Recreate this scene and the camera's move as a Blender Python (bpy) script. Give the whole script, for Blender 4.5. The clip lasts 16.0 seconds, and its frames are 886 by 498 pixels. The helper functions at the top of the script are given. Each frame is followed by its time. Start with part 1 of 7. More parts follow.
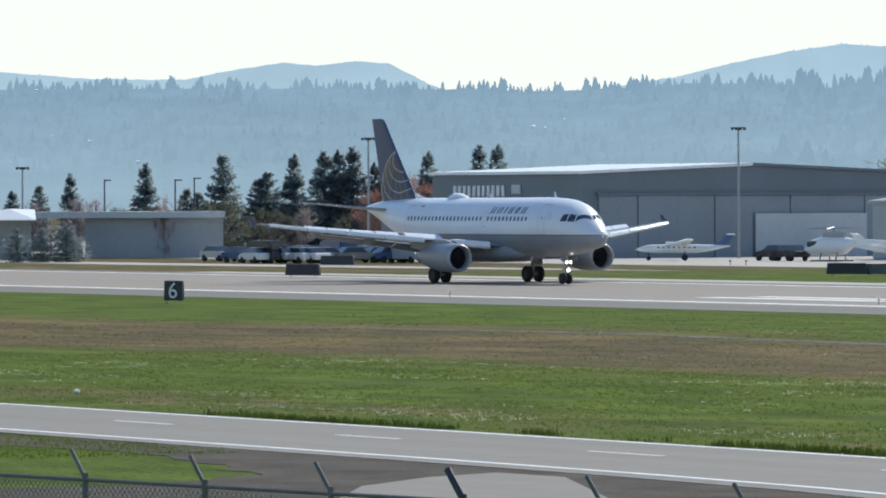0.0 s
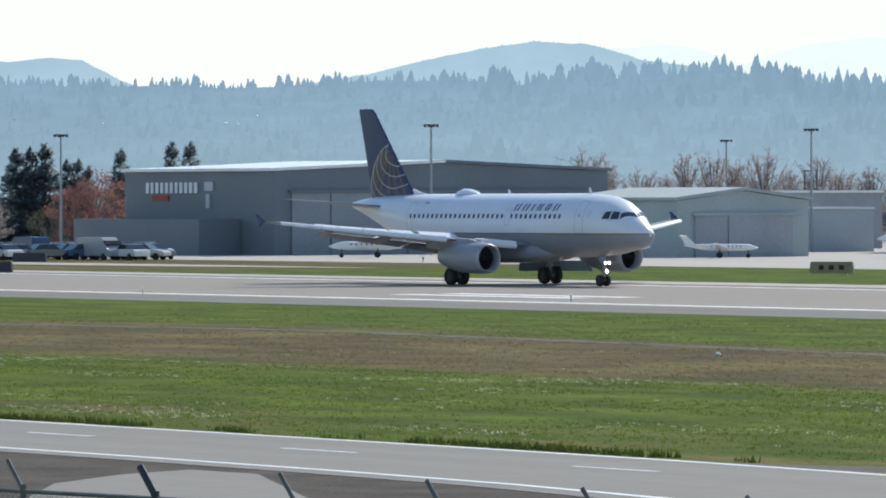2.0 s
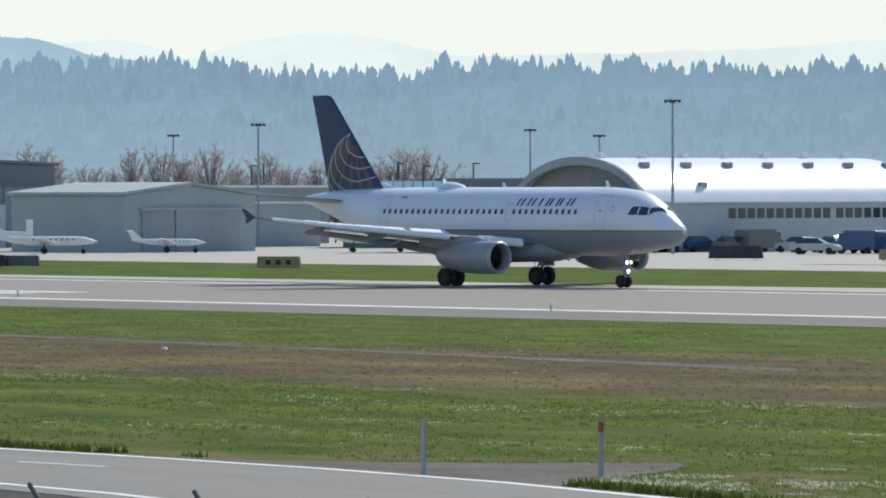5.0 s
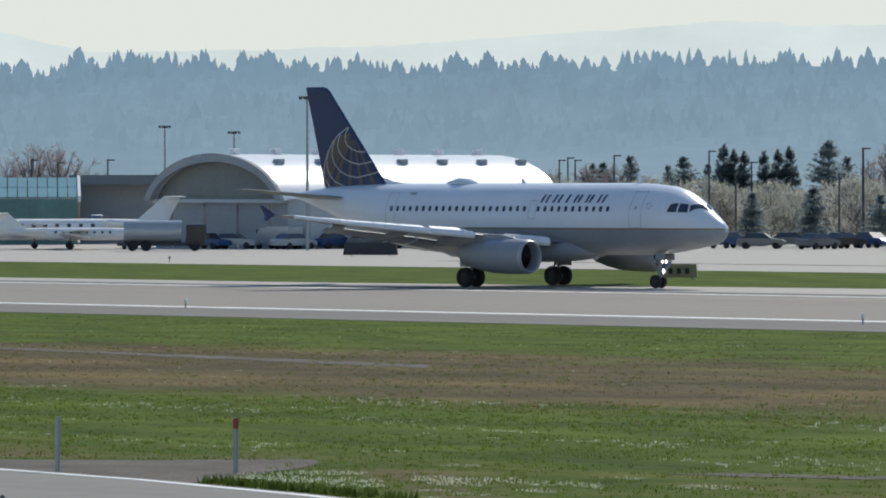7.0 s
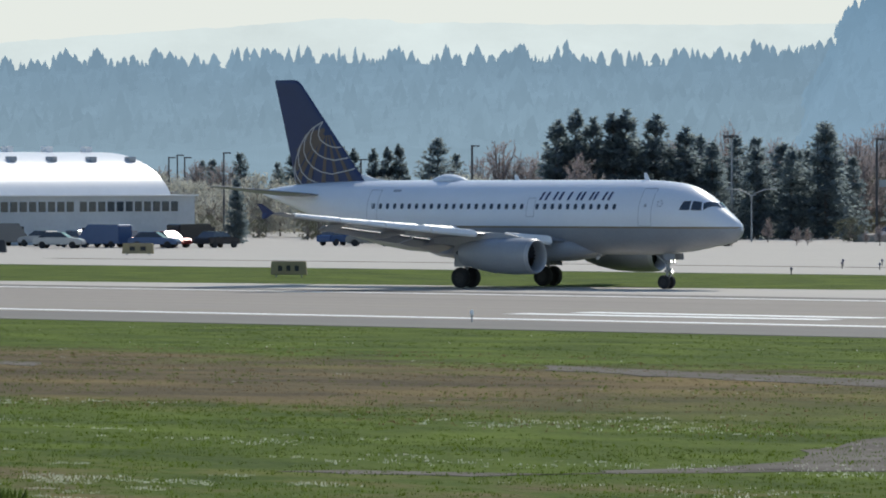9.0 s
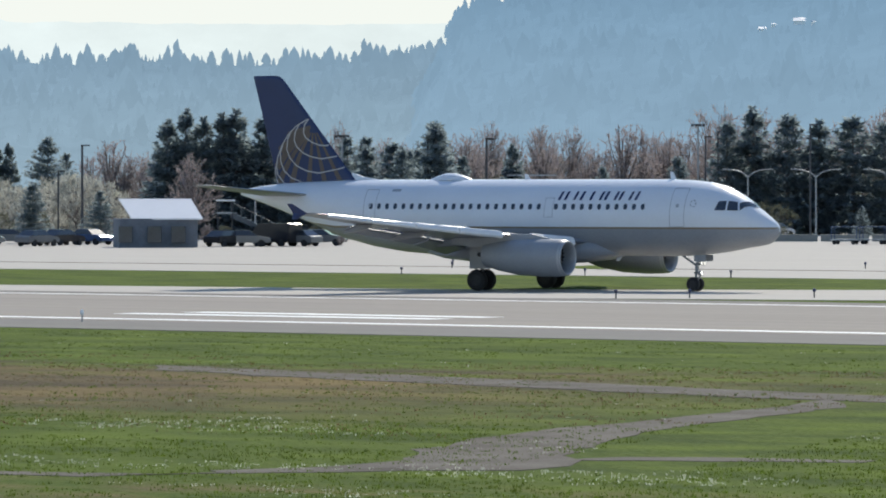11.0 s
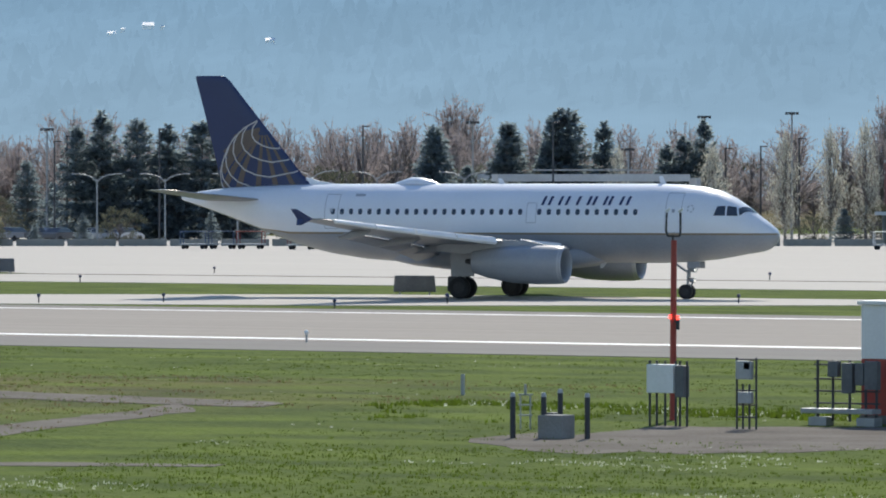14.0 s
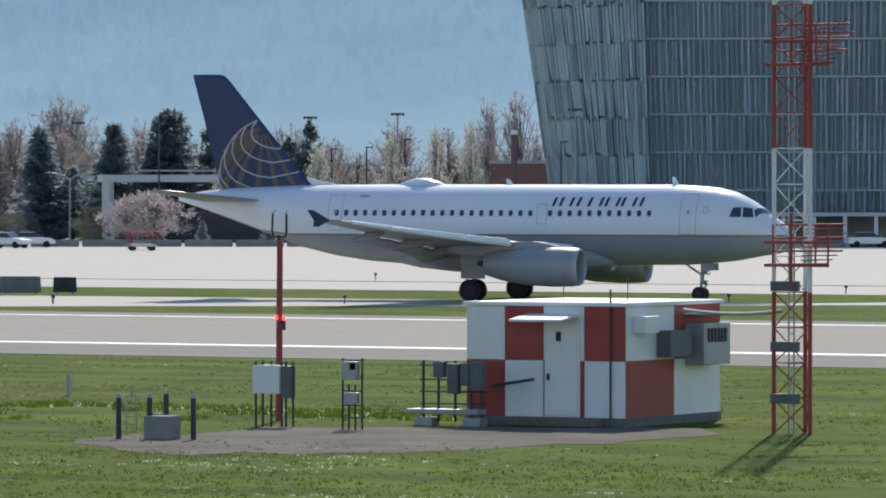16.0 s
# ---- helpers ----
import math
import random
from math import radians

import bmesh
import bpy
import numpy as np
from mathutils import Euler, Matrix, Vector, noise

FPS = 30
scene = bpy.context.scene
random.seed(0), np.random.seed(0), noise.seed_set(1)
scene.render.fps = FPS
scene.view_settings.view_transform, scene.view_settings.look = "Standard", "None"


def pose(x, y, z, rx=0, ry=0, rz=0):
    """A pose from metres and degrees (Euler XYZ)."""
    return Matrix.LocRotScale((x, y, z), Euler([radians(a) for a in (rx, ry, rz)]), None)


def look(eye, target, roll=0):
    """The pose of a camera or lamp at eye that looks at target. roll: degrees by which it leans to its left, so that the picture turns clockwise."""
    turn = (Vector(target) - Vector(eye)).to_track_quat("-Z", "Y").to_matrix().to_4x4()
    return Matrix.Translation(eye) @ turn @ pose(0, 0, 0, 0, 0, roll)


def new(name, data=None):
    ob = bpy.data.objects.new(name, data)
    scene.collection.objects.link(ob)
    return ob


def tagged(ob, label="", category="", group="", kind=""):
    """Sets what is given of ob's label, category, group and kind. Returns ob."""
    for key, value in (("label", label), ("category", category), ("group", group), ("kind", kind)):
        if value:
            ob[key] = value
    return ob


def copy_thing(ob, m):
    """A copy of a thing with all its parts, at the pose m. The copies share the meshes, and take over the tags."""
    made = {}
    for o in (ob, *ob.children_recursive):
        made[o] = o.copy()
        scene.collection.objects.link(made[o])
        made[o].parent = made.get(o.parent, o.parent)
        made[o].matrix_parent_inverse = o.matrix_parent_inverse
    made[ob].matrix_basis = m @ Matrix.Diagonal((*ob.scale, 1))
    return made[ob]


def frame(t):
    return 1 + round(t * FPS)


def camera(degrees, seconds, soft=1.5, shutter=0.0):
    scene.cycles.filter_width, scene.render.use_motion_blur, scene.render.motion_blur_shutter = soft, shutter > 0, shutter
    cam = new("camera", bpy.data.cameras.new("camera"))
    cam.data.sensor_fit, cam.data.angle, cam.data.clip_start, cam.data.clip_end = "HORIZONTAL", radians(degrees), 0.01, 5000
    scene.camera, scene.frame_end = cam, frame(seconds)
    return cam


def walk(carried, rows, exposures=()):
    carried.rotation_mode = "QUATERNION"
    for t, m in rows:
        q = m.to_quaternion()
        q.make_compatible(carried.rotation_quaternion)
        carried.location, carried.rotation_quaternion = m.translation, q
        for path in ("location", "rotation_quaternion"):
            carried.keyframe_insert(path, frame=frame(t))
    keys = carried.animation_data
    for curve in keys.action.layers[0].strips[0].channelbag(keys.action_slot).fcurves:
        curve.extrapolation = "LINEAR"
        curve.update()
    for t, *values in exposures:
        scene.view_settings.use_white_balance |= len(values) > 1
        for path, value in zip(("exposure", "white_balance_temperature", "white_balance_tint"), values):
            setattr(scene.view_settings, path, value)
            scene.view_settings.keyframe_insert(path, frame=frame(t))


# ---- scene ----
# A panning telephoto view over an airfield. x runs along the runway, y away from the camera.
EYE = 5.94
CAM = [  # seconds, azimuth right of +y, pitch, roll
    (0, -58.318, -0.489, -0.172),
    (0.5, -57.591, -0.499, -0.166),
    (1, -56.864, -0.507, -0.159),
    (1.5, -56.112, -0.517, -0.153),
    (2, -55.312, -0.527, -0.146),
    (2.5, -54.467, -0.536, -0.140),
    (3, -53.549, -0.548, -0.134),
    (3.5, -52.629, -0.562, -0.127),
    (4, -51.724, -0.569, -0.121),
    (4.5, -50.808, -0.579, -0.115),
    (7, -46.327, -0.628, -0.083),
    (7.5, -45.398, -0.638, -0.076),
    (8, -44.416, -0.648, -0.070),
    (8.5, -43.442, -0.659, -0.064),
    (9, -42.506, -0.659, -0.057),
    (11.5, -37.662, -0.662, -0.025),
    (12, -36.586, -0.653, -0.019),
    (12.5, -35.495, -0.646, -0.013),
    (13, -34.419, -0.647, -0.006),
    (13.5, -33.370, -0.637, 0.000),
    (14, -32.328, -0.623, 0.007),
    (14.5, -31.338, -0.620, 0.013),
    (15, -30.357, -0.619, 0.019),
    (15.5, -29.384, -0.620, 0.026),
    (16, -28.472, -0.615, 0.032),
]
JET = [  # seconds, place of the main gear on the ground, heading
    (0, -351.64, 220.65, -2.47),
    (0.5, -342.08, 221.22, -1.11),
    (1, -332.86, 221.70, -0.54),
    (1.5, -323.83, 222.25, -0.12),
    (2, -315.93, 223.53, 0.35),
    (2.5, -307.86, 224.73, 1.18),
    (3, -299.92, 225.96, 1.61),
    (3.5, -292.14, 227.30, 1.89),
    (4, -284.93, 228.98, 2.15),
    (4.5, -277.82, 230.65, 2.38),
    (7, -243.90, 238.64, 3.48),
    (7.5, -237.68, 240.31, 3.58),
    (8, -231.54, 241.87, 3.69),
    (8.5, -225.47, 243.39, 4.19),
    (9, -219.54, 244.88, 4.47),
    (11.5, -190.75, 253.41, 9.27),
    (12, -185.10, 255.15, 10.09),
    (12.5, -179.49, 256.98, 10.69),
    (13, -173.90, 258.75, 10.87),
    (13.5, -168.45, 260.52, 10.81),
    (14, -163.11, 262.31, 10.74),
    (14.5, -158.07, 264.35, 10.39),
    (15, -152.83, 265.89, 9.85),
    (15.5, -147.59, 267.15, 9.42),
    (16, -142.50, 268.62, 9.31),
]
cam = camera(8.658, 16.0, soft=1.9)
walk(cam, [(t, pose(0, 0, EYE, 90 + pitch, -roll, -az)) for t, az, pitch, roll in CAM],
     exposures=[(0, 0.1, 6650, 8), (3.5, 0.15, 6650, 8), (4.7, 0.05, 6700, 8), (7, -0.25, 6700, 8), (9, -0.19, 6700, 8), (11.5, 0.05, 6750, 9), (12.5, 0.1, 6750, 9), (16, 0.1, 6750, 10)])

# ---------------------------------------------------------------- light
SUN_AZ, SUN_EL = -22.0, 39.0
world = bpy.data.worlds.new("world")
scene.world = world
world.use_nodes = True
wn = world.node_tree
sky = wn.nodes.new("ShaderNodeTexSky")
sky.sky_type, sky.sun_disc = "NISHITA", False
sky.sun_elevation, sky.sun_rotation = radians(SUN_EL), radians(SUN_AZ)
sky.air_density, sky.dust_density, sky.ozone_density, sky.altitude = 1.0, 0.0, 3.0, 10
wn.nodes["Background"].inputs["Strength"].default_value = 0.15
tint = wn.nodes.new("ShaderNodeMix")
tint.data_type, tint.blend_type = "RGBA", "MULTIPLY"
tint.inputs["Factor"].default_value, tint.inputs["B"].default_value = 1.0, (1.0, 1.0, 1.03, 1)
wn.links.new(sky.outputs["Color"], tint.inputs["A"])
sky_limit = wn.nodes.new("ShaderNodeMix")  # added upper limit on the brightest sky colours
sky_limit.data_type, sky_limit.blend_type = "RGBA", "DARKEN"
sky_limit.inputs["Factor"].default_value, sky_limit.inputs["B"].default_value = 1.0, (5.95, 6.3, 6.15, 1)
wn.links.new(tint.outputs["Result"], sky_limit.inputs["A"])
wn.links.new(sky_limit.outputs["Result"], wn.nodes["Background"].inputs["Color"])
sun_data = bpy.data.lights.new("sun", "SUN")
sun_data.energy, sun_data.angle, sun_data.color = 4.1, radians(0.6), (1.0, 0.945, 0.85)
sun = new("sun", sun_data)
sd = Vector((math.sin(radians(SUN_AZ)) * math.cos(radians(SUN_EL)), math.cos(radians(SUN_AZ)) * math.cos(radians(SUN_EL)), math.sin(radians(SUN_EL))))
sun.matrix_world = look(sd * 300, (0, 0, 0))

# ---------------------------------------------------------------- materials
def mat(name, c, rough=0.7, metal=0.0, var=0.25, scale=2.0, fine=20.0, bump=0.0, spec=0.5, tint=None, emit=None, glow=0.0, rand=0.0, island=0.0, leaf=0.0):
    """Base colour with two scales of variation, tint: a second colour for the large patches."""
    m = bpy.data.materials.new(name)
    m.use_nodes = True
    nt = m.node_tree
    b = nt.nodes["Principled BSDF"]
    b.inputs["Roughness"].default_value, b.inputs["Metallic"].default_value = rough, metal
    b.inputs["Specular IOR Level"].default_value = spec
    geo = nt.nodes.new("ShaderNodeTexCoord")
    n1, n2 = nt.nodes.new("ShaderNodeTexNoise"), nt.nodes.new("ShaderNodeTexNoise")
    n1.inputs["Scale"].default_value, n2.inputs["Scale"].default_value = scale, fine
    n1.inputs["Detail"].default_value, n2.inputs["Detail"].default_value = 5, 3
    for n in (n1, n2):
        nt.links.new(geo.outputs["Object"], n.inputs["Vector"])
    mix = nt.nodes.new("ShaderNodeMix")
    mix.data_type = "RGBA"
    t = tint or tuple(max(0.0, v * (1 - var)) for v in c)
    u = c if tint else tuple(min(1.0, v * (1 + var * 0.6)) for v in c)
    mix.inputs["A"].default_value, mix.inputs["B"].default_value = (*t, 1), (*u, 1)
    ramp = nt.nodes.new("ShaderNodeMapRange")
    ramp.inputs["From Min"].default_value, ramp.inputs["From Max"].default_value = 0.32, 0.68
    add = nt.nodes.new("ShaderNodeMath")
    add.operation = "MULTIPLY_ADD"
    nt.links.new(n2.outputs["Fac"], add.inputs[0])
    add.inputs[1].default_value = 0.4
    half = nt.nodes.new("ShaderNodeMath")
    half.operation = "MULTIPLY"
    half.inputs[1].default_value = 0.6
    nt.links.new(n1.outputs["Fac"], half.inputs[0])
    nt.links.new(half.outputs[0], add.inputs[2])
    nt.links.new(add.outputs[0], ramp.inputs["Value"])
    nt.links.new(ramp.outputs["Result"], mix.inputs["Factor"])
    out = mix.outputs["Result"]
    if rand or island:
        src = nt.nodes.new("ShaderNodeObjectInfo").outputs["Random"] if rand else nt.nodes.new("ShaderNodeNewGeometry").outputs["Random Per Island"]
        hsv = nt.nodes.new("ShaderNodeHueSaturation")
        mr = nt.nodes.new("ShaderNodeMapRange")
        mr.inputs["To Min"].default_value, mr.inputs["To Max"].default_value = 1 - (rand or island), 1 + (rand or island)
        nt.links.new(src, mr.inputs["Value"])
        nt.links.new(mr.outputs["Result"], hsv.inputs["Value"])
        nt.links.new(out, hsv.inputs["Color"])
        out = hsv.outputs["Color"]
    nt.links.new(out, b.inputs["Base Color"])
    if leaf:
        tr, ms = nt.nodes.new("ShaderNodeBsdfTranslucent"), nt.nodes.new("ShaderNodeMixShader")
        ms.inputs["Fac"].default_value = leaf
        nt.links.new(out, tr.inputs["Color"])
        nt.links.new(b.outputs["BSDF"], ms.inputs[1])
        nt.links.new(tr.outputs["BSDF"], ms.inputs[2])
        nt.links.new(ms.outputs["Shader"], nt.nodes["Material Output"].inputs["Surface"])
    if bump:
        bp = nt.nodes.new("ShaderNodeBump")
        bp.inputs["Strength"].default_value, bp.inputs["Distance"].default_value = bump, 0.05
        nt.links.new(n2.outputs["Fac"], bp.inputs["Height"])
        nt.links.new(bp.outputs["Normal"], b.inputs["Normal"])
    if glow:
        b.inputs["Emission Color"].default_value = (*(emit or c), 1)
        b.inputs["Emission Strength"].default_value = glow
    return m


def glass(name, c, rough=0.08):
    m = mat(name, c, rough, 0.0, 0.3, 0.8, 5, spec=0.8)
    return m


def ground_material():
    """Spring grass in bands: fresh green near the roads, dry brown turf between them."""
    m = bpy.data.materials.new("airfield turf")
    m.use_nodes = True
    nt = m.node_tree
    N, L = nt.nodes, nt.links
    b = N["Principled BSDF"]
    b.inputs["Roughness"].default_value = 0.95
    b.inputs["Specular IOR Level"].default_value = 0.08
    geo = N.new("ShaderNodeNewGeometry")
    sep = N.new("ShaderNodeSeparateXYZ")
    L.new(geo.outputs["Position"], sep.inputs[0])
    def noise_(scale, detail=5, vec=None, squash=(1, 1, 1)):
        mp = N.new("ShaderNodeMapping")
        mp.inputs["Scale"].default_value = squash
        L.new(geo.outputs["Position"], mp.inputs["Vector"])
        n = N.new("ShaderNodeTexNoise")
        n.inputs["Scale"].default_value, n.inputs["Detail"].default_value = scale, detail
        L.new(mp.outputs[0], n.inputs["Vector"])
        return n.outputs["Fac"]
    def ma(op, a, c=None, clamp=False):
        n = N.new("ShaderNodeMath")
        n.operation, n.use_clamp = op, clamp
        for i, v in enumerate((a, c)):
            if v is None:
                continue
            if isinstance(v, (int, float)):
                n.inputs[i].default_value = v
            else:
                L.new(v, n.inputs[i])
        return n.outputs[0]
    big, mid, fine = noise_(0.055, 5, squash=(0.45, 1, 1)), noise_(0.32, 6, squash=(0.6, 1, 1)), noise_(3.0, 5)
    # distance from the middle of the dry band, which runs along x and thins out to the right
    wob = ma("MULTIPLY", ma("SUBTRACT", big, 0.5), 34.0)
    mid2 = ma("MULTIPLY", ma("SUBTRACT", mid, 0.5), 16.0)
    y = ma("ADD", ma("ADD", sep.outputs["Y"], wob), mid2)
    def band(y0, y1, soft):
        a = ma("MULTIPLY", ma("SUBTRACT", y, y0), 1 / soft, True)
        c = ma("MULTIPLY", ma("SUBTRACT", y1, y), 1 / soft, True)
        return ma("MULTIPLY", a, c)
    dry = band(108, 146, 9)
    fade = ma("MULTIPLY", ma("SUBTRACT", -84.0, sep.outputs["X"]), 1 / 26.0, True)
    dry = ma("MULTIPLY", dry, fade)
    dry2 = ma("MULTIPLY", band(76, 90, 4), ma("MULTIPLY", ma("SUBTRACT", mid, 0.47), 5.0, True))
    far_x = ma("MULTIPLY", ma("SUBTRACT", -112.0, sep.outputs["X"]), 1 / 30.0, True)
    dry2 = ma("MAXIMUM", dry2, ma("MULTIPLY", band(79, 91, 5), ma("MULTIPLY", far_x, ma("MULTIPLY", ma("SUBTRACT", mid, 0.36), 4.0, True))))
    dry = ma("MAXIMUM", dry, dry2)
    beyond = ma("MULTIPLY", ma("SUBTRACT", sep.outputs["Y"], 234.0), 0.5, True)
    beyond = ma("MULTIPLY", beyond, ma("MULTIPLY", ma("SUBTRACT", -372.0, sep.outputs["X"]), 1 / 40.0, True))
    dry = ma("MAXIMUM", dry, ma("MULTIPLY", beyond, ma("ADD", 0.35, mid)))
    def mixc(f, a, c):
        n = N.new("ShaderNodeMix")
        n.data_type = "RGBA"
        L.new(f, n.inputs["Factor"])
        for s, v in (("A", a), ("B", c)):
            if isinstance(v, tuple):
                n.inputs[s].default_value = (*v, 1)
            else:
                L.new(v, n.inputs[s])
        return n.outputs["Result"]
    g = mixc(ma("MULTIPLY", ma("SUBTRACT", mid, 0.35), 3.0, True), (0.048, 0.080, 0.011), (0.114, 0.163, 0.019))
    g = mixc(ma("MULTIPLY", ma("SUBTRACT", fine, 0.5), 2.5, True), g, (0.134, 0.168, 0.038))
    d = mixc(ma("MULTIPLY", ma("SUBTRACT", mid, 0.38), 3.5, True), (0.084, 0.068, 0.040), (0.138, 0.108, 0.056))
    d = mixc(ma("MULTIPLY", ma("SUBTRACT", fine, 0.52), 3.0, True), d, (0.155, 0.125, 0.066))
    straw = ma("MULTIPLY", ma("SUBTRACT", noise_(0.13, 5, squash=(0.6, 1, 1)), 0.475), 5.0, True)
    d = mixc(straw, d, (0.205, 0.150, 0.066))
    col = mixc(dry, g, d)
    L.new(col, b.inputs["Base Color"])
    bp = N.new("ShaderNodeBump")
    bp.inputs["Strength"].default_value, bp.inputs["Distance"].default_value = 0.9, 0.25
    L.new(ma("ADD", fine, mid), bp.inputs["Height"])
    L.new(bp.outputs["Normal"], b.inputs["Normal"])
    return m


def pavement_material(name, c, dark, streak=0.05, rough=0.75, spec=0.5):
    m = mat(name, c, rough, 0, 0.2, 0.05, 1.2, 0.15, spec, tint=dark)
    nt = m.node_tree
    tc = [n for n in nt.nodes if n.type == "TEX_COORD"][0]
    mp = nt.nodes.new("ShaderNodeMapping")
    mp.inputs["Scale"].default_value = (streak, 1.6, 1)
    big = [n for n in nt.nodes if n.type == "TEX_NOISE"][0]
    big.inputs["Scale"].default_value = 0.35
    nt.links.new(tc.outputs["Object"], mp.inputs["Vector"])
    nt.links.new(mp.outputs[0], big.inputs["Vector"])
    return m


TURF = ground_material()
RUNWAY = pavement_material("grooved runway asphalt", (0.312, 0.280, 0.246), (0.252, 0.226, 0.198), spec=0.25, rough=0.9)
SHOULDER = pavement_material("shoulder asphalt", (0.21, 0.197, 0.18), (0.165, 0.155, 0.145), spec=0.25, rough=0.9)
CONCRETE = pavement_material("apron concrete", (0.475, 0.445, 0.40), (0.40, 0.374, 0.335), 0.12, spec=0.3, rough=0.85)
ROAD = pavement_material("perimeter road asphalt", (0.262, 0.246, 0.222), (0.212, 0.199, 0.180), 0.06, spec=0.3, rough=0.9)
GRAVEL = mat("grey gravel", (0.205, 0.185, 0.160), 0.95, 0, 0.4, 0.4, 9, 0.9, 0.1, tint=(0.095, 0.083, 0.070))
DARKGRAVEL = mat("dark loose gravel", (0.125, 0.108, 0.092), 0.95, 0, 0.45, 0.5, 9, 0.9, 0.1, tint=(0.055, 0.048, 0.042))
PAINT_W = mat("white marking paint", (0.86, 0.86, 0.84), 0.6, 0, 0.12, 0.6, 8)
STEEL = mat("galvanised steel", (0.36, 0.38, 0.40), 0.5, 0.5, 0.2, 3, 30)
FENCESTEEL = mat("dull galvanised fence steel", (0.15, 0.155, 0.155), 0.7, 0.2, 0.25, 3, 30)
DARKSTEEL = mat("dark painted steel", (0.045, 0.05, 0.06), 0.55, 0.2, 0.3, 3, 30)
RUBBER = mat("tyre rubber", (0.022, 0.023, 0.026), 0.85, 0, 0.3, 6, 40)
BLACK = mat("black panel", (0.016, 0.017, 0.022), 0.5, 0, 0.25, 3, 20)
RED = mat("weathered signal red paint", (0.36, 0.052, 0.042), 0.55, 0, 0.25, 1.2, 14)
WHITE = mat("white paint", (0.78, 0.79, 0.79), 0.5, 0, 0.1, 0.8, 12)
YELLOW = mat("sign yellow", (0.33, 0.27, 0.15), 0.6, 0, 0.2, 2, 12)
LAMP = mat("lit lamp", (1, 0.95, 0.85), 0.4, glow=6.0)
REDLAMP = mat("lit red lamp", (1, 0.06, 0.04), 0.4, glow=3.0)


# ---------------------------------------------------------------- mesh helpers
def mesh(name, bm, mats, smooth=False):
    me = bpy.data.meshes.new(name)
    bmesh.ops.recalc_face_normals(bm, faces=bm.faces)
    bm.to_mesh(me)
    bm.free()
    for m in (mats if isinstance(mats, (list, tuple)) else [mats]):
        me.materials.append(m)
    if smooth:
        me.polygons.foreach_set("use_smooth", [True] * len(me.polygons))
        me.set_sharp_from_angle(angle=radians(40))
    return me


def part(name, bm, material, parent=None, label="", smooth=False, at=None):
    ob = new(name, mesh(name, bm, material, smooth))
    if parent:
        ob.parent = parent
    if at is not None:
        ob.matrix_basis = at
    if label:
        tagged(ob, label)
    return ob


def share(name, me, parent, m, label=""):
    ob = new(name, me)
    ob.parent = parent
    ob.matrix_basis = m
    if label:
        tagged(ob, label)
    return ob


def thing(name, label, category, m=None, group="", kind=""):
    ob = new(name)
    if m is not None:
        ob.matrix_basis = m
    return tagged(ob, label, category, group, kind)


def box(bm, x, y, z, sx, sy, sz, rz=0.0, bevel=0.0, mi=0):
    """A box with its middle at x, y, z."""
    r = bmesh.ops.create_cube(bm, size=1, matrix=pose(x, y, z, 0, 0, rz) @ Matrix.Diagonal((sx, sy, sz, 1)))
    fs = set(f for v in r["verts"] for f in v.link_faces)
    for f in fs:
        f.material_index = mi
    if bevel:
        bmesh.ops.bevel(bm, geom=list(set(e for v in r["verts"] for e in v.link_edges)), offset=bevel, segments=2, affect="EDGES", profile=0.7)
    return r["verts"]


def rod(bm, a, b, r1, r2=None, seg=8, mi=0, cap=True):
    a, b = Vector(a), Vector(b)
    d = b - a
    m = Matrix.Translation((a + b) / 2) @ d.to_track_quat("Z", "Y").to_matrix().to_4x4()
    r = bmesh.ops.create_cone(bm, cap_ends=cap, segments=seg, radius1=r1, radius2=r1 if r2 is None else r2, depth=d.length, matrix=m)
    if mi:
        for f in set(f for v in r["verts"] for f in v.link_faces):
            f.material_index = mi
    return r["verts"]


def loft(bm, rings, close=True, caps=True, mi=0):
    vs = [[bm.verts.new(p) for p in ring] for ring in rings]
    n = len(vs[0])
    for a, b in zip(vs, vs[1:]):
        for i in range(n if close else n - 1):
            f = bm.faces.new((a[i], a[(i + 1) % n], b[(i + 1) % n], b[i]))
            f.material_index = mi
    if caps and close:
        for r in (vs[0], vs[-1]):
            bm.faces.new(r).material_index = mi
    return vs


def slab(bm, pts, z0, z1, mi=0):
    """A flat polygon from z0 up to z1."""
    lo, hi = [bm.verts.new((x, y, z0)) for x, y in pts], [bm.verts.new((x, y, z1)) for x, y in pts]
    n = len(pts)
    bm.faces.new(hi).material_index = mi
    for i in range(n):
        bm.faces.new((lo[i], lo[(i + 1) % n], hi[(i + 1) % n], hi[i])).material_index = mi


def sheet(name, pts, z, material, label, category):
    bm = bmesh.new()
    slab(bm, pts, -0.3, z)
    ob = part(name, bm, material)
    return tagged(ob, label, category, kind="structure")


def ragged(pts, amp=0.45, step=1.2, seed=1):
    """A closed outline broken into short uneven pieces."""
    out = []
    for (x0, y0), (x1, y1) in zip(pts, pts[1:] + pts[:1]):
        n = max(1, int(math.hypot(x1 - x0, y1 - y0) / step))
        for i in range(n):
            x, y = x0 + (x1 - x0) * i / n, y0 + (y1 - y0) * i / n
            out.append((x + amp * noise.noise((x * 0.9, y * 0.9, seed)), y + amp * 1.6 * noise.noise((x * 0.9, y * 0.9, seed + 7))))
    return out


def polar(az, dist, z=0.0):
    a = radians(az)
    return Vector((dist * math.sin(a), dist * math.cos(a), z))


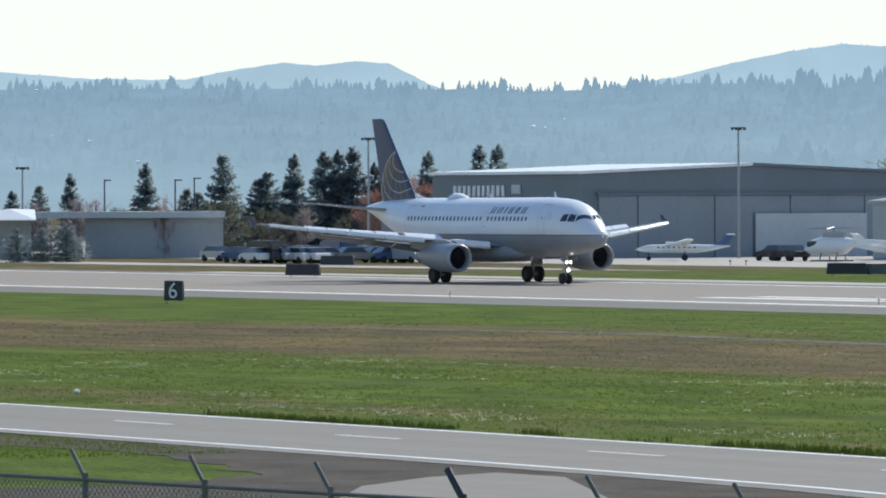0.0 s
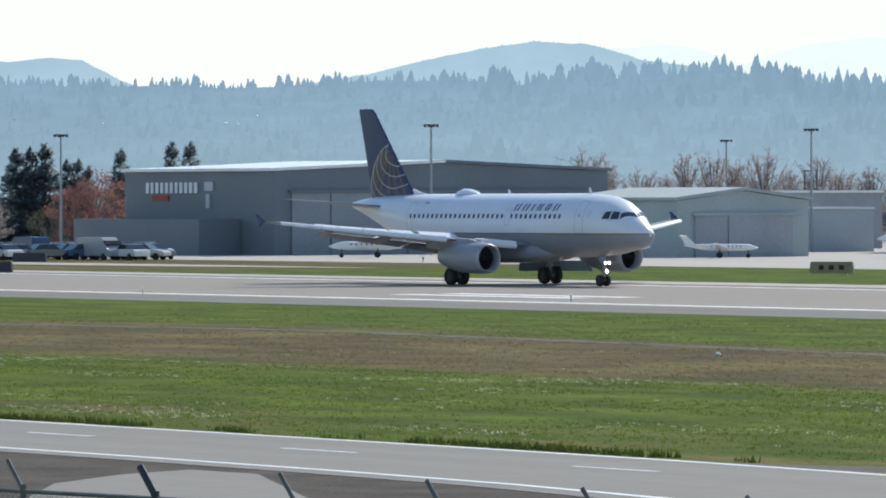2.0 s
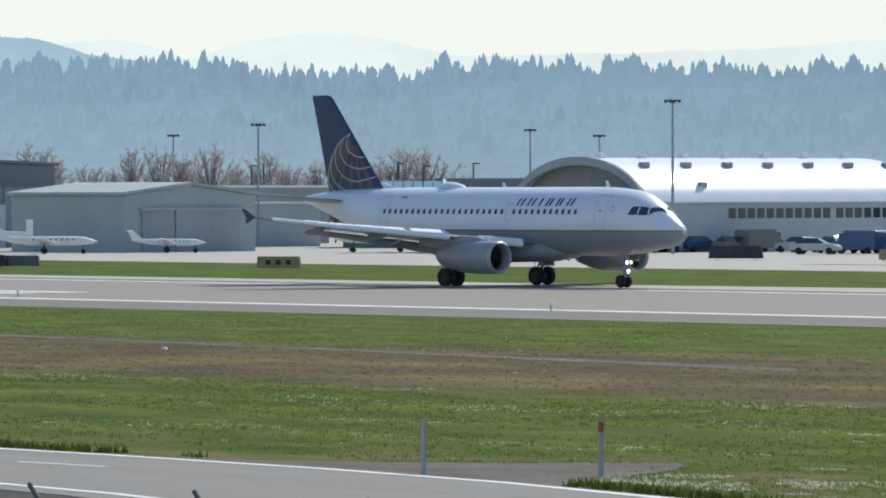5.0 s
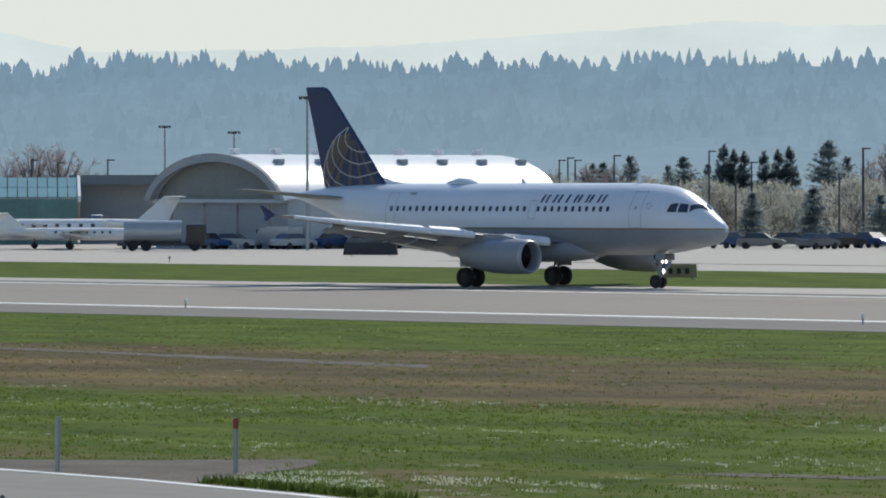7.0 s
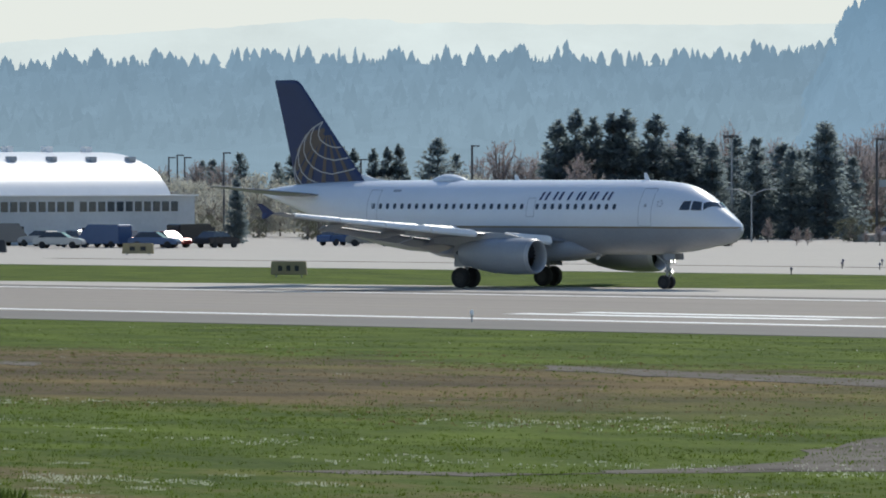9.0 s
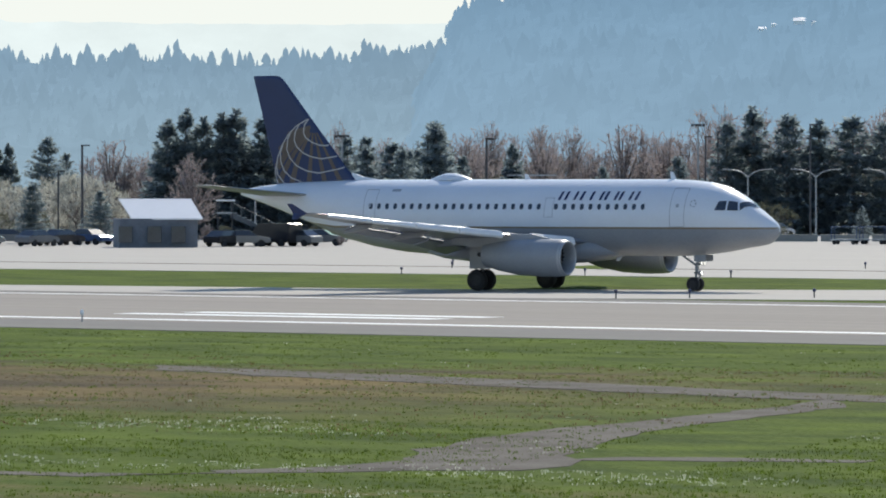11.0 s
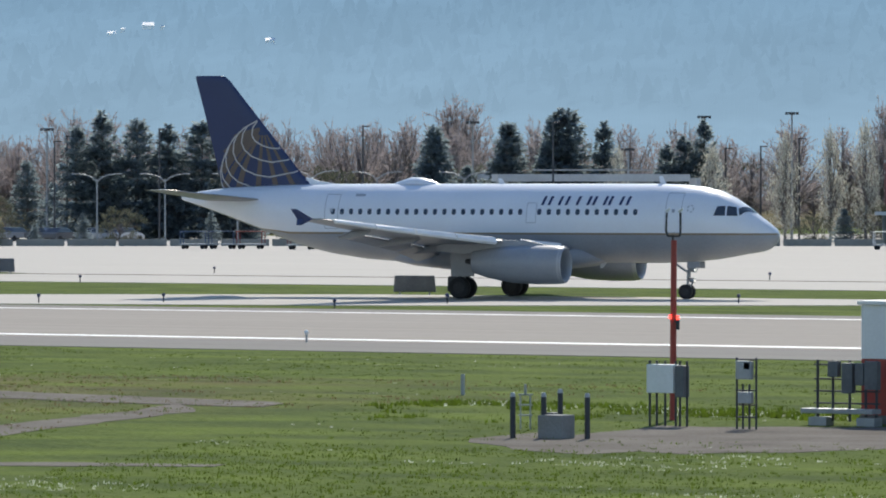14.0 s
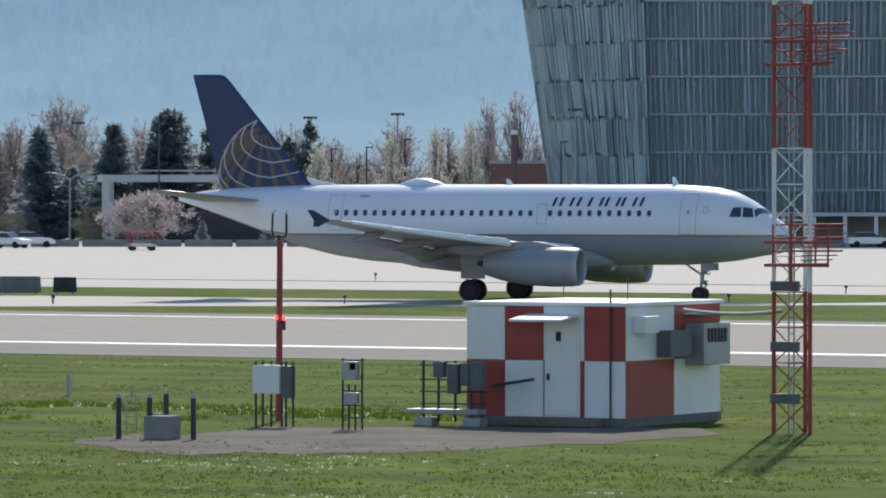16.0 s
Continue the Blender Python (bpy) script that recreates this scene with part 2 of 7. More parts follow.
# ---------------------------------------------------------------- ground
bm = bmesh.new()
bmesh.ops.create_circle(bm, cap_ends=True, segments=96, radius=4900)
part("ground", bm, TURF)
tagged(bpy.data.objects["ground"], "flat spring turf in green and dry brown bands", "ground", kind="structure")
sheet("runway", [(-900, 174.5), (400, 174.5), (400, 234), (-900, 234)], 0.020, SHOULDER, "worn grey runway shoulder", "runway")
sheet("runway_surface", [(-900, 185), (400, 185), (400, 229), (-900, 229)], 0.026, RUNWAY, "grey grooved runway surface with white edge lines", "runway")
sheet("taxiway", [(-420, 233), (-183, 233), (-156, 242.5), (-121, 266), (-60, 291), (150, 330), (150, 345), (-60, 312), (-112, 291), (-125, 269), (-172, 267), (-200, 250), (-262, 240), (-420, 238)], 0.023,
      CONCRETE, "pale concrete exit taxiway curving off the runway", "taxiway")
sheet("parallel_taxiway", ragged([(-900, 256), (-470, 257), (-420, 262), (-396, 268), (-430, 269), (-480, 266), (-900, 266)], 0.3, 6), 0.018, CONCRETE, "pale concrete taxiway strip beyond the runway", "taxiway")
sheet("apron", [(-900, 286), (-110, 292), (200, 360), (200, 900), (-150, 900), (-420, 520), (-900, 330)], 0.020, CONCRETE, "wide pale concrete apron", "apron")
ROAD_FAR = [(-400, 79), (-113, 78.7), (-104, 78.5), (-96, 78.0), (-89, 77.0), (-82, 75.3), (-75, 72.8), (-68, 69.2), (-60, 64), (-48, 54)]


def road_edge(x):
    return float(np.interp(x, [p[0] for p in ROAD_FAR], [p[1] for p in ROAD_FAR]))


def road_strip(near, far):
    """A strip along the road, given by its distances inside the far edge."""
    out = []
    for (x, y), q in zip(ROAD_FAR, ROAD_FAR[1:] + [(-36, 43)]):
        d = Vector((q[0] - x, q[1] - y)).normalized()
        out.append((Vector((x, y)) + Vector((d.y, -d.x)) * near, Vector((x, y)) + Vector((d.y, -d.x)) * far))
    return [(b.x, b.y) for a, b in out] + [(a.x, a.y) for a, b in reversed(out)]


sheet("road", road_strip(0, 10.0), 0.030, ROAD, "grey two-lane perimeter road with white lines", "road")

def marking(name, pts, label, z=0.034, m=PAINT_W):
    bm = bmesh.new()
    slab(bm, pts, z - 0.02, z)
    return tagged(part(name, bm, m), label, "marking", kind="structure")

def stripe(y0, y1, x0, x1):
    return [(x0, y0), (x1, y0), (x1, y1), (x0, y1)]

marking("edge_line", stripe(186.9, 188.2, -900, 400), "white runway edge line")
marking("edge_line", stripe(227.0, 227.9, -900, 400), "worn white runway edge line")
for y0, a0, a1 in ((196.0, -55.856, -54.089), (199.6, -55.360, -53.591), (194.6, -41.920, -38.826), (198.4, -41.256, -38.331)):
    marking("touchdown_bar", stripe(y0, y0 + 1.7, y0 * math.tan(radians(a0)), y0 * math.tan(radians(a1))), "long white runway touchdown bar")
marking("road_line", road_strip(8.85, 9.1), "white road edge line", 0.038)
marking("road_line", road_strip(0.25, 0.5), "white road edge line", 0.038)
for i in range(7):
    marking("road_dash", stripe(74.7, 74.85, -172.7 + i * 11.6, -169.6 + i * 11.6), "white dash on the road", 0.038)

# ---------------------------------------------------------------- the airliner
def prep_plane_materials():
    return dict(
        white=mat("airliner white paint", (0.76, 0.795, 0.85), 0.28, 0, 0.05, 0.5, 9),
        grey=mat("airliner belly grey paint", (0.305, 0.32, 0.35), 0.35, 0, 0.12, 0.6, 8),
        stripe=mat("airliner gold line", (0.26, 0.20, 0.13), 0.4, 0, 0.1, 1, 8),
        wing=mat("airliner wing grey paint", (0.24, 0.255, 0.28), 0.38, 0, 0.15, 0.7, 7),
        slat=mat("bright metal leading edge", (0.84, 0.85, 0.86), 0.25, 0.0, 0.08, 1, 12),
        blue=mat("airliner dark blue paint", (0.017, 0.033, 0.112), 0.34, 0, 0.12, 0.6, 8),
        gold=mat("dull gold paint", (0.125, 0.092, 0.075), 0.4, 0, 0.2, 1, 9),
        pale=mat("pale gold line paint", (0.50, 0.48, 0.47), 0.4, 0, 0.1, 1, 9),
        window=glass("dark cabin window", (0.045, 0.058, 0.085)),
        shield=glass("sky-lit windshield glass", (0.05, 0.065, 0.085), 0.04),
        nacelle=mat("nacelle grey paint", (0.30, 0.32, 0.35), 0.42, 0, 0.12, 0.8, 8),
        lip=mat("dull metal intake lip", (0.40, 0.41, 0.43), 0.45, 0.3, 0.15, 1, 12),
        line=mat("door outline grey", (0.36, 0.39, 0.44), 0.5, 0, 0.1, 2, 10),
        dark=mat("dark engine and rim metal", (0.035, 0.035, 0.04), 0.6, 0.3, 0.3, 2, 12))


NOSE = 16.11
FUS = [  # metres behind the nose, middle height, half height, half width
    (0.0, 3.28, 0.07, 0.07), (0.03, 3.28, 0.19, 0.19), (0.11, 3.275, 0.33, 0.34), (0.24, 3.27, 0.465, 0.48), (0.5, 3.27, 0.66, 0.69), (0.8, 3.325, 0.83, 0.87), (1.3, 3.46, 1.05, 1.09), (1.7, 3.59, 1.235, 1.27), (2.3, 3.73, 1.49, 1.50),
    (3.1, 3.86, 1.76, 1.72), (4.0, 3.92, 1.92, 1.86), (5.2, 3.93, 2.025, 1.94), (6.5, 3.935, 2.07, 1.975), (9.0, 3.935, 2.07, 1.975), (13.0, 3.935, 2.07, 1.975), (17.0, 3.935, 2.07, 1.975), (21.0, 3.935, 2.07, 1.975),
    (23.0, 4.00, 2.00, 1.93), (25.0, 4.14, 1.85, 1.80), (27.0, 4.37, 1.60, 1.56), (29.0, 4.70, 1.20, 1.16), (31.0, 5.00, 0.80, 0.74), (32.6, 5.18, 0.44, 0.40), (33.84, 5.27, 0.15, 0.14)]


def fus_at(a):
    for p, q in zip(FUS, FUS[1:]):
        if a <= q[0]:
            k = (a - p[0]) / (q[0] - p[0])
            return [p[i] + k * (q[i] - p[i]) for i in (1, 2, 3)]
    return list(FUS[-1][1:])


def on_fus(a, z, side, off=0.012):
    """The point of the fuselage skin at station a, height z."""
    zc, h, w = fus_at(a)
    s = max(-1, min(1, (z - zc) / h))
    y = w * math.sqrt(max(0.0, 1 - s * s))
    n = Vector((0, y / w / w, (z - zc) / h / h))
    n = n.normalized() if n.length > 1e-6 else Vector((0, 1, 0))
    return Vector((NOSE - a, side * (y + n.y * off), z + n.z * off))


def skin_patch(bm, quad, side, na=2, nz=3, off=0.012, mi=0):
    """A curved patch on the skin from four corners (a, z): low front, low back, high back, high front."""
    grid = []
    for j in range(nz + 1):
        v = j / nz
        row = []
        for i in range(na + 1):
            u = i / na
            a = (quad[0][0] * (1 - u) + quad[1][0] * u) * (1 - v) + (quad[3][0] * (1 - u) + quad[2][0] * u) * v
            z = (quad[0][1] * (1 - u) + quad[1][1] * u) * (1 - v) + (quad[3][1] * (1 - u) + quad[2][1] * u) * v
            row.append(bm.verts.new(on_fus(a, z, side, off)))
        grid.append(row)
    for j in range(nz):
        for i in range(na):
            bm.faces.new((grid[j][i], grid[j][i + 1], grid[j + 1][i + 1], grid[j + 1][i])).material_index = mi


def airfoil(a0, chord, y, z, thick, n=9, twist=0.0):
    pts = []
    up, lo = [], []
    for i in range(n):
        u = 0.5 - 0.5 * math.cos(math.pi * i / (n - 1))
        t = thick * chord * (1.48 * math.sqrt(u) - 0.63 * u - 1.758 * u ** 2 + 1.42 * u ** 3 - 0.5075 * u ** 4) / 1.0
        up.append((u, t * 0.62))
        lo.append((u, -t * 0.42))
    for u, t in up + lo[-2:0:-1]:
        pts.append(Vector((NOSE - a0 - u * chord, y, z + t - u * chord * math.sin(twist))))
    return pts


def build_airliner():
    P = prep_plane_materials()
    jet = thing("airliner", "white and grey twin-jet airliner with dark blue tail fin", "airplane")
    # fuselage, split at the line between white top and grey belly
    ZL = 3.44
    bm = bmesh.new()
    rings = []
    for a, zc, h, w in FUS:
        ring = []
        s0 = math.asin(max(-0.9, min(0.9, (ZL - zc) / h)))
        s1 = math.asin(max(-0.92, min(0.92, (ZL - 0.10 - zc) / h))) if h > 0.3 else s0 - 0.12
        top = [s0 + (math.pi / 2 - s0) * i / 9 for i in range(10)]
        low = [s1 - (s1 + math.pi / 2) * i / 9 for i in range(10)]
        half = top[::-1] + low
        for s in half:
            ring.append((NOSE - a, w * math.cos(s), zc + h * math.sin(s)))
        for s in half[-2:0:-1]:
            ring.append((NOSE - a, -w * math.cos(s), zc + h * math.sin(s)))
        rings.append(ring)
    loft(bm, rings)
    bm.faces.ensure_lookup_table()
    n = len(rings[0])
    k = 0
    for s in range(len(rings) - 1):
        for i in range(n):
            f = bm.faces[k]
            k += 1
            f.material_index = 0 if (i < 9 or i >= n - 9) else (2 if i in (9, n - 10) else 1)
    bmesh.ops.remove_doubles(bm, verts=bm.verts, dist=0.0005)
    body = part("fuselage", bm, [P["white"], P["grey"], P["stripe"]], jet, "white fuselage with grey belly", True)
    # wing to body fairing
    bm = bmesh.new()
    rings = []
    for a, w, zt, zb in ((9.2, 0.5, 2.2, 1.95), (10.4, 1.7, 2.7, 1.66), (12, 2.15, 2.95, 1.48), (15, 2.25, 3.0, 1.42), (18, 2.15, 2.9, 1.46), (20, 1.7, 2.6, 1.66), (21.6, 0.5, 2.2, 1.95)):
        zc, h = (zt + zb) / 2, (zt - zb) / 2
        rings.append([(NOSE - a, w * math.copysign(abs(math.cos(s)) ** 0.6, math.cos(s)), zc + h * math.copysign(abs(math.sin(s)) ** 0.6, math.sin(s))) for s in [2 * math.pi * i / 20 for i in range(20)]])
    loft(bm, rings)
    part("belly_fairing", bm, P["grey"], jet, "", True)
    # cabin windows, doors, cockpit panes and the title bars on both sides
    for side in (-1, 1):
        for i in range(33):
            a = 7.25 + i * 0.533
            if i == 11:
                continue
            bm = bmesh.new()
            skin_patch(bm, [(a - 0.115, 4.37), (a + 0.115, 4.37), (a + 0.115, 4.68), (a - 0.115, 4.68)], side, 2, 3)
            bmesh.ops.bevel(bm, geom=[v for v in bm.verts if v.is_boundary and len(v.link_edges) == 2], offset=0.04, segments=2, affect="VERTICES")
            part("cabin_window", bm, P["window"], jet)
        for a0, a1, z0, z1 in ((4.75, 5.62, 3.46, 5.50), (24.0, 24.8, 3.62, 5.42), (12.75, 13.3, 3.95, 4.98)):
            bm = bmesh.new()
            e = 0.028
            for q in ([(a0, z0), (a1, z0), (a1, z0 + e), (a0, z0 + e)], [(a0, z1), (a1, z1), (a1, z1 + e), (a0, z1 + e)]):
                skin_patch(bm, q, side, 2, 1)
            for q in ([(a0, z0), (a0 + e, z0), (a0 + e, z1), (a0, z1)], [(a1 - e, z0), (a1, z0), (a1, z1), (a1 - e, z1)]):
                skin_patch(bm, q, side, 1, 6)
            if z1 > 5:
                skin_patch(bm, [((a0 + a1) / 2 - 0.08, 4.5), ((a0 + a1) / 2 + 0.08, 4.5), ((a0 + a1) / 2 + 0.08, 4.68), ((a0 + a1) / 2 - 0.08, 4.68)], side, 1, 2, 0.016)
            part("cabin_door", bm, P["line"], jet, "grey outlined cabin door")
        for q in ([(2.50, 4.35), (3.06, 4.35), (2.93, 4.82), (2.55, 4.85)], [(1.90, 4.33), (2.42, 4.34), (2.46, 4.85), (2.05, 4.78)]):
            bm = bmesh.new()
            skin_patch(bm, q, side, 4, 4, 0.014)
            part("cockpit_window", bm, P["window"], jet, "dark cockpit side window")
        bm = bmesh.new()
        grid = []
        for j in range(5):
            row = []
            for i in range(7):
                u, v = i / 6, j / 4
                a = (1.22 + 0.60 * u ** 1.5) * (1 - v) + (1.56 + 0.40 * u ** 1.5) * v
                zc, h, w = fus_at(a)
                z = 4.33 * (1 - v) + 4.71 * v
                zt = zc + h
                y = 0.06 + (max(0.15, w * math.sqrt(max(0.02, 1 - min(0.99, ((z - zc) / h) ** 2)))) - 0.06) * u
                zz = zc + h * math.sqrt(max(0.0, 1 - (y / w) ** 2))
                row.append(bm.verts.new((NOSE - a + 0.014, side * (y + 0.012), min(zz, z if u > 0.95 else zz) + 0.014)))
            grid.append(row)
        for j in range(4):
            for i in range(6):
                bm.faces.new((grid[j][i], grid[j][i + 1], grid[j + 1][i + 1], grid[j + 1][i]))
        part("windshield", bm, P["shield"], jet, "dark cockpit windshield")
        # plain slanted blue strokes where the airline's title stands
        for i, (o, w) in enumerate(((0.0, 0.52), (0.93, 0.54), (1.92, 0.14), (2.52, 0.46), (3.42, 0.44), (4.32, 0.52))):
            for a in ((o, o + w - 0.15) if w > 0.2 else (o,)):
                a = 7.16 + (5.1 - a if side < 0 else a)
                bm = bmesh.new()
                sl = 0.13
                skin_patch(bm, [(a + sl, 4.88), (a + 0.15 + sl, 4.88), (a + 0.15, 5.34), (a, 5.34)], side, 1, 4, 0.014)
                part("title_bar", bm, P["blue"], jet, "plain dark blue bar")
        bm = bmesh.new()
        for i in range(5):
            t0, t1 = 2 * math.pi * i / 5 + 0.3, 2 * math.pi * (i + 0.6) / 5 + 0.3
            skin_patch(bm, [(4.28 + 0.13 * math.cos(t0), 4.70 + 0.15 * math.sin(t0)), (4.28 + 0.13 * math.cos(t1), 4.70 + 0.15 * math.sin(t1)), (4.28 + 0.19 * math.cos(t1), 4.70 + 0.21 * math.sin(t1)), (4.28 + 0.19 * math.cos(t0), 4.70 + 0.21 * math.sin(t0))], side, 1, 1)
        part("emblem", bm, P["line"], jet, "small plain ring emblem")
        bm = bmesh.new()
        skin_patch(bm, [(22.6, 5.33), (23.15, 5.33), (23.15, 5.46), (22.6, 5.46)], side, 1, 1)
        part("marking_bar", bm, P["line"], jet)
        bm = bmesh.new()
        for i in range(5):
            skin_patch(bm, [(22.3 + i * 0.24, 3.02), (22.46 + i * 0.24, 3.02), (22.46 + i * 0.24, 3.26), (22.3 + i * 0.24, 3.26)], side, 1, 1)
        part("registration_bars", bm, P["blue"], jet, "plain dark bars")
    # wings
    def wing_z(y):
        return 2.62 + (y - 1.8) * 0.098 + max(0, y - 8) ** 2 * 0.0018
    WS = [(1.2, 10.6, 7.6, 0.135), (3.0, 11.5, 6.5, 0.13), (6.4, 13.25, 4.75, 0.115), (10.5, 15.36, 3.25, 0.11), (14.0, 17.16, 2.2, 0.105), (16.7, 18.55, 1.45, 0.10)]
    def wing_at(y):
        for p, q in zip(WS, WS[1:]):
            if y <= q[0]:
                k = (y - p[0]) / (q[0] - p[0])
                return [p[i] + k * (q[i] - p[i]) for i in (1, 2, 3)]
        return list(WS[-1][1:])
    for side in (-1, 1):
        bm = bmesh.new()
        loft(bm, [airfoil(a, c, side * y, wing_z(y), t, 10, 0.02) for y, a, c, t in WS])
        part("wing", bm, P["wing"], jet, "grey swept wing", True)
        # slats drooped ahead of the leading edge
        for y0, y1 in ((2.6, 4.9), (6.7, 9.1), (9.2, 11.5), (11.6, 13.9), (14.0, 16.3)):
            bm = bmesh.new()
            rings = []
            for y in (y0, (y0 + y1) / 2, y1):
                a, c, t = wing_at(y)
                z, r = wing_z(y) - 0.06, 0.10 + 0.035 * c
                x = NOSE - a + 0.30
                rings.append([(x - 0.34, side * y, z + r * 0.9), (x - 0.12, side * y, z + r * 0.75), (x, side * y, z + r * 0.15), (x + 0.02, side * y, z - r * 0.3), (x - 0.08, side * y, z - r * 0.7), (x - 0.16, side * y, z - r * 0.4), (x - 0.14, side * y, z + r * 0.2), (x - 0.3, side * y, z + r * 0.7)])
            loft(bm, rings)
            part("slat", bm, P["slat"], jet, "bright drooped slat", True)
        # flaps let down behind the trailing edge
        for y0, y1 in ((2.2, 6.3), (6.5, 12.6)):
            bm = bmesh.new()
            rings = []
            for y in (y0, (y0 + y1) / 2, y1):
                a, c, t = wing_at(y)
                fc = 0.17 * c + 0.25
                x, z = NOSE - a - c + 0.10, wing_z(y) - 0.16 - c * 0.015
                prof = [(0, 0), (0.1, 0.09), (0.35, 0.10), (1, 0.0), (0.4, -0.06), (0.1, -0.08)]
                ca, sa = math.cos(radians(20)), math.sin(radians(20))
                rings.append([(x - fc * (u * ca + v * sa), side * y, z - fc * (u * sa - v * ca)) for u, v in prof])
            loft(bm, rings)
            part("flap", bm, P["wing"], jet, "lowered grey flap")
        # raised spoilers on the wing's upper side
        for y0, y1 in ((3.4, 6.1), (6.6, 8.2), (8.3, 9.9), (10.0, 11.6), (11.7, 13.2)):
            bm = bmesh.new()
            rings = []
            for y in (y0, y1):
                a, c, t = wing_at(y)
                x, z = NOSE - a - c * 0.70, wing_z(y) + 0.03 * c
                ln, up = 0.16 * c + 0.12, radians(24)
                rings.append([(x, side * y, z), (x - ln * math.cos(up), side * y, z + ln * math.sin(up)), (x - ln * math.cos(up), side * y, z + ln * math.sin(up) - 0.04), (x, side * y, z - 0.05)])
            loft(bm, rings)
            part("spoiler", bm, P["white"], jet, "raised pale spoiler panel")
        # flap track fairings
        for y in (4.6, 8.6, 12.4):
            a, c, t = wing_at(y)
            bm = bmesh.new()
            rings = []
            for u, r, dz in ((0.55, 0.04, -0.10), (0.7, 0.15, -0.2), (0.9, 0.18, -0.28), (1.05, 0.13, -0.38), (1.2, 0.03, -0.52)):
                x = NOSE - a - u * c
                rings.append([(x, side * y + r * math.cos(s), wing_z(y) + dz + 1.3 * r * math.sin(s)) for s in [2 * math.pi * i / 8 for i in range(8)]])
            loft(bm, rings)
            part("flap_fairing", bm, P["wing"], jet, "", True)
        # wingtip fence
        bm = bmesh.new()
        y, z = side * 16.85, wing_z(16.8)
        rings = []
        for dz, a0, a1, lean in ((-0.32, 19.7, 20.0, 0.05), (0.0, 19.1, 19.98, 0.0), (0.50, 19.98, 20.3, 0.07)):
            x0, x1 = NOSE - a0, NOSE - a1
            rings.append([(x0, y + side * lean, z + dz), ((x0 + x1) / 2, y + side * (lean + 0.05), z + dz), (x1, y + side * lean, z + dz), ((x0 + x1) / 2, y + side * (lean - 0.05), z + dz)])
        loft(bm, rings)
        part("wingtip_fence", bm, P["blue"], jet, "dark blue wingtip fence")
        # engine with intake, fan, spinner, pylon
        EY, EZ, R = side * 5.75, 1.82, 0.90
        def circ(a, r, zc=EZ, n=28):
            return [(NOSE - a, EY + R * r * math.cos(2 * math.pi * i / n), zc + R * r * math.sin(2 * math.pi * i / n)) for i in range(n)]
        bm = bmesh.new()
        loft(bm, [circ(a, r, z) for a, r, z in ((10.45, 0.80 / 0.9, EZ), (9.95, 0.84, EZ), (9.72, 0.90, EZ), (9.66, 0.97, EZ), (9.72, 1.04, EZ), (10.1, 1.10, EZ), (11.2, 1.13, EZ + 0.01), (12.6, 1.08, EZ + 0.03), (13.8, 0.90, EZ + 0.08), (14.7, 0.66, EZ + 0.13), (14.7, 0.58, EZ + 0.13), (13.9, 0.55, EZ + 0.12))], True, False)
        eng = part("engine_nacelle", bm, P["nacelle"], jet, "grey long-duct engine nacelle", True)
        bm = bmesh.new()
        loft(bm, [circ(a, r) for a, r in ((9.76, 0.885), (9.67, 0.93), (9.645, 0.975), (9.68, 1.02), (9.86, 1.082))], True, False)
        part("intake_lip", bm, P["lip"], eng, "dull metal intake lip", True)
        bm = bmesh.new()
        loft(bm, [circ(10.5, 0.9), circ(10.5, 0.02)], True, False)
        part("fan_disc", bm, P["dark"], eng, "dark fan")
        for i in range(22):
            bm = bmesh.new()
            t0 = 2 * math.pi * i / 22
            c0, s0, c1, s1 = math.cos(t0), math.sin(t0), math.cos(t0 + 0.2), math.sin(t0 + 0.2)
            v = [bm.verts.new(q) for q in ((NOSE - 10.36, EY + 0.22 * c0, EZ + 0.22 * s0), (NOSE - 10.30, EY + 0.79 * c0, EZ + 0.79 * s0), (NOSE - 10.46, EY + 0.79 * c1, EZ + 0.79 * s1), (NOSE - 10.46, EY + 0.22 * c1, EZ + 0.22 * s1))]
            bm.faces.new(v)
            part("fan_blade", bm, P["dark"], eng)
        bm = bmesh.new()
        rod(bm, (NOSE - 10.45, EY, EZ), (NOSE - 9.95, EY, EZ), 0.24, 0.01, 16)
        part("spinner", bm, P["dark"], eng, "", True)
        bm = bmesh.new()
        rod(bm, (NOSE - 13.9, EY, EZ + 0.12), (NOSE - 15.2, EY, EZ + 0.16), 0.42, 0.10, 16)
        part("exhaust_cone", bm, P["dark"], eng, "", True)
        bm = bmesh.new()
        rings = []
        for a, z0, z1, w in ((10.6, EZ + 0.93, EZ + 1.0, 0.05), (11.8, EZ + 0.8, EZ + 1.25, 0.22), (13.4, EZ + 0.7, wing_z(5.75) + 0.1, 0.26), (15.2, EZ + 0.55, wing_z(5.75), 0.22), (16.8, wing_z(5.75) - 0.5, wing_z(5.75) - 0.2, 0.05)):
            x = NOSE - a
            rings.append([(x, EY - w, z0), (x, EY + w, z0), (x, EY + w * 0.8, z1), (x, EY - w * 0.8, z1)])
        loft(bm, rings)
        part("pylon", bm, P["nacelle"], jet)
        bm = bmesh.new()
        x, y0, z0 = NOSE - 11.2, EY - side * 0.75, EZ + 0.85
        loft(bm, [[(x, y0 - 0.02, z0), (x - 1.1, y0 - 0.02, z0), (x - 1.1, y0 - 0.02, z0 + 0.34), (x - 0.5, y0 - 0.02, z0 + 0.3)], [(x, y0 + 0.02, z0), (x - 1.1, y0 + 0.02, z0), (x - 1.1, y0 + 0.02, z0 + 0.34), (x - 0.5, y0 + 0.02, z0 + 0.3)]])
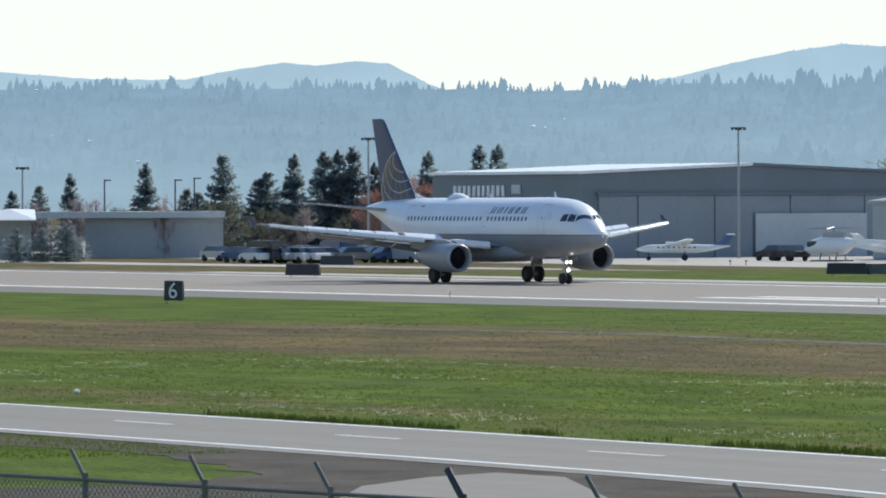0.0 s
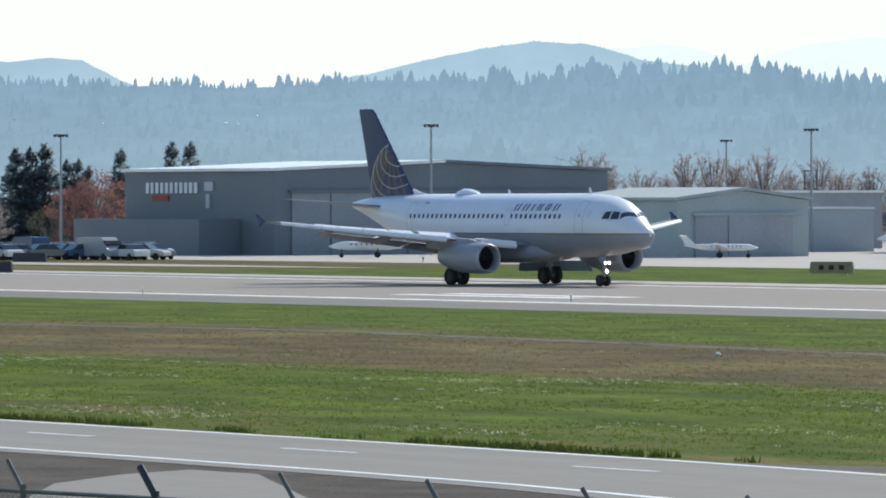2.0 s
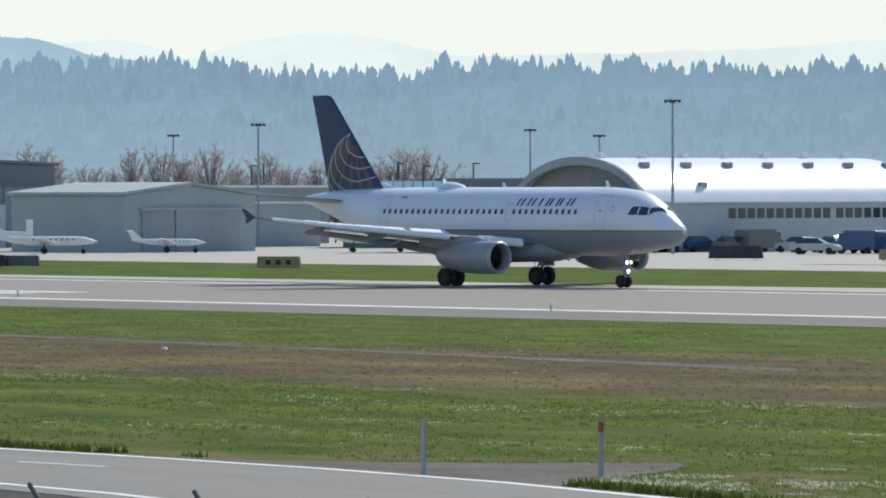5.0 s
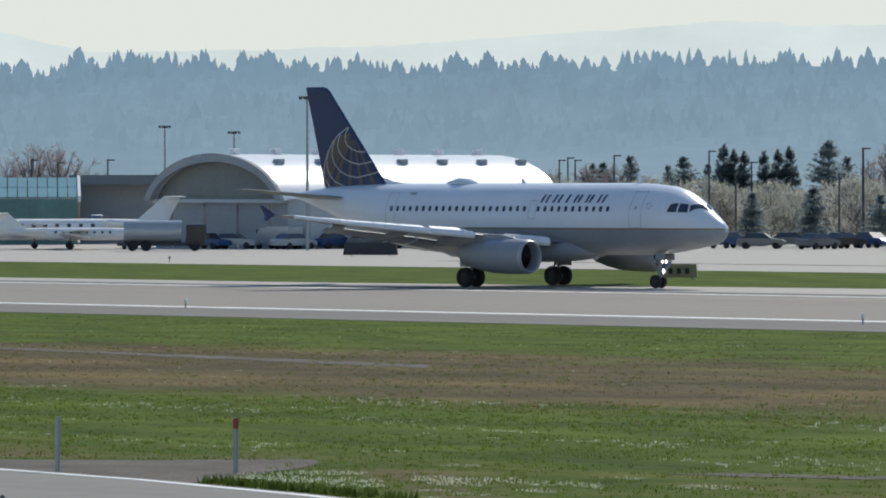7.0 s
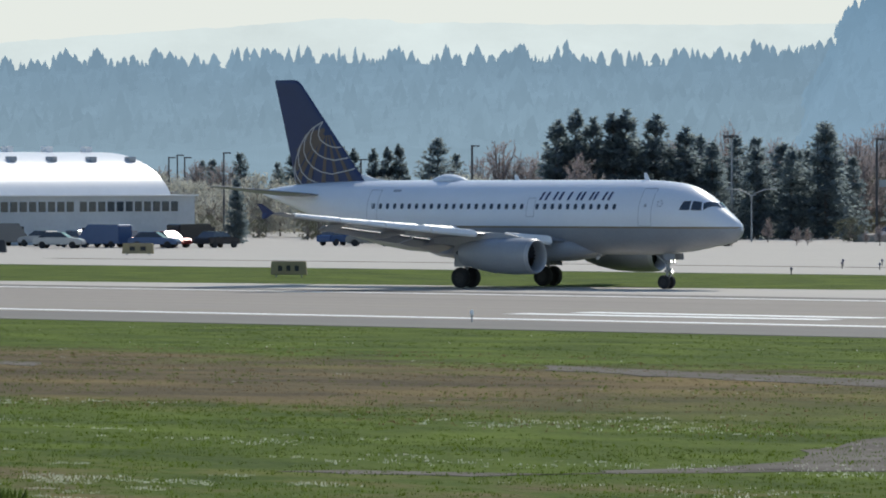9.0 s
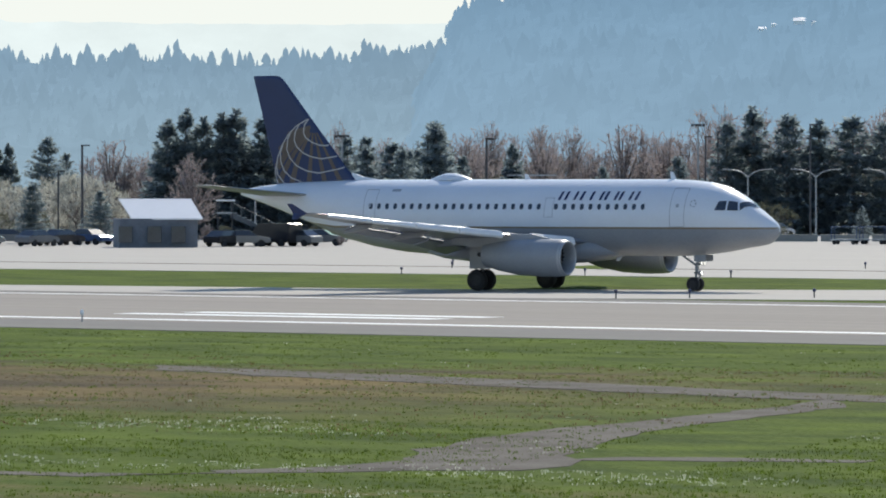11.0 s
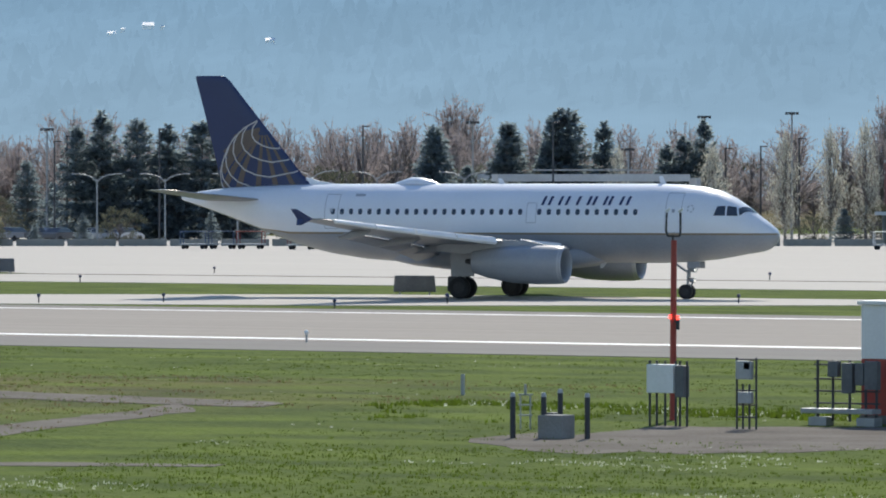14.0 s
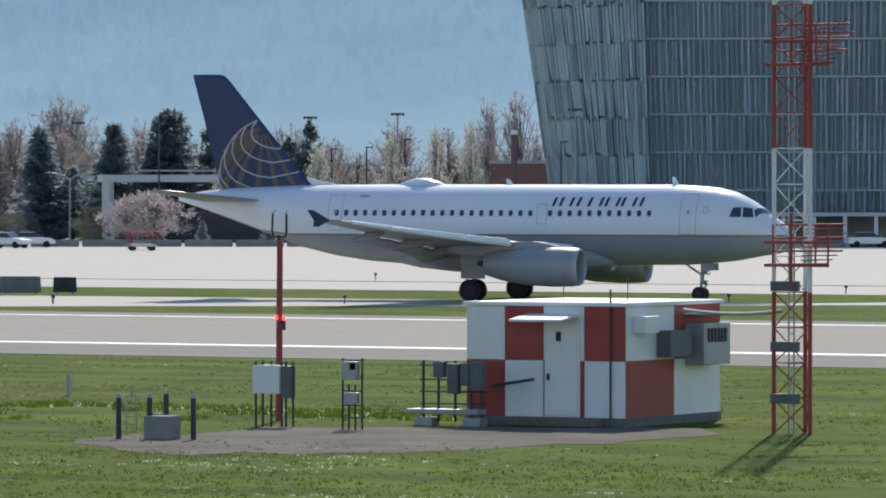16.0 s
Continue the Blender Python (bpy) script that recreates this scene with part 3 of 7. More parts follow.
        part("strake", bm, P["nacelle"], eng)
        # tailplane
        bm = bmesh.new()
        loft(bm, [airfoil(a, c, side * y, z, t, 8) for y, a, c, z, t in ((0.5, 28.6, 3.7, 5.10, 0.10), (1.1, 28.9, 3.5, 5.16, 0.10), (6.1, 31.75, 1.5, 5.66, 0.09), (6.22, 32.0, 1.1, 5.67, 0.05))])
        part("tailplane", bm, P["wing"], jet, "grey tailplane", True)
    # tail fin
    FIN = [(5.4, 25.9, 31.45), (5.95, 26.15, 31.55), (6.5, 26.85, 31.68), (7.2, 27.42, 31.85), (9.5, 29.35, 32.45), (11.5, 31.02, 33.0), (11.74, 31.3, 33.05), (11.8, 31.6, 33.0)]
    def fin_half(z, a):
        for p, q in zip(FIN, FIN[1:]):
            if z <= q[0]:
                k = (z - p[0]) / (q[0] - p[0])
                a0, a1 = p[1] + k * (q[1] - p[1]), p[2] + k * (q[2] - p[2])
                break
        else:
            a0, a1 = FIN[-1][1:]
        u = max(0.0, min(1.0, (a - a0) / (a1 - a0)))
        return 0.10 * (a1 - a0) * (1.48 * math.sqrt(u) - 0.63 * u - 1.758 * u ** 2 + 1.42 * u ** 3 - 0.5075 * u ** 4) * 0.5 + 0.004, a0, a1
    bm = bmesh.new()
    rings = []
    for z, a0, a1 in FIN:
        us = [0.5 - 0.5 * math.cos(math.pi * i / 10) for i in range(11)]
        up = [(NOSE - a0 - u * (a1 - a0), fin_half(z, a0 + u * (a1 - a0))[0] * (0.3 if z > 11.78 else 1), z) for u in us]
        rings.append(up + [(x, -y, zz) for x, y, zz in up[-2:0:-1]])
    loft(bm, rings)
    part("tail_fin", bm, P["blue"], jet, "dark blue tail fin", True)
    bm = bmesh.new()
    rings = []
    for a, z, w in ((23.9, 5.93, 0.03), (25.0, 6.02, 0.06), (25.8, 6.14, 0.09), (26.3, 6.30, 0.09), (26.6, 6.36, 0.05)):
        rings.append([(NOSE - a, -w, 5.6), (NOSE - a, -w * 0.6, z), (NOSE - a, w * 0.6, z), (NOSE - a, w, 5.6)])
    loft(bm, rings)
    part("fin_fillet", bm, P["white"], jet)
    # fin decoration: part of a globe with dull gold rays and pale circles, both sides
    def pa(x, y):
        return 33.05 - (x - 360) / 29.7, 11.76 - (y - 135) / 32.75
    arcs = [[(468, 213), (445, 226), (428, 243), (416, 262), (408, 283), (403, 305), (402, 334)],
            [(468, 214), (461, 224), (459, 238), (464, 248), (476, 256), (490, 261), (502, 262), (512, 260)],
            [(450, 224), (443, 237), (441, 252), (446, 264), (458, 275), (474, 282), (495, 286), (527, 281)],
            [(436, 234), (428, 250), (426, 268), (432, 284), (446, 299), (466, 308), (490, 312), (545, 301)],
            [(419, 258), (413, 275), (414, 292), (421, 308), (434, 320), (465, 332)],
            [(408, 283), (405, 300), (408, 315), (424, 335)], [(403, 300), (404, 320), (411, 336)]]
    def fin_strip(bm, p, q, w0, w1, side, off):
        (a0, z0), (a1, z1) = p, q
        d = Vector((a1 - a0, z1 - z0))
        if d.length < 1e-4:
            return
        nrm = Vector((-d.y, d.x)).normalized()
        vs = []
        for (a, z), w in (((a0, z0), -w0), ((a0, z0), w0), ((a1, z1), w1), ((a1, z1), -w1)):
            aa, zz = a + nrm.x * w, z + nrm.y * w
            hw, lo, hi = fin_half(zz, aa)
            aa = max(lo + 0.05, min(hi - 0.02, aa))
            hw = fin_half(zz, aa)[0]
            vs.append(bm.verts.new((NOSE - aa, side * (hw + off), zz)))
        bm.faces.new(vs)
    for side in (-1, 1):
        for line in arcs:
            bm = bmesh.new()
            pts = []
            for (x0, y0), (x1, y1) in zip(line, line[1:]):
                pts += [(x0 + (x1 - x0) * k / 4, y0 + (y1 - y0) * k / 4) for k in range(4)]
            pts.append(line[-1])
            for p, q in zip(pts, pts[1:]):
                fin_strip(bm, pa(*p), pa(*q), 0.036, 0.036, side, 0.024)
            bmesh.ops.remove_doubles(bm, verts=bm.verts, dist=0.03)
            part("fin_arc", bm, P["pale"], jet, "pale curved line")
        # rays run from the pole at the leading edge down to the rim
        for k, (x1, y1, w0, w1) in enumerate(((430, 244, 0.10, 0.20), (413, 272, 0.10, 0.24), (406, 302, 0.09, 0.24), (410, 330, 0.08, 0.20), (436, 332, 0.07, 0.19), (470, 332, 0.06, 0.17), (502, 332, 0.05, 0.16), (532, 328, 0.04, 0.14))):
            bm = bmesh.new()
            x0, y0 = 478, 226
            pts = [(x0 + (x1 - x0) * (0.12 + 0.88 * i / 10) - 5 * math.sin(math.pi * i / 10) * (k < 5), y0 + (y1 - y0) * (0.12 + 0.88 * i / 10)) for i in range(11)]
            for i, (p, q) in enumerate(zip(pts, pts[1:])):
                fin_strip(bm, pa(*p), pa(*q), w0 + (w1 - w0) * i / 10, w0 + (w1 - w0) * (i + 1) / 10, side, 0.012 + 0.0012 * k)
            bmesh.ops.remove_doubles(bm, verts=bm.verts, dist=0.06)
            part("fin_ray", bm, P["gold"], jet, "dull gold ray")
    # roof fittings
    bm = bmesh.new()
    rings = []
    for a, w, t in ((18.9, 0.05, 0.0), (19.3, 0.42, 0.17), (19.9, 0.55, 0.33), (20.5, 0.55, 0.35), (21.0, 0.40, 0.2), (21.6, 0.05, 0.0)):
        rings.append([(NOSE - a, w * math.cos(s), 5.96 + (t + 0.04) * math.sin(s)) for s in [math.pi * i / 8 for i in range(9)]] + [(NOSE - a, 0, 5.8)])
    loft(bm, rings)
    part("satellite_dome", bm, P["white"], jet, "white satellite antenna dome", True)
    for a, z, hh, up in ((6.2, 5.98, 0.42, 1), (15.2, 5.99, 0.3, 1), (9.5, 1.9, 0.32, -1)):
        bm = bmesh.new()
        loft(bm, [[(NOSE - a, -0.02, z), (NOSE - a - 0.35, -0.02, z), (NOSE - a - 0.35, 0.02, z), (NOSE - a, 0.02, z)], [(NOSE - a - 0.22, -0.01, z + up * hh), (NOSE - a - 0.4, -0.01, z + up * hh), (NOSE - a - 0.4, 0.01, z + up * hh), (NOSE - a - 0.22, 0.01, z + up * hh)]])
        part("blade_antenna", bm, P["white"], jet)
    # landing gear
    def wheel_mesh(r, w):
        bm = bmesh.new()
        n = 26
        prof = [(0.55 * r, w * 0.42), (0.80 * r, w * 0.5), (0.95 * r, w * 0.42), (r, w * 0.2), (r, -w * 0.2), (0.95 * r, -w * 0.42), (0.80 * r, -w * 0.5), (0.55 * r, -w * 0.42)]
        loft(bm, [[(q * math.cos(2 * math.pi * i / n), y, q * math.sin(2 * math.pi * i / n)) for q, y in prof] for i in range(n + 1)], True, False)
        return mesh("tyre", bm, RUBBER, True)
    def rim_mesh(r, w):
        bm = bmesh.new()
        rod(bm, (0, -w * 0.36, 0), (0, w * 0.36, 0), 0.57 * r, None, 20)
        for i in range(6):
            t = 2 * math.pi * i / 6
            for s in (-1, 1):
                rod(bm, (0.36 * r * math.cos(t), s * w * 0.34, 0.36 * r * math.sin(t)), (0.36 * r * math.cos(t), s * w * 0.42, 0.36 * r * math.sin(t)), 0.06 * r, None, 6)
        return mesh("rim", bm, P["dark"])
    mt, mr_, nt_, nr_ = wheel_mesh(0.575, 0.42), rim_mesh(0.575, 0.42), wheel_mesh(0.385, 0.23), rim_mesh(0.385, 0.23)
    wheels = []
    for x, y, r, tm, rm in ((0, -4.26, 0.575, mt, mr_), (0, -3.33, 0.575, mt, mr_), (0, 3.33, 0.575, mt, mr_), (0, 4.26, 0.575, mt, mr_), (NOSE - 5.07, -0.25, 0.385, nt_, nr_), (NOSE - 5.07, 0.25, 0.385, nt_, nr_)):
        w = new("wheel")
        w.parent = jet
        w.location = (x, y, r)
        share("tyre", tm, w, pose(0, 0, 0))
        share("rim", rm, w, pose(0, 0, 0))
        wheels.append((w, (x, y, r)))
    for side in (-1, 1):
        bm = bmesh.new()
        y = side * 3.795
        rod(bm, (0, y, 0.5), (0.05, y, 1.5), 0.10, None, 10)
        rod(bm, (0.05, y, 1.4), (0.15, y, 2.75), 0.16, None, 10)
        rod(bm, (0, y - 0.5, 0.575), (0, y + 0.5, 0.575), 0.09, None, 8)
        rod(bm, (0.1, y, 2.0), (0.3, y - side * 1.6, 2.5), 0.08, None, 8)
        rod(bm, (-0.14, y, 0.7), (-0.34, y, 1.15), 0.05, None, 6)
        rod(bm, (-0.34, y, 1.15), (-0.1, y, 1.6), 0.05, None, 6)
        part("main_gear_leg", bm, P["grey"], jet, "", True)
        bm = bmesh.new()
        box(bm, 0.1, y + side * 0.32, 1.85, 1.3, 0.06, 1.35)
        part("gear_door", bm, P["grey"], jet)
    bm = bmesh.new()
    x = NOSE - 5.07
    rod(bm, (x, 0, 0.38), (x + 0.08, 0, 1.2), 0.07, None, 10)
    rod(bm, (x + 0.08, 0, 1.1), (x + 0.2, 0, 2.1), 0.11, None, 10)
    rod(bm, (x, -0.28, 0.385), (x, 0.28, 0.385), 0.06, None, 8)
    rod(bm, (x + 0.1, 0, 1.35), (x - 0.9, 0, 2.0), 0.06, None, 8)
    rod(bm, (x + 0.1, -0.3, 1.0), (x + 0.1, 0.3, 1.0), 0.05, None, 6)
    rod(bm, (x + 0.16, 0, 0.6), (x + 0.32, 0, 0.85), 0.04, None, 6)
    part("nose_gear_leg", bm, STEEL, jet, "", True)
    for y in (-0.42, 0.42):
        bm = bmesh.new()
        box(bm, x + 0.5, y, 1.78, 0.7, 0.04, 0.36)
        part("gear_door", bm, P["grey"], jet)
    for dx, y, z, r in ((0.36, -0.16, 1.52, 0.13), (0.36, 0.16, 1.52, 0.13), (0.30, 0.0, 0.98, 0.15)):
        bm = bmesh.new()
        hood = [[bm.verts.new((x + dx + o, y + k * r * math.cos(s), z + k * r * math.sin(s))) for s in [2 * math.pi * i / 14 for i in range(14)]] for o, k in ((-0.14, 0.5), (-0.1, 0.8), (0.0, 1.0), (0.13, 1.02), (0.13, 0.94), (0.0, 0.9))]
        for p_, q_ in zip(hood, hood[1:]):
            for i in range(14):
                bm.faces.new((p_[i], p_[(i + 1) % 14], q_[(i + 1) % 14], q_[i]))
        bm.faces.new(hood[0])
        lamp = part("landing_light", bm, STEEL, jet, "lit landing light")
        bm = bmesh.new()
        rod(bm, (x + dx + 0.005, y, z), (x + dx + 0.02, y, z), r * 0.85, None, 14)
        part("lamp_glass", bm, LAMP, lamp, "lit white lamp glass")
    return jet, wheels


airliner, jet_wheels = build_airliner()


# ---------------------------------------------------------------- gravel and paths
sheet("path_gravel", ragged([(-90.98, 130.38), (-88.12, 121.47), (-86.41, 115.78), (-85.59, 111.51), (-83.55, 105.43), (-81.30, 100.79), (-78.10, 96.06), (-77.80, 93.29), (-78.78, 90.86), (-77.57, 89.47), (-75.47, 93.20), (-73.77, 94.40), (-73.98, 96.57), (-77.73, 101.67), (-81.50, 108.33), (-84.11, 114.54), (-86.10, 121.12), (-87.98, 127.11)]), 0.012, GRAVEL, "grey gravel track winding across the turf", "path")
sheet("upper_path_gravel", ragged([(-125.02, 141.44), (-116.30, 139.46), (-103.08, 136.46), (-93.02, 133.57), (-89.54, 132.91), (-87.51, 129.36), (-90.64, 129.62), (-99.48, 131.70), (-112.33, 134.70), (-122.04, 138.07)]), 0.016, GRAVEL, "grey gravel track across the turf", "path")
sheet("yard_gravel", ragged([(-72.63, 115.85), (-68.96, 111.89), (-66.49, 110.74), (-65.96, 112.29), (-64.43, 111.90), (-64.01, 113.70), (-62.73, 113.47), (-62.54, 115.48), (-62.00, 116.10), (-61.79, 119.85), (-60.75, 120.10), (-61.03, 122.69), (-60.74, 126.06), (-62.93, 129.32), (-65.99, 127.99), (-69.63, 125.95), (-71.16, 124.71), (-72.64, 125.05), (-72.02, 122.34), (-71.72, 119.19), (-73.25, 120.16), (-72.96, 118.14)]), 0.010, GRAVEL, "grey gravel yard round the equipment hut", "gravel")
sheet("verge_gravel", ragged([(-133.06, 68.01), (-112.34, 69.56), (-95.62, 69.49), (-85.61, 69.13), (-72.92, 58.88), (-93.49, 51.81), (-100.82, 51.52), (-107.11, 54.74), (-106.77, 58.51), (-109.36, 62.56), (-117.36, 65.49), (-122.75, 65.74), (-127.50, 65.17)]), 0.014, DARKGRAVEL, "dark grey gravel verge beside the road", "gravel")
sheet("drive_pavement", [(-96.12, 56.47), (-103.71, 62.02), (-106.24, 65.21), (-107.14, 67.49), (-104.57, 67.57), (-92.67, 61.42)], 0.020, ROAD, "short paved drive off the perimeter road", "pavement")
sheet("junction_gravel", ragged([(-104, 78.2), (-98.5, 80.2), (-95.6, 82.7), (-93.3, 85.2), (-91.2, 83.2), (-89.6, 80.3), (-87.4, 76.2), (-93, 76.0)]), 0.012, GRAVEL, "grey gravel patch at the road edge", "gravel")
sheet("lower_track_gravel", ragged([(-75.6, 95.0), (-77.2, 90.6), (-78.4, 88.9), (-83.0, 87.4), (-83.4, 86.0), (-79.0, 87.2), (-78.3, 89.6), (-76.9, 93.6)], 0.3, 0.8), 0.013, GRAVEL, "thin gravel track through the grass", "path")
sheet("side_track_gravel", ragged([(-75.8, 98.6), (-72.8, 100.2), (-70.2, 101.6), (-70.5, 102.6), (-73.0, 101.7), (-75.6, 100.6)], 0.3, 0.8), 0.013, GRAVEL, "thin gravel track through the grass", "path")
sheet("track_gravel", ragged([(-236.96, 138.47), (-214.70, 142.60), (-190.36, 140.09), (-168.47, 136.99), (-153.17, 134.68), (-140.10, 133.05), (-137.10, 130.20), (-150.67, 132.49), (-166.12, 135.09), (-187.47, 137.97), (-212.04, 140.83), (-233.85, 136.66)]), 0.011, GRAVEL, "faint gravel track through the turf", "path")
sheet("apron_joint", [(-330, 314), (-60, 318), (150, 340), (150, 343), (-60, 320.5), (-330, 316)], 0.024, GRAVEL, "dark strip between apron slabs", "joint")
sheet("apron_grass", [(-246.66, 318.80), (-248.34, 327.45), (-234.38, 317.87), (-236.49, 311.83)], 0.030, TURF, "narrow strip of turf in the apron", "grass")

# ---------------------------------------------------------------- perimeter fence
def build_fence():
    f = thing("chain_link_fence", "grey chain-link fence with leaning top arms", "fence")
    p0, p1 = Vector((-82.99, 38.73, 0)), Vector((-49.75, 43.81, 0))
    n = 12
    mesh_wire = mat("fence wire", (0.17, 0.18, 0.19), 0.6, 0.4, 0.2, 2, 20)
    d = (p1 - p0) / n
    out = Vector((d.y, -d.x, 0)).normalized()
    top = 2.0
    for i in range(n + 1):
        p = p0 + d * i
        bm = bmesh.new()
        rod(bm, p, p + Vector((0, 0, top)), 0.045, None, 8)
        a = p + Vector((0, 0, top - 0.08))
        rod(bm, a, a - d.normalized() * 0.33 + Vector((0, 0, 0.40)) , 0.03 if i != 6 else 0.05, None, 8)
        part("fence_post", bm, FENCESTEEL if i != 6 else DARKSTEEL, f, "steel post with a leaning arm")
    bm = bmesh.new()
    rod(bm, p0 + Vector((0, 0, top - 0.1)), p1 + Vector((0, 0, top - 0.1)), 0.03, None, 6)
    part("top_rail", bm, FENCESTEEL, f)
    # diamond wire
    bm = bmesh.new()
    L, step, hh = (p1 - p0).length, 0.11, 1.86
    u = d.normalized()
    m = int(L / step)
    for i in range(0, m):
        for s in (0, 1):
            x0, x1 = (i * step, i * step + hh) if s else (i * step + hh, i * step)
            z0, z1 = 0.0, hh
            if max(x0, x1) > L or min(x0, x1) < 0:
                continue
            a, b = p0 + u * x0, p0 + u * x1 + Vector((0, 0, z1))
            w = Vector((0, 0, 0.009))
            bm.faces.new([bm.verts.new(q) for q in (a - w, b - w, b + w, a + w)])
    part("wire_mesh", bm, mesh_wire, f, "grey diamond wire mesh")

build_fence()

# ---------------------------------------------------------------- marker posts by the road
def build_marker(x, y, h, cap):
    m = thing("marker_post", "grey steel marker post in the grass" if not cap else "grey steel marker post with red cap", "post", pose(x, y, 0))
    bm = bmesh.new()
    box(bm, 0, 0, h / 2, 0.11, 0.05, h, 0, 0.008)
    part("post", bm, STEEL, m)
    if cap:
        bm = bmesh.new()
        box(bm, 0, 0, h - 0.12, 0.115, 0.056, 0.22, 0, 0.008)
        part("red_band", bm, RED, m, "dull red reflector band")

build_marker(-93.16, 77.89, 1.15, False)
build_marker(-90.17, 80.17, 1.15, True)
build_marker(-88.17, 140.37, 0.6, False)

for x, y in ((-171.70, 131.15), (-159.22, 84.99)):
    st = thing("white_marker", "small white painted marker in the turf", "marker", pose(x, y, 0))
    bm = bmesh.new()
    bmesh.ops.create_icosphere(bm, subdivisions=2, radius=0.11, matrix=Matrix.Translation((0, 0, 0.05)) @ Matrix.Diagonal((1.1, 0.9, 0.7, 1)))
    part("marker_stone", bm, WHITE, st)

# ---------------------------------------------------------------- airfield signs and lights
def build_sign(x, y, w, h, colour, label, lettered=0, rz=0.0, depth=0.35):
    s = thing("airfield_sign", label, "sign", pose(x, y, 0, 0, 0, rz))
    bm = bmesh.new()
    rings = []
    for z, k in ((0.16, 1.0), (h, 0.94)):
        rings.append([(-w / 2 * k, -depth / 2 * k, z), (w / 2 * k, -depth / 2 * k, z), (w / 2 * k, depth / 2 * k, z), (-w / 2 * k, depth / 2 * k, z)])
    loft(bm, rings)
    bmesh.ops.bevel(bm, geom=list(bm.edges), offset=0.03, segments=1, affect="EDGES")
    part("sign_box", bm, colour, s)
    for u in (-0.35, 0.35):
        bm = bmesh.new()
        rod(bm, (u * w, 0, 0), (u * w, 0, 0.2), 0.05, None, 8)
        part("leg", bm, STEEL, s)
    for i in range(lettered):
        bm = bmesh.new()
        box(bm, w * (-0.34 + 0.68 * (i + 0.5) / lettered), -depth / 2 - 0.008, h * 0.56, w * 0.34 / lettered, 0.02, h * 0.34)
        part("sign_bar", bm, BLACK, s, "plain dark bar")
    return s

SIGNBACK = mat("dark sign back", (0.030, 0.034, 0.045), 0.6, 0, 0.3, 1.5, 9)
GREYSIGN = mat("weathered grey sign box", (0.12, 0.13, 0.14), 0.6, 0, 0.3, 1.5, 9)
ddr = build_sign(-294.23, 163.42, 1.22, 1.30, SIGNBACK, "black runway distance sign with white digit", 0, 32, 0.3)
cu = bpy.data.curves.new("digit", "FONT")
cu.body, cu.size, cu.extrude, cu.align_x = "6", 1.28, 0.01, "CENTER"
dg = new("digit", cu)
cu.materials.append(WHITE)
dg.parent, dg.matrix_basis = ddr, pose(0, -0.165, 0.30, 90, 0, 0)
tagged(dg, "white digit six")
for (x, y), w, h, m, n, lab in (
        ((-385.95, 225.62), 2.9, 1.0, SIGNBACK, 0, "black back of an airfield guidance sign"),
        ((-445.48, 263.95), 3.3, 0.95, SIGNBACK, 0, "black back of an airfield guidance sign"),
        ((-361.78, 259.31), 3.3, 1.0, SIGNBACK, 0, "black back of an airfield guidance sign"),
        ((-359.91, 261.22), 3.0, 0.95, GREYSIGN, 0, "grey airfield guidance sign on the grass"),
        ((-253.18, 262.03), 2.3, 1.0, YELLOW, 3, "yellow guidance sign with dark bars"),
        ((-234.28, 314.87), 1.9, 1.05, GREYSIGN, 0, "grey airfield guidance sign on the grass"),
        ((-171.13, 267.54), 2.3, 1.05, GREYSIGN, 0, "grey airfield guidance sign on the grass"),
        ((-170.02, 270.32), 1.3, 0.98, SIGNBACK, 1, "black back of an airfield guidance sign"),
        ((-489.89, 285.22), 2.4, 1.0, YELLOW, 2, "yellow guidance sign with dark bars"),
        ((-531.14, 283.10), 2.4, 0.9, GREYSIGN, 0, "grey airfield guidance sign on the grass"),
        ((-353.19, 328.93), 4.6, 1.2, SIGNBACK, 0, "black back of a long guidance sign"),
        ((-337.68, 331.96), 2.6, 1.0, YELLOW, 2, "yellow guidance sign with dark bars")):
    build_sign(x, y, w, h, m, lab, n, 35 if x < -200 else 28)
build_sign(-336.55, 267.60, 3.4, 1.0, YELLOW, "dull yellow airfield guidance sign beside the taxiway", 3, 35)

GLOBE = mat("runway light globe", (0.85, 0.85, 0.82), 0.2, 0, 0.05, 4, 10)
BLUECAP = mat("blue taxiway light", (0.03, 0.04, 0.10), 0.3, 0, 0.1, 4, 10)
def build_edge_light(globe, h, r):
    l = thing("runway_edge_light" if globe else "taxiway_light", "small white globe light on a stem" if globe else "small dark taxiway light on a stem", "light", pose(0, 0, 0), "airfield lights")
    bm = bmesh.new()
    rod(bm, (0, 0, 0), (0, 0, h), 0.035, None, 6)
    part("stem", bm, STEEL if globe else DARKSTEEL, l)
    bm = bmesh.new()
    bmesh.ops.create_uvsphere(bm, u_segments=10, v_segments=6, radius=r, matrix=Matrix.Translation((0, 0, h + r * 0.7)))
    part("globe", bm, GLOBE if globe else BLUECAP, l)
    return l

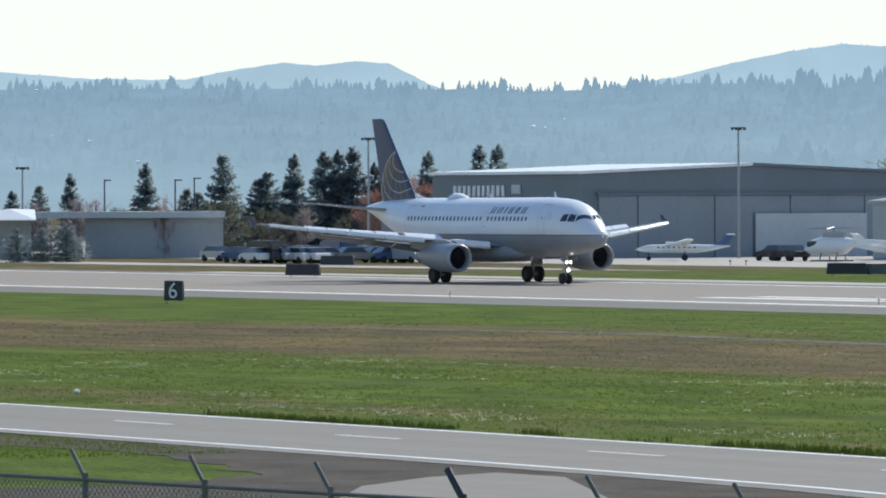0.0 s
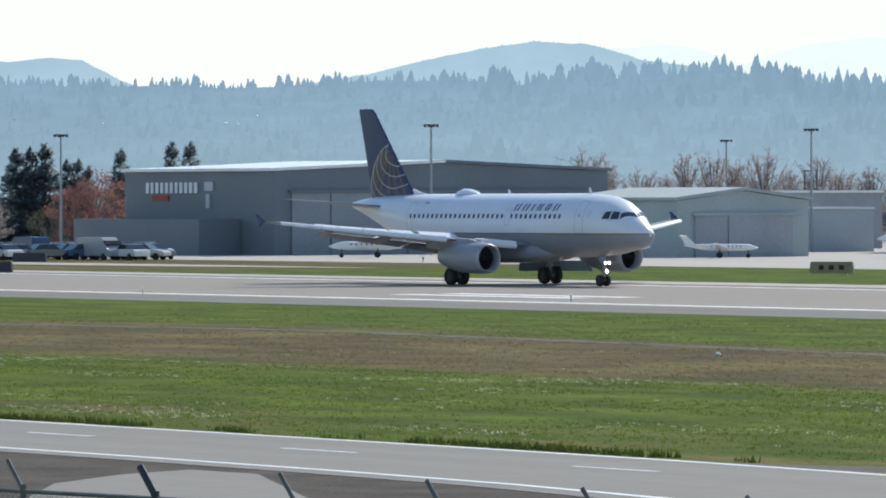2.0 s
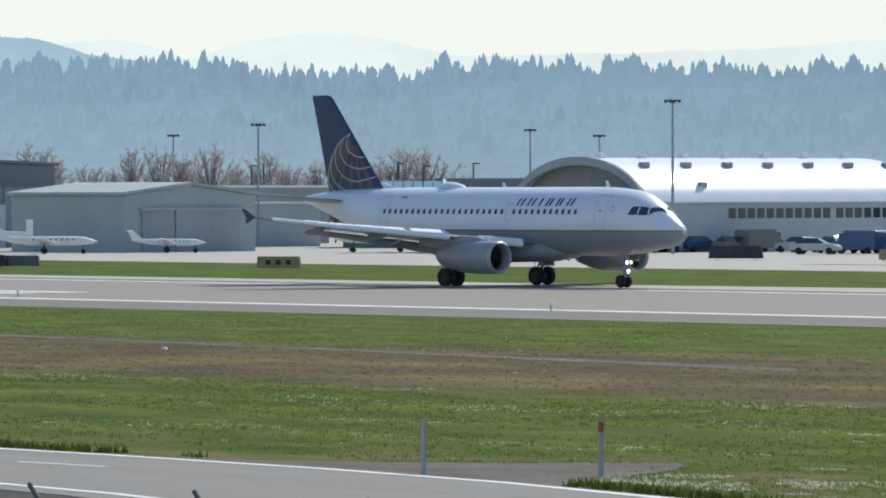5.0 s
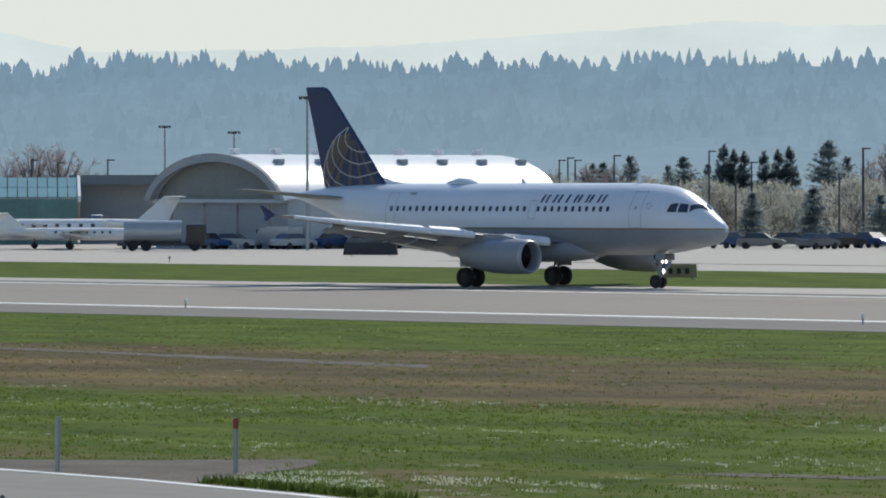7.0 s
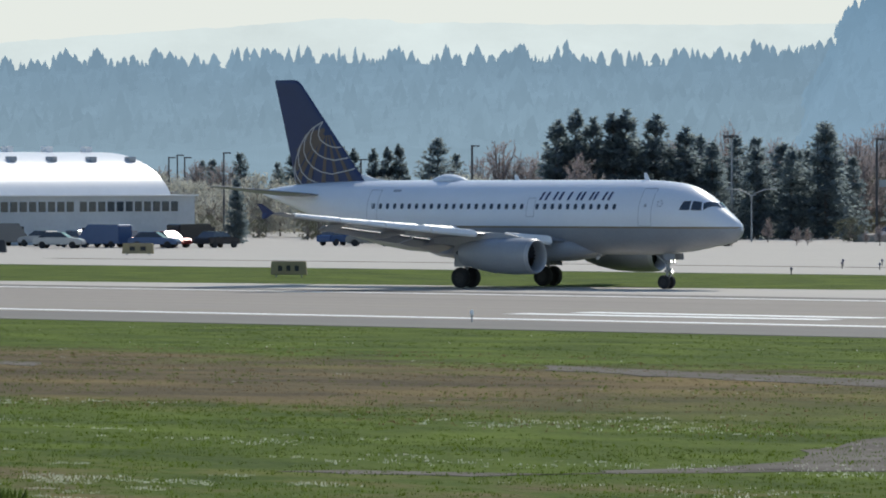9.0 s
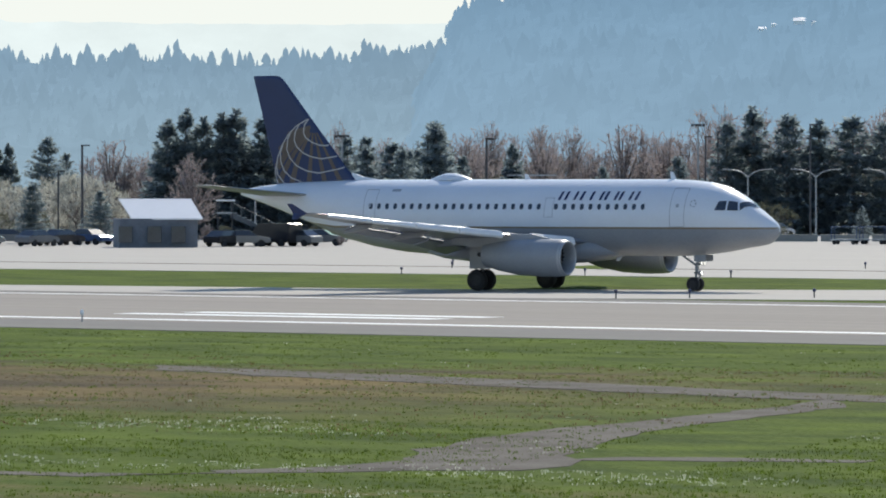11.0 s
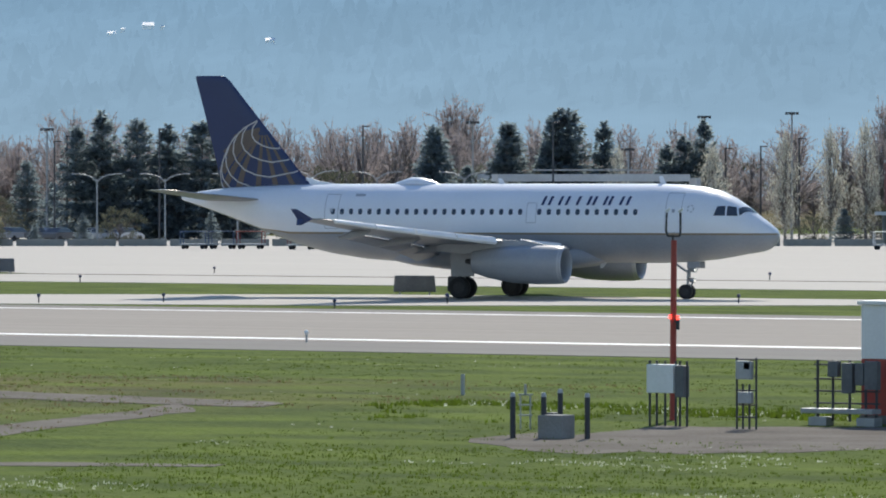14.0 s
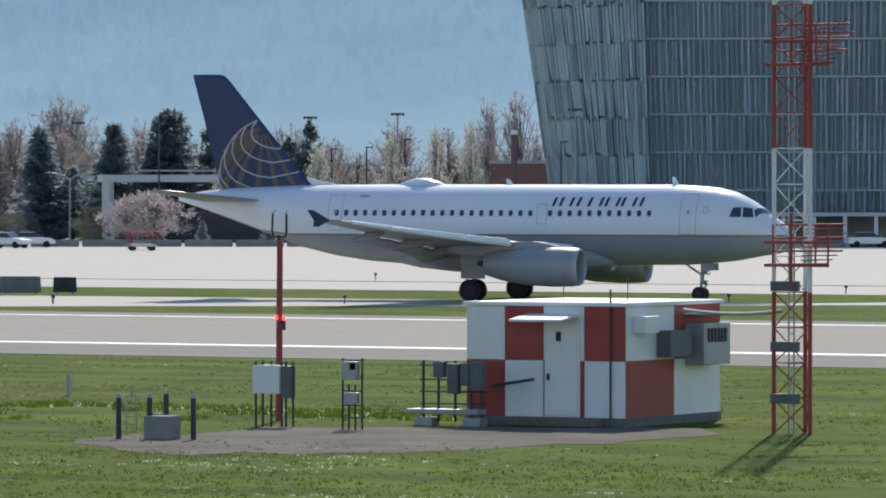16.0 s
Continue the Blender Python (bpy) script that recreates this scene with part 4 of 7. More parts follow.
first = build_edge_light(True, 0.32, 0.085)
spots = [-261.88, 189.84, -299.99, 185.62, -213.69, 186.77, -168.10, 185.23, -165.87, 182.77, -122.31, 183.65, -123.15, 184.89, -211.88, 185.17]
first.matrix_basis = pose(spots[0], spots[1], 0)
for i in range(2, len(spots), 2):
    copy_thing(first, pose(spots[i], spots[i + 1], 0))
tl = build_edge_light(False, 0.32, 0.10)
spots = [-234.45, 288.48, -248.43, 311.14, -243.29, 308.75, -177.39, 235.40, -175.19, 238.66, -170.85, 243.43, -156.73, 248.08, -222.35, 291.84, -209.84, 290.13, -256.73, 321.65, -254.48, 323.21, -129.54, 269.48, -134.84, 295.44, -179.55, 322.17,
         -223.89, 324.96, -155.32, 235.65, -158.73, 251.19, -144.77, 256.56, -339.23, 294.84, -426.92, 293.31, -425.89, 294.29]
tl.matrix_basis = pose(spots[0], spots[1], 0)
for i in range(2, len(spots), 2):
    copy_thing(tl, pose(spots[i], spots[i + 1], 0))

# ---------------------------------------------------------------- red and white equipment hut
def build_hut():
    W, Dp, H = 4.42, 5.4, 3.02
    hut = thing("equipment_hut", "red and white chequered equipment hut with flat roof", "hut", pose(-69.15, 128.75, 0))
    bm = bmesh.new()
    box(bm, W / 2, Dp / 2, 0.10, W + 0.05, Dp + 0.05, 0.24)
    part("plinth", bm, mat("concrete plinth", (0.17, 0.17, 0.17), 0.9, 0, 0.3, 1, 10, 0.3), hut)
    core = mat("hut inner wall", (0.5, 0.5, 0.5), 0.8)
    bm = bmesh.new()
    box(bm, W / 2, Dp / 2, 0.22 + (H - 0.3) / 2, W - 0.1, Dp - 0.1, H - 0.3)
    part("core", bm, core, hut)
    z0, zm, z1 = 0.20, 1.62, H - 0.05
    xs = [0, 1.08, 2.16, 3.30, W]
    for i in range(4):
        for lo, hi, red in ((z0, zm, i % 2 == 0), (zm, z1, i % 2 == 1)):
            bm = bmesh.new()
            box(bm, (xs[i] + xs[i + 1]) / 2, 0.03, (lo + hi) / 2, xs[i + 1] - xs[i] - 0.012, 0.06, hi - lo - 0.012, 0, 0.01)
            part("wall_panel", bm, RED if red else WHITE, hut, "red panel" if red else "white panel")
            bm = bmesh.new()
            box(bm, (xs[i] + xs[i + 1]) / 2, Dp - 0.03, (lo + hi) / 2, xs[i + 1] - xs[i] - 0.012, 0.06, hi - lo - 0.012, 0, 0.01)
            part("wall_panel", bm, RED if red else WHITE, hut, "red panel" if red else "white panel")
    ys = [0.065, 2.75, Dp - 0.065]
    for s in (0.03, W - 0.03):
        for i in range(2):
            for lo, hi, red in ((z0, zm, i == 0), (zm, z1, i == 1)):
                bm = bmesh.new()
                box(bm, s, (ys[i] + ys[i + 1]) / 2, (lo + hi) / 2, 0.06, ys[i + 1] - ys[i] - 0.012, hi - lo - 0.012, 0, 0.01)
                part("wall_panel", bm, RED if red else WHITE, hut, "red panel" if red else "white panel")
    bm = bmesh.new()
    box(bm, W / 2, Dp / 2, H, W + 0.16, Dp + 0.16, 0.10, 0, 0.02)
    part("roof", bm, WHITE, hut, "white flat roof")
    # door with frame, vent, handle and hood
    bm = bmesh.new()
    box(bm, 2.70, -0.01, 1.42, 0.98, 0.06, 2.40, 0, 0.015)
    part("door_frame", bm, WHITE, hut)
    bm = bmesh.new()
    box(bm, 2.70, -0.045, 1.40, 0.86, 0.05, 2.28, 0, 0.015)
    door = part("door", bm, WHITE, hut, "closed white steel door")
    bm = bmesh.new()
    box(bm, 2.62, -0.08, 2.22, 0.13, 0.03, 0.24)
    part("door_window", bm, BLACK, door)
    bm = bmesh.new()
    box(bm, 2.34, -0.09, 1.22, 0.06, 0.06, 0.16)
    part("door_handle", bm, DARKSTEEL, door)
    bm = bmesh.new()
    rings = [[(1.72, -1.0, 2.60), (3.16, -1.0, 2.60), (3.16, 0, 2.70), (1.72, 0, 2.70)], [(1.72, -1.0, 2.66), (3.16, -1.0, 2.66), (3.16, 0, 2.78), (1.72, 0, 2.78)]]
    loft(bm, rings)
    part("door_hood", bm, WHITE, hut, "white sloping hood over the door")
    bm = bmesh.new()
    rod(bm, (0.9, -0.3, 0.98), (2.05, -0.3, 1.16), 0.035, None, 6)
    part("door_bar", bm, DARKSTEEL, hut)
    # fittings on the side wall
    for y, z, sx, sy, sz, m, nm in ((0.85, 2.52, 0.35, 0.75, 0.42, WHITE, "vent_hood"), (2.35, 2.02, 0.4, 1.2, 0.66, GREYSIGN, "air_conditioner"), (4.1, 1.98, 0.55, 1.5, 1.05, STEEL, "air_conditioner"), (4.1, 2.74, 0.8, 1.6, 0.05, WHITE, "rain_shield")):
        bm = bmesh.new()
        box(bm, W + sx / 2, y, z, sx, sy, sz, 0, 0.03)
        part(nm, bm, m, hut)
    bm = bmesh.new()
    for i in range(6):
        box(bm, W + 0.56, 3.6 + i * 0.19, 2.2, 0.04, 0.10, 0.35)
    part("vent_slats", bm, DARKSTEEL, hut)
    bm = bmesh.new()
    rod(bm, (4.05, -0.05, 0.2), (4.05, -0.05, 3.4), 0.025, None, 6)
    part("conduit", bm, DARKSTEEL, hut)
    for x in (2.1, 3.9):
        bm = bmesh.new()
        rod(bm, (x, 1.2, H), (x, 1.2, H + 0.75), 0.012, None, 5)
        part("whip_antenna", bm, DARKSTEEL, hut)
    bm = bmesh.new()
    box(bm, 2.7, -0.35, 0.11, 2.4, 0.6, 0.18, 0, 0.02)
    part("door_step", bm, GRAVEL, hut)
    # switch stand beside the hut
    st = thing("switchgear_stand", "grey steel stand with meter boxes beside the hut", "electrical cabinet", pose(-69.6, 127.6, 0))
    for x in (-0.15, 0.28, 0.75, 1.2, 1.5):
        bm = bmesh.new()
        rod(bm, (x, 0, 0.1), (x, 0, 1.62), 0.035, None, 6)
        part("stand_post", bm, DARKSTEEL, st)
    for z in (0.55, 0.85, 1.15, 1.5):
        bm = bmesh.new()
        rod(bm, (-0.25, 0, z), (1.6, 0, z), 0.022, None, 6)
        part("stand_rail", bm, DARKSTEEL, st)
    for x, z, w, h in ((0.38, 1.40, 0.28, 0.40), (0.78, 1.18, 0.30, 0.75), (1.12, 1.28, 0.24, 0.55), (1.45, 1.25, 0.36, 0.70)):
        bm = bmesh.new()
        box(bm, x, -0.12, z, w, 0.2, h, 0, 0.02)
        part("meter_box", bm, GREYSIGN, st)
    bm = bmesh.new()
    box(bm, 0.55, -0.1, 0.36, 2.0, 0.5, 0.12, 0, 0.02)
    box(bm, 0.0, -0.1, 0.10, 0.5, 0.4, 0.22)
    box(bm, 1.35, -0.1, 0.10, 0.5, 0.4, 0.22)
    part("footing", bm, STEEL, st)
    # open rack and wind mast
    rk = thing("instrument_rack", "grey steel rack with instrument boxes on gravel", "electrical cabinet", pose(-69.90, 124.27, 0))
    for x in (-0.27, -0.1, 0.08, 0.27):
        bm = bmesh.new()
        rod(bm, (x, 0, 0), (x, 0, 1.75 if abs(x) > 0.2 else 1.1), 0.026, None, 6)
        part("rack_post", bm, DARKSTEEL, rk)
    for z in (0.3, 0.6, 0.95, 1.3, 1.7):
        bm = bmesh.new()
        rod(bm, (-0.3, 0, z), (0.3, 0, z), 0.02, None, 6)
        part("rack_rail", bm, DARKSTEEL, rk)
    for x, z, w, h in ((0.0, 1.45, 0.42, 0.45), (0.03, 0.78, 0.36, 0.28), (0.1, 1.55, 0.2, 0.2)):
        bm = bmesh.new()
        box(bm, x, -0.1, z, w, 0.16, h, 0, 0.02)
        part("instrument_box", bm, STEEL, rk)
    ms = thing("wind_mast", "red steel mast with looped wind sensor on top", "mast", pose(-74.22, 128.15, 0))
    bm = bmesh.new()
    rod(bm, (0, 0, 0), (0.03, 0, 4.55), 0.085, 0.075, 10)
    part("mast_tube", bm, RED, ms, "red painted tube")
    bm = bmesh.new()
    for a, b in (((0, 0, 4.5), (0, 0, 4.7)), ((-0.15, 0, 4.66), (0.19, 0, 4.66)), ((-0.15, 0, 4.66), (-0.2, 0, 4.8)), ((0.19, 0, 4.66), (0.22, 0, 4.8)), ((-0.2, 0, 4.8), (-0.18, 0, 5.25)), ((0.22, 0, 4.8), (0.22, 0, 5.25))):
        rod(bm, a, b, 0.028, None, 6)
    part("sensor_fork", bm, BLACK, ms, "black fork")
    for x in (-0.16, 0.22):
        bm = bmesh.new()
        rod(bm, (x - 0.05, 0, 5.28), (x + 0.07, 0, 5.36), 0.05, 0.03, 8)
        part("sensor_head", bm, WHITE, ms)
    for x, z in ((-0.02, 2.62), (0.2, 2.60)):
        bm = bmesh.new()
        rod(bm, (x, -0.1, z - 0.05), (x, -0.1, z + 0.05), 0.038, None, 10)
        part("red_lamp", bm, REDLAMP, ms, "lit red obstruction lamp")
    bm = bmesh.new()
    rod(bm, (0, 0, 2.5), (0.2, -0.1, 2.5), 0.03, None, 6)
    rod(bm, (0.2, -0.1, 2.3), (0.2, -0.1, 2.55), 0.05, None, 8)
    part("lamp_bracket", bm, DARKSTEEL, ms)
    cb = thing("mast_cabinet", "pale grey control cabinet on dark legs", "electrical cabinet", pose(-72.49, 124.74, 0))
    bm = bmesh.new()
    box(bm, -0.04, 0, 1.18, 0.76, 0.3, 0.70, 0, 0.02)
    part("cabinet_box", bm, WHITE, cb, "pale grey steel box")
    bm = bmesh.new()
    box(bm, 0.5, 0.02, 1.12, 0.24, 0.3, 0.78, 0, 0.02)
    part("cabinet_box", bm, GREYSIGN, cb, "dark grey steel box")
    for x in (-0.44, -0.24, 0.0, 0.3, 0.42, 0.62):
        bm = bmesh.new()
        rod(bm, (x, 0.05, 0), (x, 0.05, 1.62), 0.03, None, 6)
        part("cabinet_leg", bm, DARKSTEEL, cb)
    for x, y in ((-72.03, 116.88), (-71.40, 117.24), (-72.35, 119.56), (-70.35, 117.48)):
        b = thing("bollard", "grey steel bollard with pale cap in the grass", "bollard", pose(x, y, 0), "bollards")
        bm = bmesh.new()
        rod(bm, (0, 0, 0), (0, 0, 0.98), 0.065, None, 12)
        part("tube", bm, DARKSTEEL, b)
        bm = bmesh.new()
        rod(bm, (0, 0, 0.98), (0, 0, 1.08), 0.068, 0.05, 12)
        part("cap", bm, STEEL, b)
    v = thing("concrete_vault", "small grey concrete vault between the bollards", "utility box", pose(-71.14, 117.38, 0))
    bm = bmesh.new()
    box(bm, 0, 0, 0.28, 0.66, 0.6, 0.56, 0, 0.03)
    part("vault_box", bm, mat("vault concrete", (0.26, 0.26, 0.25), 0.9, 0, 0.25, 2, 14, 0.3), v)
    bm = bmesh.new()
    box(bm, -0.3, 0.3, 0.3, 0.2, 0.2, 0.6, 0, 0.02)
    part("vault_riser", bm, GREYSIGN, v)
    f2 = thing("valve_frame", "thin grey valve stand in the grass", "utility box", pose(-74.43, 121.36, 0))
    bm = bmesh.new()
    for x in (-0.14, 0.14):
        rod(bm, (x, 0, 0), (x, 0, 0.85), 0.02, None, 6)
    for z in (0.35, 0.6, 0.85):
        rod(bm, (-0.2, 0, z), (0.2, 0, z), 0.02, None, 6)
    rod(bm, (0, 0, 0.85), (0, 0, 1.1), 0.03, None, 6)
    part("frame", bm, STEEL, f2)

build_hut()

# ---------------------------------------------------------------- lattice antenna tower
def build_tower():
    tw = thing("antenna_tower", "red and white lattice antenna tower", "tower", pose(-59.66, 127.3, 0))
    base = [Vector((x, y, 0)) for x, y in ((-0.36, 0.05), (0.62, 0.0), (0.10, 0.85))]
    bands = [(0, 3.4, RED), (3.4, 6.85, WHITE), (6.85, 10.3, RED), (10.3, 13.8, WHITE), (13.8, 17.2, RED)]
    for z0, z1, m in bands:
        for p in base:
            bm = bmesh.new()
            rod(bm, p + Vector((0, 0, z0)), p + Vector((0, 0, z1)), 0.055, None, 8)
            part("tower_leg", bm, m, tw, "red leg tube" if m is RED else "white leg tube")
        n = 4
        for k in range(n):
            a0, a1 = z0 + (z1 - z0) * k / n, z0 + (z1 - z0) * (k + 1) / n
            for i in range(3):
                p, q = base[i], base[(i + 1) % 3]
                bm = bmesh.new()
                if (k + i) % 2:
                    p, q = q, p
                rod(bm, p + Vector((0, 0, a0)), q + Vector((0, 0, a1)), 0.018, None, 5)
                rod(bm, p + Vector((0, 0, a1)), q + Vector((0, 0, a1)), 0.014, None, 5)
                part("tower_brace", bm, m, tw)
    # cable ladder with boxes
    bm = bmesh.new()
    for x in (-0.08, 0.06):
        rod(bm, (x, 0.3, 0), (x, 0.3, 15), 0.022, None, 5)
    for k in range(38):
        rod(bm, (-0.08, 0.3, 0.4 * k), (0.06, 0.3, 0.4 * k), 0.012, None, 4)
    part("cable_ladder", bm, STEEL, tw)
    for z in (0.85, 2.1, 3.55):
        bm = bmesh.new()
        box(bm, 0.0, -0.08, z, 0.72, 0.16, 0.24, 0, 0.02)
        part("junction_box", bm, GREYSIGN, tw)
    # two antenna arrays of red dipole bars
    for zc, w in ((4.55, 1.5), (9.35, 1.65)):
        arr = new("antenna_array")
        arr.parent = tw
        for k in range(10):
            bm = bmesh.new()
            z = zc - 0.48 + k * 0.105
            rod(bm, (-0.34 if k % 3 == 0 else 0.5, -0.3 + 0.04 * k, z), (0.1 + w * (0.78 + 0.06 * (k % 4)), -0.42 + 0.09 * k, z + 0.02), 0.024 if k % 3 == 0 else 0.014, None, 6)
            part("dipole_bar", bm, RED, arr, "red bar")
        for x in (-0.2, 0.28, 0.92, 1.25):
            bm = bmesh.new()
            rod(bm, (x, -0.35, zc - 0.48), (x, -0.35, zc + 0.48), 0.025, None, 6)
            rod(bm, (x, -0.35, zc - 0.3), (x - 0.25, 0.3, zc + 0.2), 0.02, None, 6)
            part("dipole_post", bm, RED, arr, "red post")
        bm = bmesh.new()
        box(bm, 0.45, -0.4, zc - 0.5, 1.7, 0.05, 0.07)
        box(bm, 0.45, -0.4, zc + 0.05, 1.7, 0.05, 0.07)
        part("array_rail", bm, RED, arr, "red rail")
    bm = bmesh.new()
    rod(bm, (0.28, -0.35, 3.5), (0.28, -0.35, 5.3), 0.04, None, 8)
    part("feed_pole", bm, RED, tw)
    bm = bmesh.new()
    for k in range(12):
        a, b = -0.2 - 0.22 * k, -0.2 - 0.22 * (k + 1)
        rod(bm, (a, 0.2, 2.95 - 0.012 * k * (12 - k) * 0.2), (b, 0.2, 2.95 - 0.012 * (k + 1) * (11 - k) * 0.2), 0.045, None, 6)
    part("cable_bridge", bm, STEEL, tw, "grey cable tray to the hut")

build_tower()


# ---------------------------------------------------------------- buildings
SLATE = mat("slate blue metal cladding", (0.165, 0.19, 0.215), 0.55, 0.1, 0.12, 0.15, 3)
SLATE2 = mat("grey blue metal door cladding", (0.25, 0.28, 0.31), 0.5, 0.1, 0.12, 0.15, 3)
ROOFWHITE = mat("white metal roofing", (0.82, 0.83, 0.84), 0.35, 0.0, 0.06, 0.3, 4)
PALEWALL = mat("pale grey metal cladding", (0.50, 0.53, 0.55), 0.6, 0, 0.12, 0.2, 3)
# Grey green cladding with distance haze put into its colour.
GREENGREY = mat("haze-tinted grey green cladding", (0.37, 0.42, 0.42), 0.7, 0, 0.14, 0.2, 3)
GREYWALL = mat("grey rendered wall", (0.34, 0.36, 0.38), 0.8, 0, 0.15, 0.2, 3)
DULLGREY = mat("dull grey panel", (0.235, 0.245, 0.235), 0.8, 0, 0.2, 0.2, 3)
TEAL = mat("teal glass roof", (0.16, 0.34, 0.33), 0.3, 0, 0.2, 0.4, 4, spec=0.8)
TEALDARK = mat("teal framed wall glass", (0.08, 0.20, 0.19), 0.3, 0, 0.3, 0.3, 3)
BRICK = mat("red brick wall", (0.20, 0.105, 0.10), 0.85, 0, 0.2, 0.4, 6)
WINDOW = glass("dark window glass", (0.05, 0.065, 0.08))


def wall_box(name, parent, p, q, depth, z0, z1, m, label=""):
    """A block whose front runs from p to q, with depth going away from the camera."""
    p, q = Vector((p[0], p[1])), Vector((q[0], q[1]))
    d = (q - p).normalized()
    n = Vector((-d.y, d.x))
    if n.dot(p) < 0:
        n = -n
    bm = bmesh.new()
    lo = [p, q, q + n * depth, p + n * depth]
    loft(bm, [[(v.x, v.y, z0) for v in lo], [(v.x, v.y, z1) for v in lo]])
    return part(name, bm, m, parent, label)


def hangar(name, label, x, y0, y1, length, eave, peak, wall_m, door_m, doors, roof_m=None):
    """Gabled hangar with its gable facing +x, running from y0 to y1, reaching back along -x."""
    h = thing(name, label, "hangar")
    ym = (y0 + y1) / 2
    bm = bmesh.new()
    loft(bm, [[(xx, y0, 0), (xx, y1, 0), (xx, y1, eave), (xx, ym, peak), (xx, y0, eave)] for xx in (x, x - length)])
    part("wall", bm, wall_m, h)
    for a, b, za, zb in ((y0 - 0.4, ym, eave, peak), (ym, y1 + 0.4, peak, eave)):
        bm = bmesh.new()
        loft(bm, [[(xx, a, za + 0.03), (xx, b, zb + 0.03), (xx, b, zb + 0.33), (xx, a, za + 0.33)] for xx in (x + 0.3, x - length - 0.3)])
        part("roof_slope", bm, (roof_m or ROOFWHITE) if a < ym - 0.1 else wall_m, h, "metal roof slope")
    n = doors
    for i in range(n):
        bm = bmesh.new()
        w = (y1 - y0 - 4) / n
        box(bm, x + 0.12 + 0.1 * (i % 2), y0 + 2 + w * (i + 0.5), eave * 0.37, 0.14, w - 0.08, eave * 0.74)
        part("hangar_door", bm, door_m, h, "tall sliding door leaf")
    bm = bmesh.new()
    box(bm, x + 0.2, ym, eave * 0.76, 0.4, y1 - y0 - 3.4, 0.25)
    part("door_track", bm, wall_m, h)
    return h


fc = hangar("maintenance_hangar", "slate blue maintenance hangar with white roof", -486, 316, 357, 28, 8.35, 9.2, SLATE, SLATE2, 8)
for i in range(11):  # plain bars where the company's title stands
    bm = bmesh.new()
    box(bm, -509.5 + i * 0.92, 315.9, 6.75, 0.52, 0.12, 1.1)
    part("title_bar", bm, WHITE, fc, "plain white bar")
bm = bmesh.new()
box(bm, -507, 315.9, 5.7, 3.0, 0.12, 0.55)
part("title_bar", bm, RED, fc, "plain red bar")
for x, z, w, hh in ((-497.8, 6.9, 1.6, 0.9), (-498, 5.4, 0.7, 1.4)):
    bm = bmesh.new()
    box(bm, x, 315.9, z, w, 0.15, hh)
    part("wall_plate", bm, PALEWALL, fc)
wall_box("lean_to", fc, (-516, 311), (-492, 311), 4.9, 0, 3.6, SLATE, "low slate blue lean-to")
hangar("white_hangar", "pale grey small hangar with low gable", -440, 331.3, 347, 18, 5.35, 6.3, GREENGREY, GREYWALL, 3, GREENGREY)
wd = 486 / math.tan(radians(55.289)), 486 / math.tan(radians(54.209))
bm = bmesh.new()
box(bm, -485.5, sum(wd) / 2, 2.2, 0.16, wd[1] - wd[0], 4.4)
part("pale_door", bm, PALEWALL, fc, "pale grey hangar door")
lb = thing("long_workshop", "long low grey workshop with white roof trim", "building")
wall_box("wall", lb, (-497.19, 370.40), (-497.51, 402.60), 18, 0, 6.1, GREYWALL)
wall_box("roof_trim", lb, (-496.98, 370.02), (-497.08, 402.49), 19, 6.1, 6.35, ROOFWHITE, "white roof trim")
wall_box("lower_wall", lb, (-473.28, 362.25), (-471.63, 380.53), 12, 0, 4.4, PALEWALL)
wall_box("lower_trim", lb, (-473.00, 361.96), (-471.24, 380.37), 13, 4.4, 4.6, ROOFWHITE)
lw = thing("grey_shed", "long low grey shed behind the field", "building")
wall_box("wall", lw, (-528.89, 283.34), (-522.05, 295.74), 12, 0, 4.1, GREYWALL)
wall_box("roof", lw, (-530.97, 277.26), (-521.10, 295.40), 14, 4.1, 4.75, PALEWALL, "pale grey flat roof")
wh = thing("white_house", "low white house with pale roof", "building")
wall_box("wall", wh, (-525.59, 268.07), (-522.59, 273.85), 10, 0, 3.9, GREYWALL)
bm = bmesh.new()
a, b = (-524.32, 266.15), (-520.59, 273.37)
loft(bm, [[(a[0], a[1], 3.9), (b[0], b[1], 3.9), (b[0] - 6, b[1] + 3, 4.9), (a[0], a[1] + 6, 5.0)], [(a[0], a[1], 4.0), (b[0], b[1], 4.0), (b[0] - 6, b[1] + 3, 5.0), (a[0], a[1] + 6, 5.1)]])
part("roof", bm, ROOFWHITE, wh)
# building with the glazed teal roof
tb = thing("glass_roof_building", "building with sloping teal glass roof and white frame", "building")
a, b = Vector((-456.19, 370.99)), Vector((-449.76, 378.76))
wall_box("wall", tb, a, b, 12, 0, 4.6, TEALDARK)
d = (b - a)
nv = Vector((-d.y, d.x)).normalized() * 7
for i in range(10):
    for j in range(2):
        bm = bmesh.new()
        def rp(u, v):
            q = a + d * u + nv * v
            return (q.x, q.y, 4.7 + 2.0 * v)
        u0, u1, v0, v1 = i / 10 + 0.006, (i + 1) / 10 - 0.006, j / 2 + 0.012, (j + 1) / 2 - 0.012
        lo = [rp(u0, v0), rp(u1, v0), rp(u1, v1), rp(u0, v1)]
        loft(bm, [lo, [(x, y, z + 0.06) for x, y, z in lo]])
        part("roof_pane", bm, TEAL, tb)
